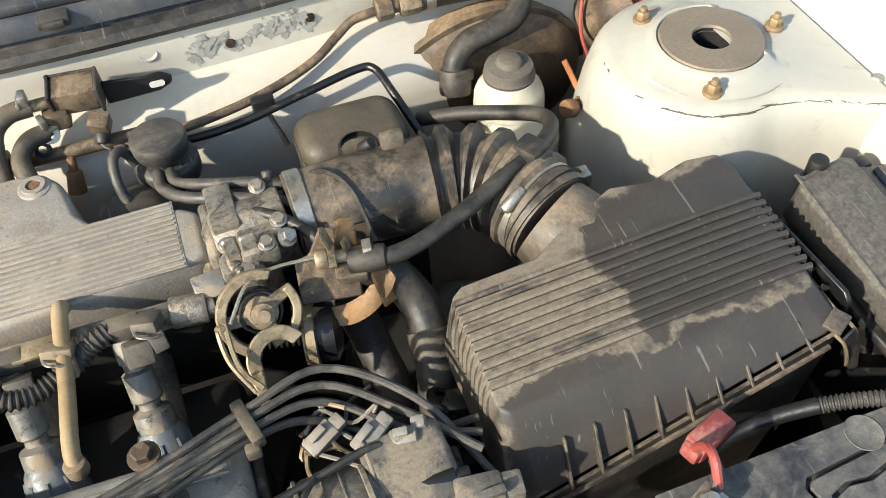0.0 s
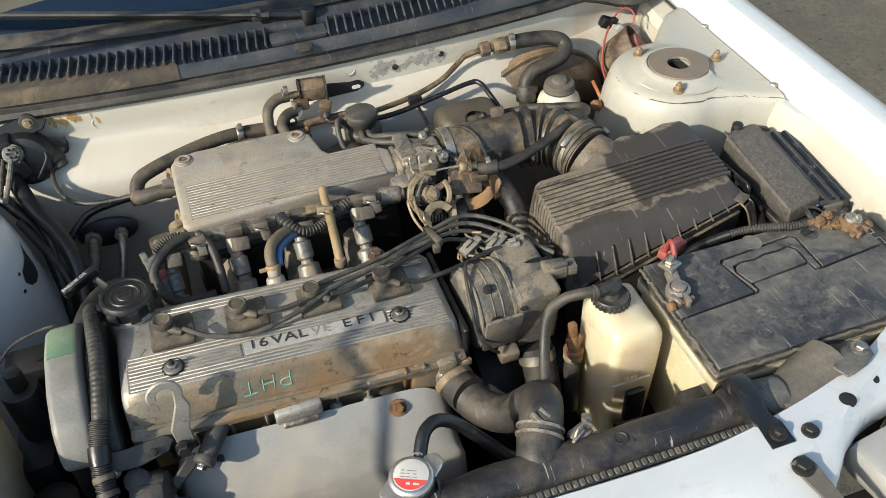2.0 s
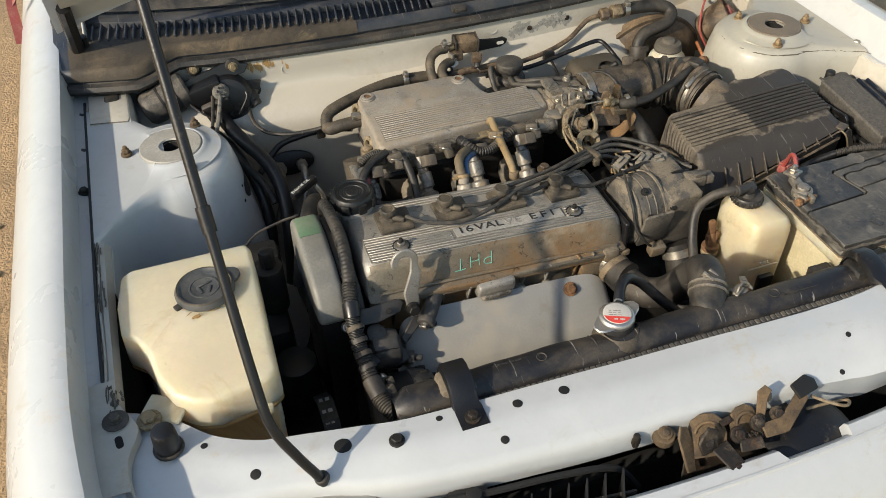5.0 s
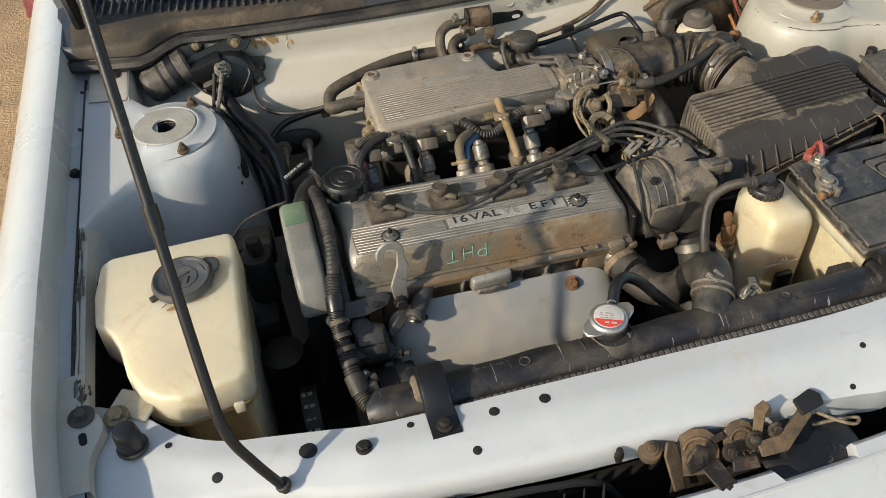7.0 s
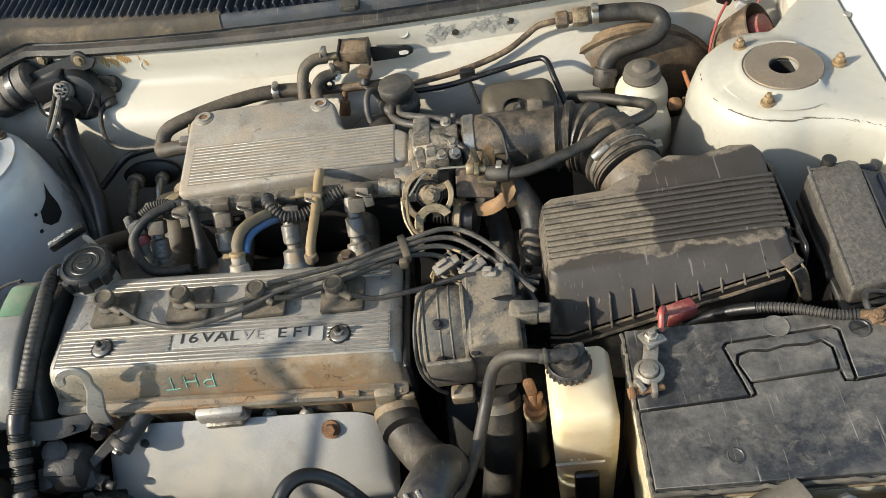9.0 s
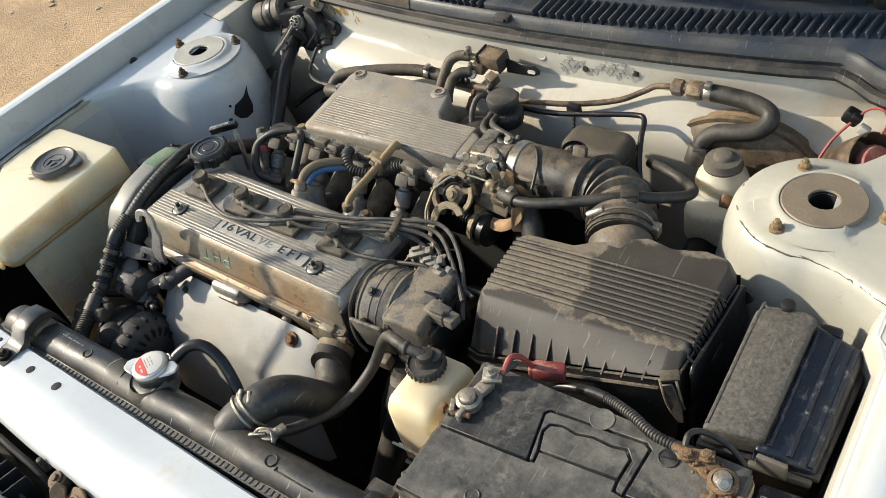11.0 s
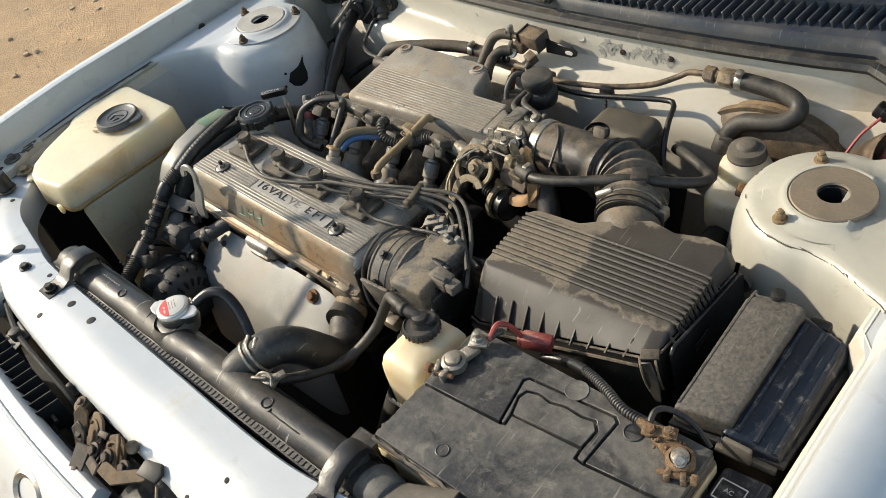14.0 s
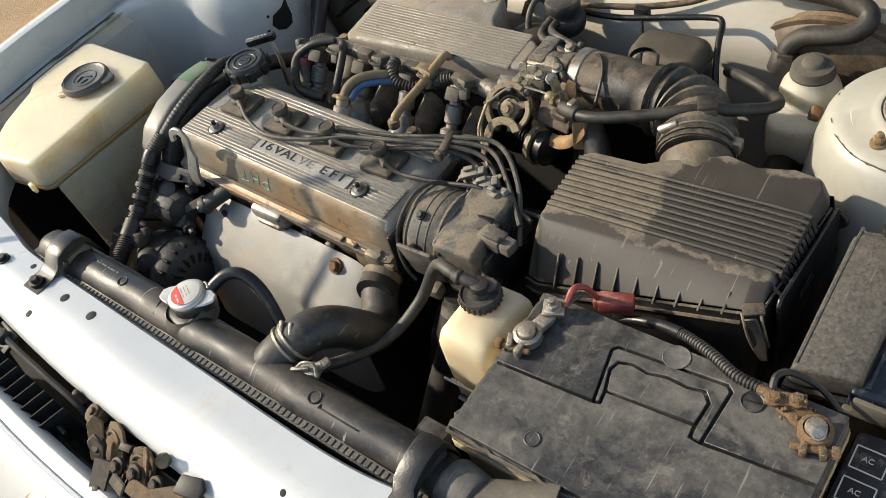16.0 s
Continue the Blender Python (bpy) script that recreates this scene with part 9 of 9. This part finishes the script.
part("arm", slab([(-0.055, -0.010), (-0.012, -0.013), (0.022, -0.006), (0.030, 0.006), (0.020, 0.013), (-0.020, 0.010), (-0.052, 0.012)], pose(-0.312, -0.112, 0.846, 42, 8, 8), 0.007, 0.002, 2), CASTING, ps, "flat cast arm under the cover")
part("arm_hole", cyl((-0.305, -0.1165, 0.8480), (-0.305, -0.1195, 0.8525), 0.0042, bev=0.0004, seg=14), BAY_BLACK, ps)
part("pump", join(lathe([(0.012, 0), (0.023, 0.003), (0.027, 0.010), (0.0275, 0.030), (0.023, 0.040), (0.010, 0.043)], (-0.340, -0.136, 0.800), (-0.30, -0.142, 0.804), 24), box((-0.322, -0.150, 0.823), (0.036, 0.020, 0.012), 0.004, (25, 8, 0)), box((-0.345, -0.150, 0.795), (0.016, 0.026, 0.040), 0.003, (20, 0, 15))), CASTING, ps, "rounded cast pump body")
part("pump_cap", lathe([(0.010, 0), (0.014, 0.002), (0.014, 0.010), (0.009, 0.013)], (-0.331, -0.131, 0.824), (-0.326, -0.140, 0.842), 18), CASTING, ps)
part("lug", box((-0.303, -0.150, 0.789), (0.020, 0.020, 0.022), 0.004, (30, 0, 18)), CASTING, ps)
part("strut", slab([(-0.006, 0.0), (0.006, 0.0), (0.010, -0.052), (-0.006, -0.056)], pose(-0.306, -0.160, 0.782, 62, 0, 14), 0.006, 0.0015), CASTING, ps, "adjuster strut")
part("link", slab([(-0.005, -0.004), (0.030, 0.010), (0.034, 0.020), (0.026, 0.024), (-0.006, 0.008)], pose(-0.290, -0.138, 0.806, 48, 0, 22), 0.006, 0.0015), CASTING, ps)
part("lug_nut", join(cyl((-0.296, -0.151, 0.788), (-0.284, -0.155, 0.787), 0.0095, bev=0.001, seg=6), cyl((-0.284, -0.155, 0.787), (-0.273, -0.1585, 0.786), 0.0048)), CASTING, ps)
for q in ((-0.366, -0.114, 0.838), (-0.350, -0.116, 0.836)):
    part("bolt", join(cyl(q, Vector(q) + Vector((0.001, -0.010, 0.008)), 0.0075), cyl(Vector(q) + Vector((0.001, -0.010, 0.008)), Vector(q) + Vector((0.002, -0.016, 0.013)), 0.0050, seg=6)), NUT, ps)
wp = thing("water_pipe", (-0.25, -0.11, 0.82), "dark steel pipe stub below the cam cover", "pipe")
part("pipe", join(cyl((-0.228, -0.090, 0.836), (-0.256, -0.128, 0.822), 0.0115), cyl((-0.253, -0.124, 0.8235), (-0.259, -0.132, 0.8205), 0.0128)), CASTING, wp)
part("pipe_bolt", bolt((-0.259, -0.132, 0.8205), (-0.5, -0.7, -0.25), 0.006, 0.005, 1.1), NUT, wp)
be = thing("drive_belt", (-0.43, -0.15, 0.7), "black ribbed drive belt with pale print", "belt")
part("belt", loft([[(-0.428, y, z), (-0.406, y, z)] for y, z in ((-0.05, 0.60), (-0.10, 0.70), (-0.165, 0.765), (-0.205, 0.77), (-0.235, 0.74), (-0.23, 0.66), (-0.15, 0.55))], 0.004), RUBBER, be)
part("belt_print", bars(4, 0.016, 0.018, 0.005, pose(-0.425, -0.172, 0.7725, 8, 0, 0), random.Random(3), 2), INK_GREY, be)
mt_ = thing("engine_mount", (-0.47, -0.02, 0.7), "grimy black engine mount and fittings", "engine mount")
part("mount", join(box((-0.455, 0.02, 0.70), (0.05, 0.12, 0.16), 0.015), cyl((-0.446, 0.02, 0.78), (-0.446, 0.02, 0.86), 0.022), cyl((-0.444, 0.021, 0.86), (-0.444, 0.021, 0.888), 0.011, seg=6), box((-0.45, 0.10, 0.80), (0.06, 0.05, 0.05), 0.01)), DARK, mt_)
part("wire", tube([(-0.475, 0.075, 0.85), (-0.45, 0.085, 0.868), (-0.41, 0.075, 0.89), (-0.392, 0.06, 0.905), (-0.388, 0.05, 0.915)], 0.002, 8, 6), RUBBER, mt_)
part("strut", cyl((-0.44, -0.08, 0.66), (-0.44, -0.08, 0.76), 0.03), BLACK_CLEAN, mt_)

# lower hoses between head and filter box
mh = thing("throttle_hoses", (0.21, 0.13, 0.75), "two fat dusty black hoses beside the filter box", "hose")
part("hose", tube([(0.188, 0.165, 0.885), (0.210, 0.158, 0.872), (0.226, 0.140, 0.850), (0.228, 0.112, 0.832), (0.222, 0.085, 0.81), (0.215, 0.06, 0.77), (0.21, 0.05, 0.70)], 0.0165, 8, 14), RUBBER, mh)
part("hose", tube([(0.170, 0.205, 0.83), (0.182, 0.175, 0.80), (0.188, 0.14, 0.785), (0.192, 0.11, 0.77), (0.195, 0.09, 0.70)], 0.0165, 8, 14), RUBBER, mh)
part("cuff", tube([(0.228, 0.118, 0.836), (0.2265, 0.10, 0.822)], 0.019, 2, 14), HOSE_TAN, mh)
part("plug", join(box((0.232, 0.052, 0.82), (0.03, 0.02, 0.02), 0.003, (0, 10, -10)), tube([(0.222, 0.045, 0.82), (0.21, 0.055, 0.828), (0.212, 0.07, 0.822), (0.225, 0.07, 0.815)], 0.0035, 5, 8)), BLACK_CLEAN, mh)
st = thing("starter_area", (0.28, 0.18, 0.7), "dark round housing deep under the duct", "housing")
part("disc", lathe([(0.02, 0), (0.05, 0.004), (0.055, 0.012), (0.055, 0.05)], (0.275, 0.145, 0.755), (0.28, 0.19, 0.70), 24), BLACK, st)

# ---- bonnet latch and grille ----
la = thing("bonnet_latch", (0.0, -0.45, 0.85), "rusty dusty bonnet latch with springs and levers", "latch")
part("plate", join(slab([(-0.085, -0.05), (-0.07, 0.0), (-0.03, 0.014), (0.01, 0.010), (0.06, 0.016), (0.075, 0.0), (0.06, -0.05)], pose(0.03, -0.446, 0.852, 62, 0, -3), 0.003), slab([(-0.05, -0.05), (0.05, -0.05), (0.045, 0.0), (-0.045, 0.0)], pose(0.03, -0.448, 0.842, 90, 0, -3), 0.003)), LATCH, la)
dome = [(-0.022, -0.030), (-0.024, -0.004), (-0.018, 0.012), (-0.006, 0.019), (0.008, 0.019), (0.018, 0.011), (0.022, -0.004), (0.020, -0.028)]
for x, y, k, tilt in ((-0.020, -0.446, 1.05, -14), (0.028, -0.446, 0.85, 4)):
    part("cheek", slab([(k * u, k * v) for u, v in dome], pose(x, y, 0.868, 48, 0, tilt), 0.004, 0.0015, 2), LATCH_TAN, la, "dust-caked pressed cheek plate")
    part("cheek_rib", tube([pose(x, y, 0.868, 48, 0, tilt) @ Vector((0.015 * k * math.cos(radians(a)), 0.013 * k * math.sin(radians(a)) - 0.004, 0.0045)) for a in range(10, 171, 20)], 0.0022, 2, 6), LATCH_TAN, la)
part("left_cheek", slab([(-0.010, -0.040), (0.004, -0.044), (0.010, -0.012), (0.008, 0.010), (-0.004, 0.016), (-0.012, 0.004)], pose(-0.052, -0.448, 0.872, 58, 10, 24), 0.0035, 0.001), LATCH_TAN, la)
part("pivot_boss", join(cyl((-0.070, -0.436, 0.862), (-0.0705, -0.438, 0.875), 0.0130, 0.0125), cyl((-0.0705, -0.438, 0.875), (-0.0707, -0.4388, 0.878), 0.0085), cyl((-0.0707, -0.4388, 0.878), (-0.071, -0.440, 0.8805), 0.0045)), LATCH_TAN, la)
part("upright", slab([(-0.005, -0.036), (0.004, -0.036), (0.006, 0.016), (0.010, 0.026), (0.002, 0.032), (-0.006, 0.024)], pose(0.047, -0.450, 0.880, 62, 0, -22), 0.003, 0.0008), LATCH_TAN, la)
part("knob", lathe([(0.004, 0), (0.008, 0.002), (0.008, 0.007), (0.004, 0.009)], (0.060, -0.434, 0.882), (0.064, -0.445, 0.897), 16), DIRTY_BRACKET, la)
part("lever", slab([(0.0, -0.008), (0.030, -0.012), (0.074, 0.012), (0.080, 0.024), (0.070, 0.027), (0.030, 0.006), (0.002, 0.008)], pose(0.036, -0.472, 0.872, 26, 0, 6), 0.004, 0.001), LATCH_TAN, la, "dusty release lever")
part("lever_pad", slab([(-0.017, -0.009), (0.014, -0.011), (0.019, 0.0), (0.012, 0.011), (-0.014, 0.010)], pose(0.110, -0.441, 0.884, 16, 0, 16), 0.005, 0.002, 2), DARK, la, "dark thumb pad of the lever")
part("pawl", join(slab([(0, 0), (0.020, 0), (0.026, 0.024), (0.012, 0.034), (-0.004, 0.018)], pose(-0.040, -0.470, 0.860, 66, 0, 8), 0.004), slab([(0, 0), (0.030, 0.004), (0.026, 0.018), (0.0, 0.014)], pose(0.004, -0.482, 0.860, 34, 0, -15), 0.003), box((0.002, -0.446, 0.872), (0.016, 0.008, 0.012), 0.001, (20, 0, 10))), LATCH, la)
part("spring", tube([(0.012 + 0.0022 * k, -0.470 + 0.005 * math.cos(k * 1.9), 0.866 + 0.005 * math.sin(k * 1.9)) for k in range(20)], 0.0011, 3, 6), LATCH, la)
for q in ((-0.030, -0.462, 0.872), (0.008, -0.466, 0.872), (0.036, -0.462, 0.876), (0.066, -0.458, 0.874)):
    part("bolt", bolt(q, (0, -0.6, 0.8), 0.0065, 0.005, 1.5), LATCH, la)
part("tongue", join(slab([(-0.011, -0.030), (0.010, -0.030), (0.013, 0.020), (-0.012, 0.022)], pose(-0.010, -0.486, 0.858, 22, 0, 24), 0.003), box((-0.006, -0.497, 0.856), (0.008, 0.010, 0.004), 0.001, (22, 0, 24))), LATCH, la)
part("cable", tube([(0.120, -0.448, 0.872), (0.138, -0.462, 0.868), (0.156, -0.470, 0.864), (0.166, -0.462, 0.860), (0.15, -0.455, 0.855), (0.12, -0.45, 0.85)], 0.0020, 8, 8), DIRTY_BRACKET, la)

gl = thing("front_grille", (-0.2, -0.46, 0.80), "black plastic grille seen from behind with many ribs", "grille")
# shade black on frame and ribs keeps the black plastic dark in the sun
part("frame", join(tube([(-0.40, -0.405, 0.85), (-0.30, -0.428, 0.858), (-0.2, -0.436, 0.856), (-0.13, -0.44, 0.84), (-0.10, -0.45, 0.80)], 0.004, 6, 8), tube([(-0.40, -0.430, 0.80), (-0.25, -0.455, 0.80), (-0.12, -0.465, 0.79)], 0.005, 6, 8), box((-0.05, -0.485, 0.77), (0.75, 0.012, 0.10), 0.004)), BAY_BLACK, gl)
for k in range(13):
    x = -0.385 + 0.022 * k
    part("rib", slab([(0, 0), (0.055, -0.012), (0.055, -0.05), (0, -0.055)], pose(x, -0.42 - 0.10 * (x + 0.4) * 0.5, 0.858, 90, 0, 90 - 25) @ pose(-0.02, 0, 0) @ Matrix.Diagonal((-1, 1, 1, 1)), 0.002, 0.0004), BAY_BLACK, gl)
for k in range(3):
    part("bar", tube([(-0.40, -0.44 - 0.008 * k, 0.835 - 0.016 * k), (-0.12, -0.472 - 0.008 * k, 0.835 - 0.016 * k)], 0.0028, 2, 6), BLACK, gl)
part("horn", lathe([(0.02, 0), (0.055, 0.006), (0.058, 0.014), (0.05, 0.02), (0.015, 0.026)], (0.11, -0.47, 0.82), (0.11, -0.48, 0.9), 28), BLACK_CLEAN, gl, "round black horn disc")
part("stud", join(cyl((-0.105, -0.434, 0.862), (-0.105, -0.434, 0.884), 0.004), box((-0.105, -0.434, 0.872), (0.010, 0.006, 0.012), 0.002)), LATCH, gl)
part("bracket", join(box((-0.305, -0.43, 0.85), (0.045, 0.03, 0.006), 0.002, (20, 0, -8)), cyl((-0.30, -0.43, 0.85), (-0.30, -0.43, 0.866), 0.009)), DARK, gl)

rd = thing("red_ribbon", (-0.78, 0.95, 0.93), "red ribbon tied at the mirror", "ribbon")
part("tail", loft([[(-0.785, 0.86, 1.06), (-0.770, 0.86, 1.06)], [(-0.778, 0.83, 1.0), (-0.762, 0.83, 1.0)], [(-0.786, 0.80, 0.965), (-0.768, 0.80, 0.965)], [(-0.790, 0.78, 0.90), (-0.770, 0.78, 0.895)]], 0.001), RED, rd)
part("tail", loft([[(-0.755, 0.84, 1.04), (-0.744, 0.84, 1.045)], [(-0.766, 0.825, 1.0), (-0.758, 0.825, 1.01)], [(-0.775, 0.80, 0.966), (-0.766, 0.80, 0.976)]], 0.001), RED, rd)
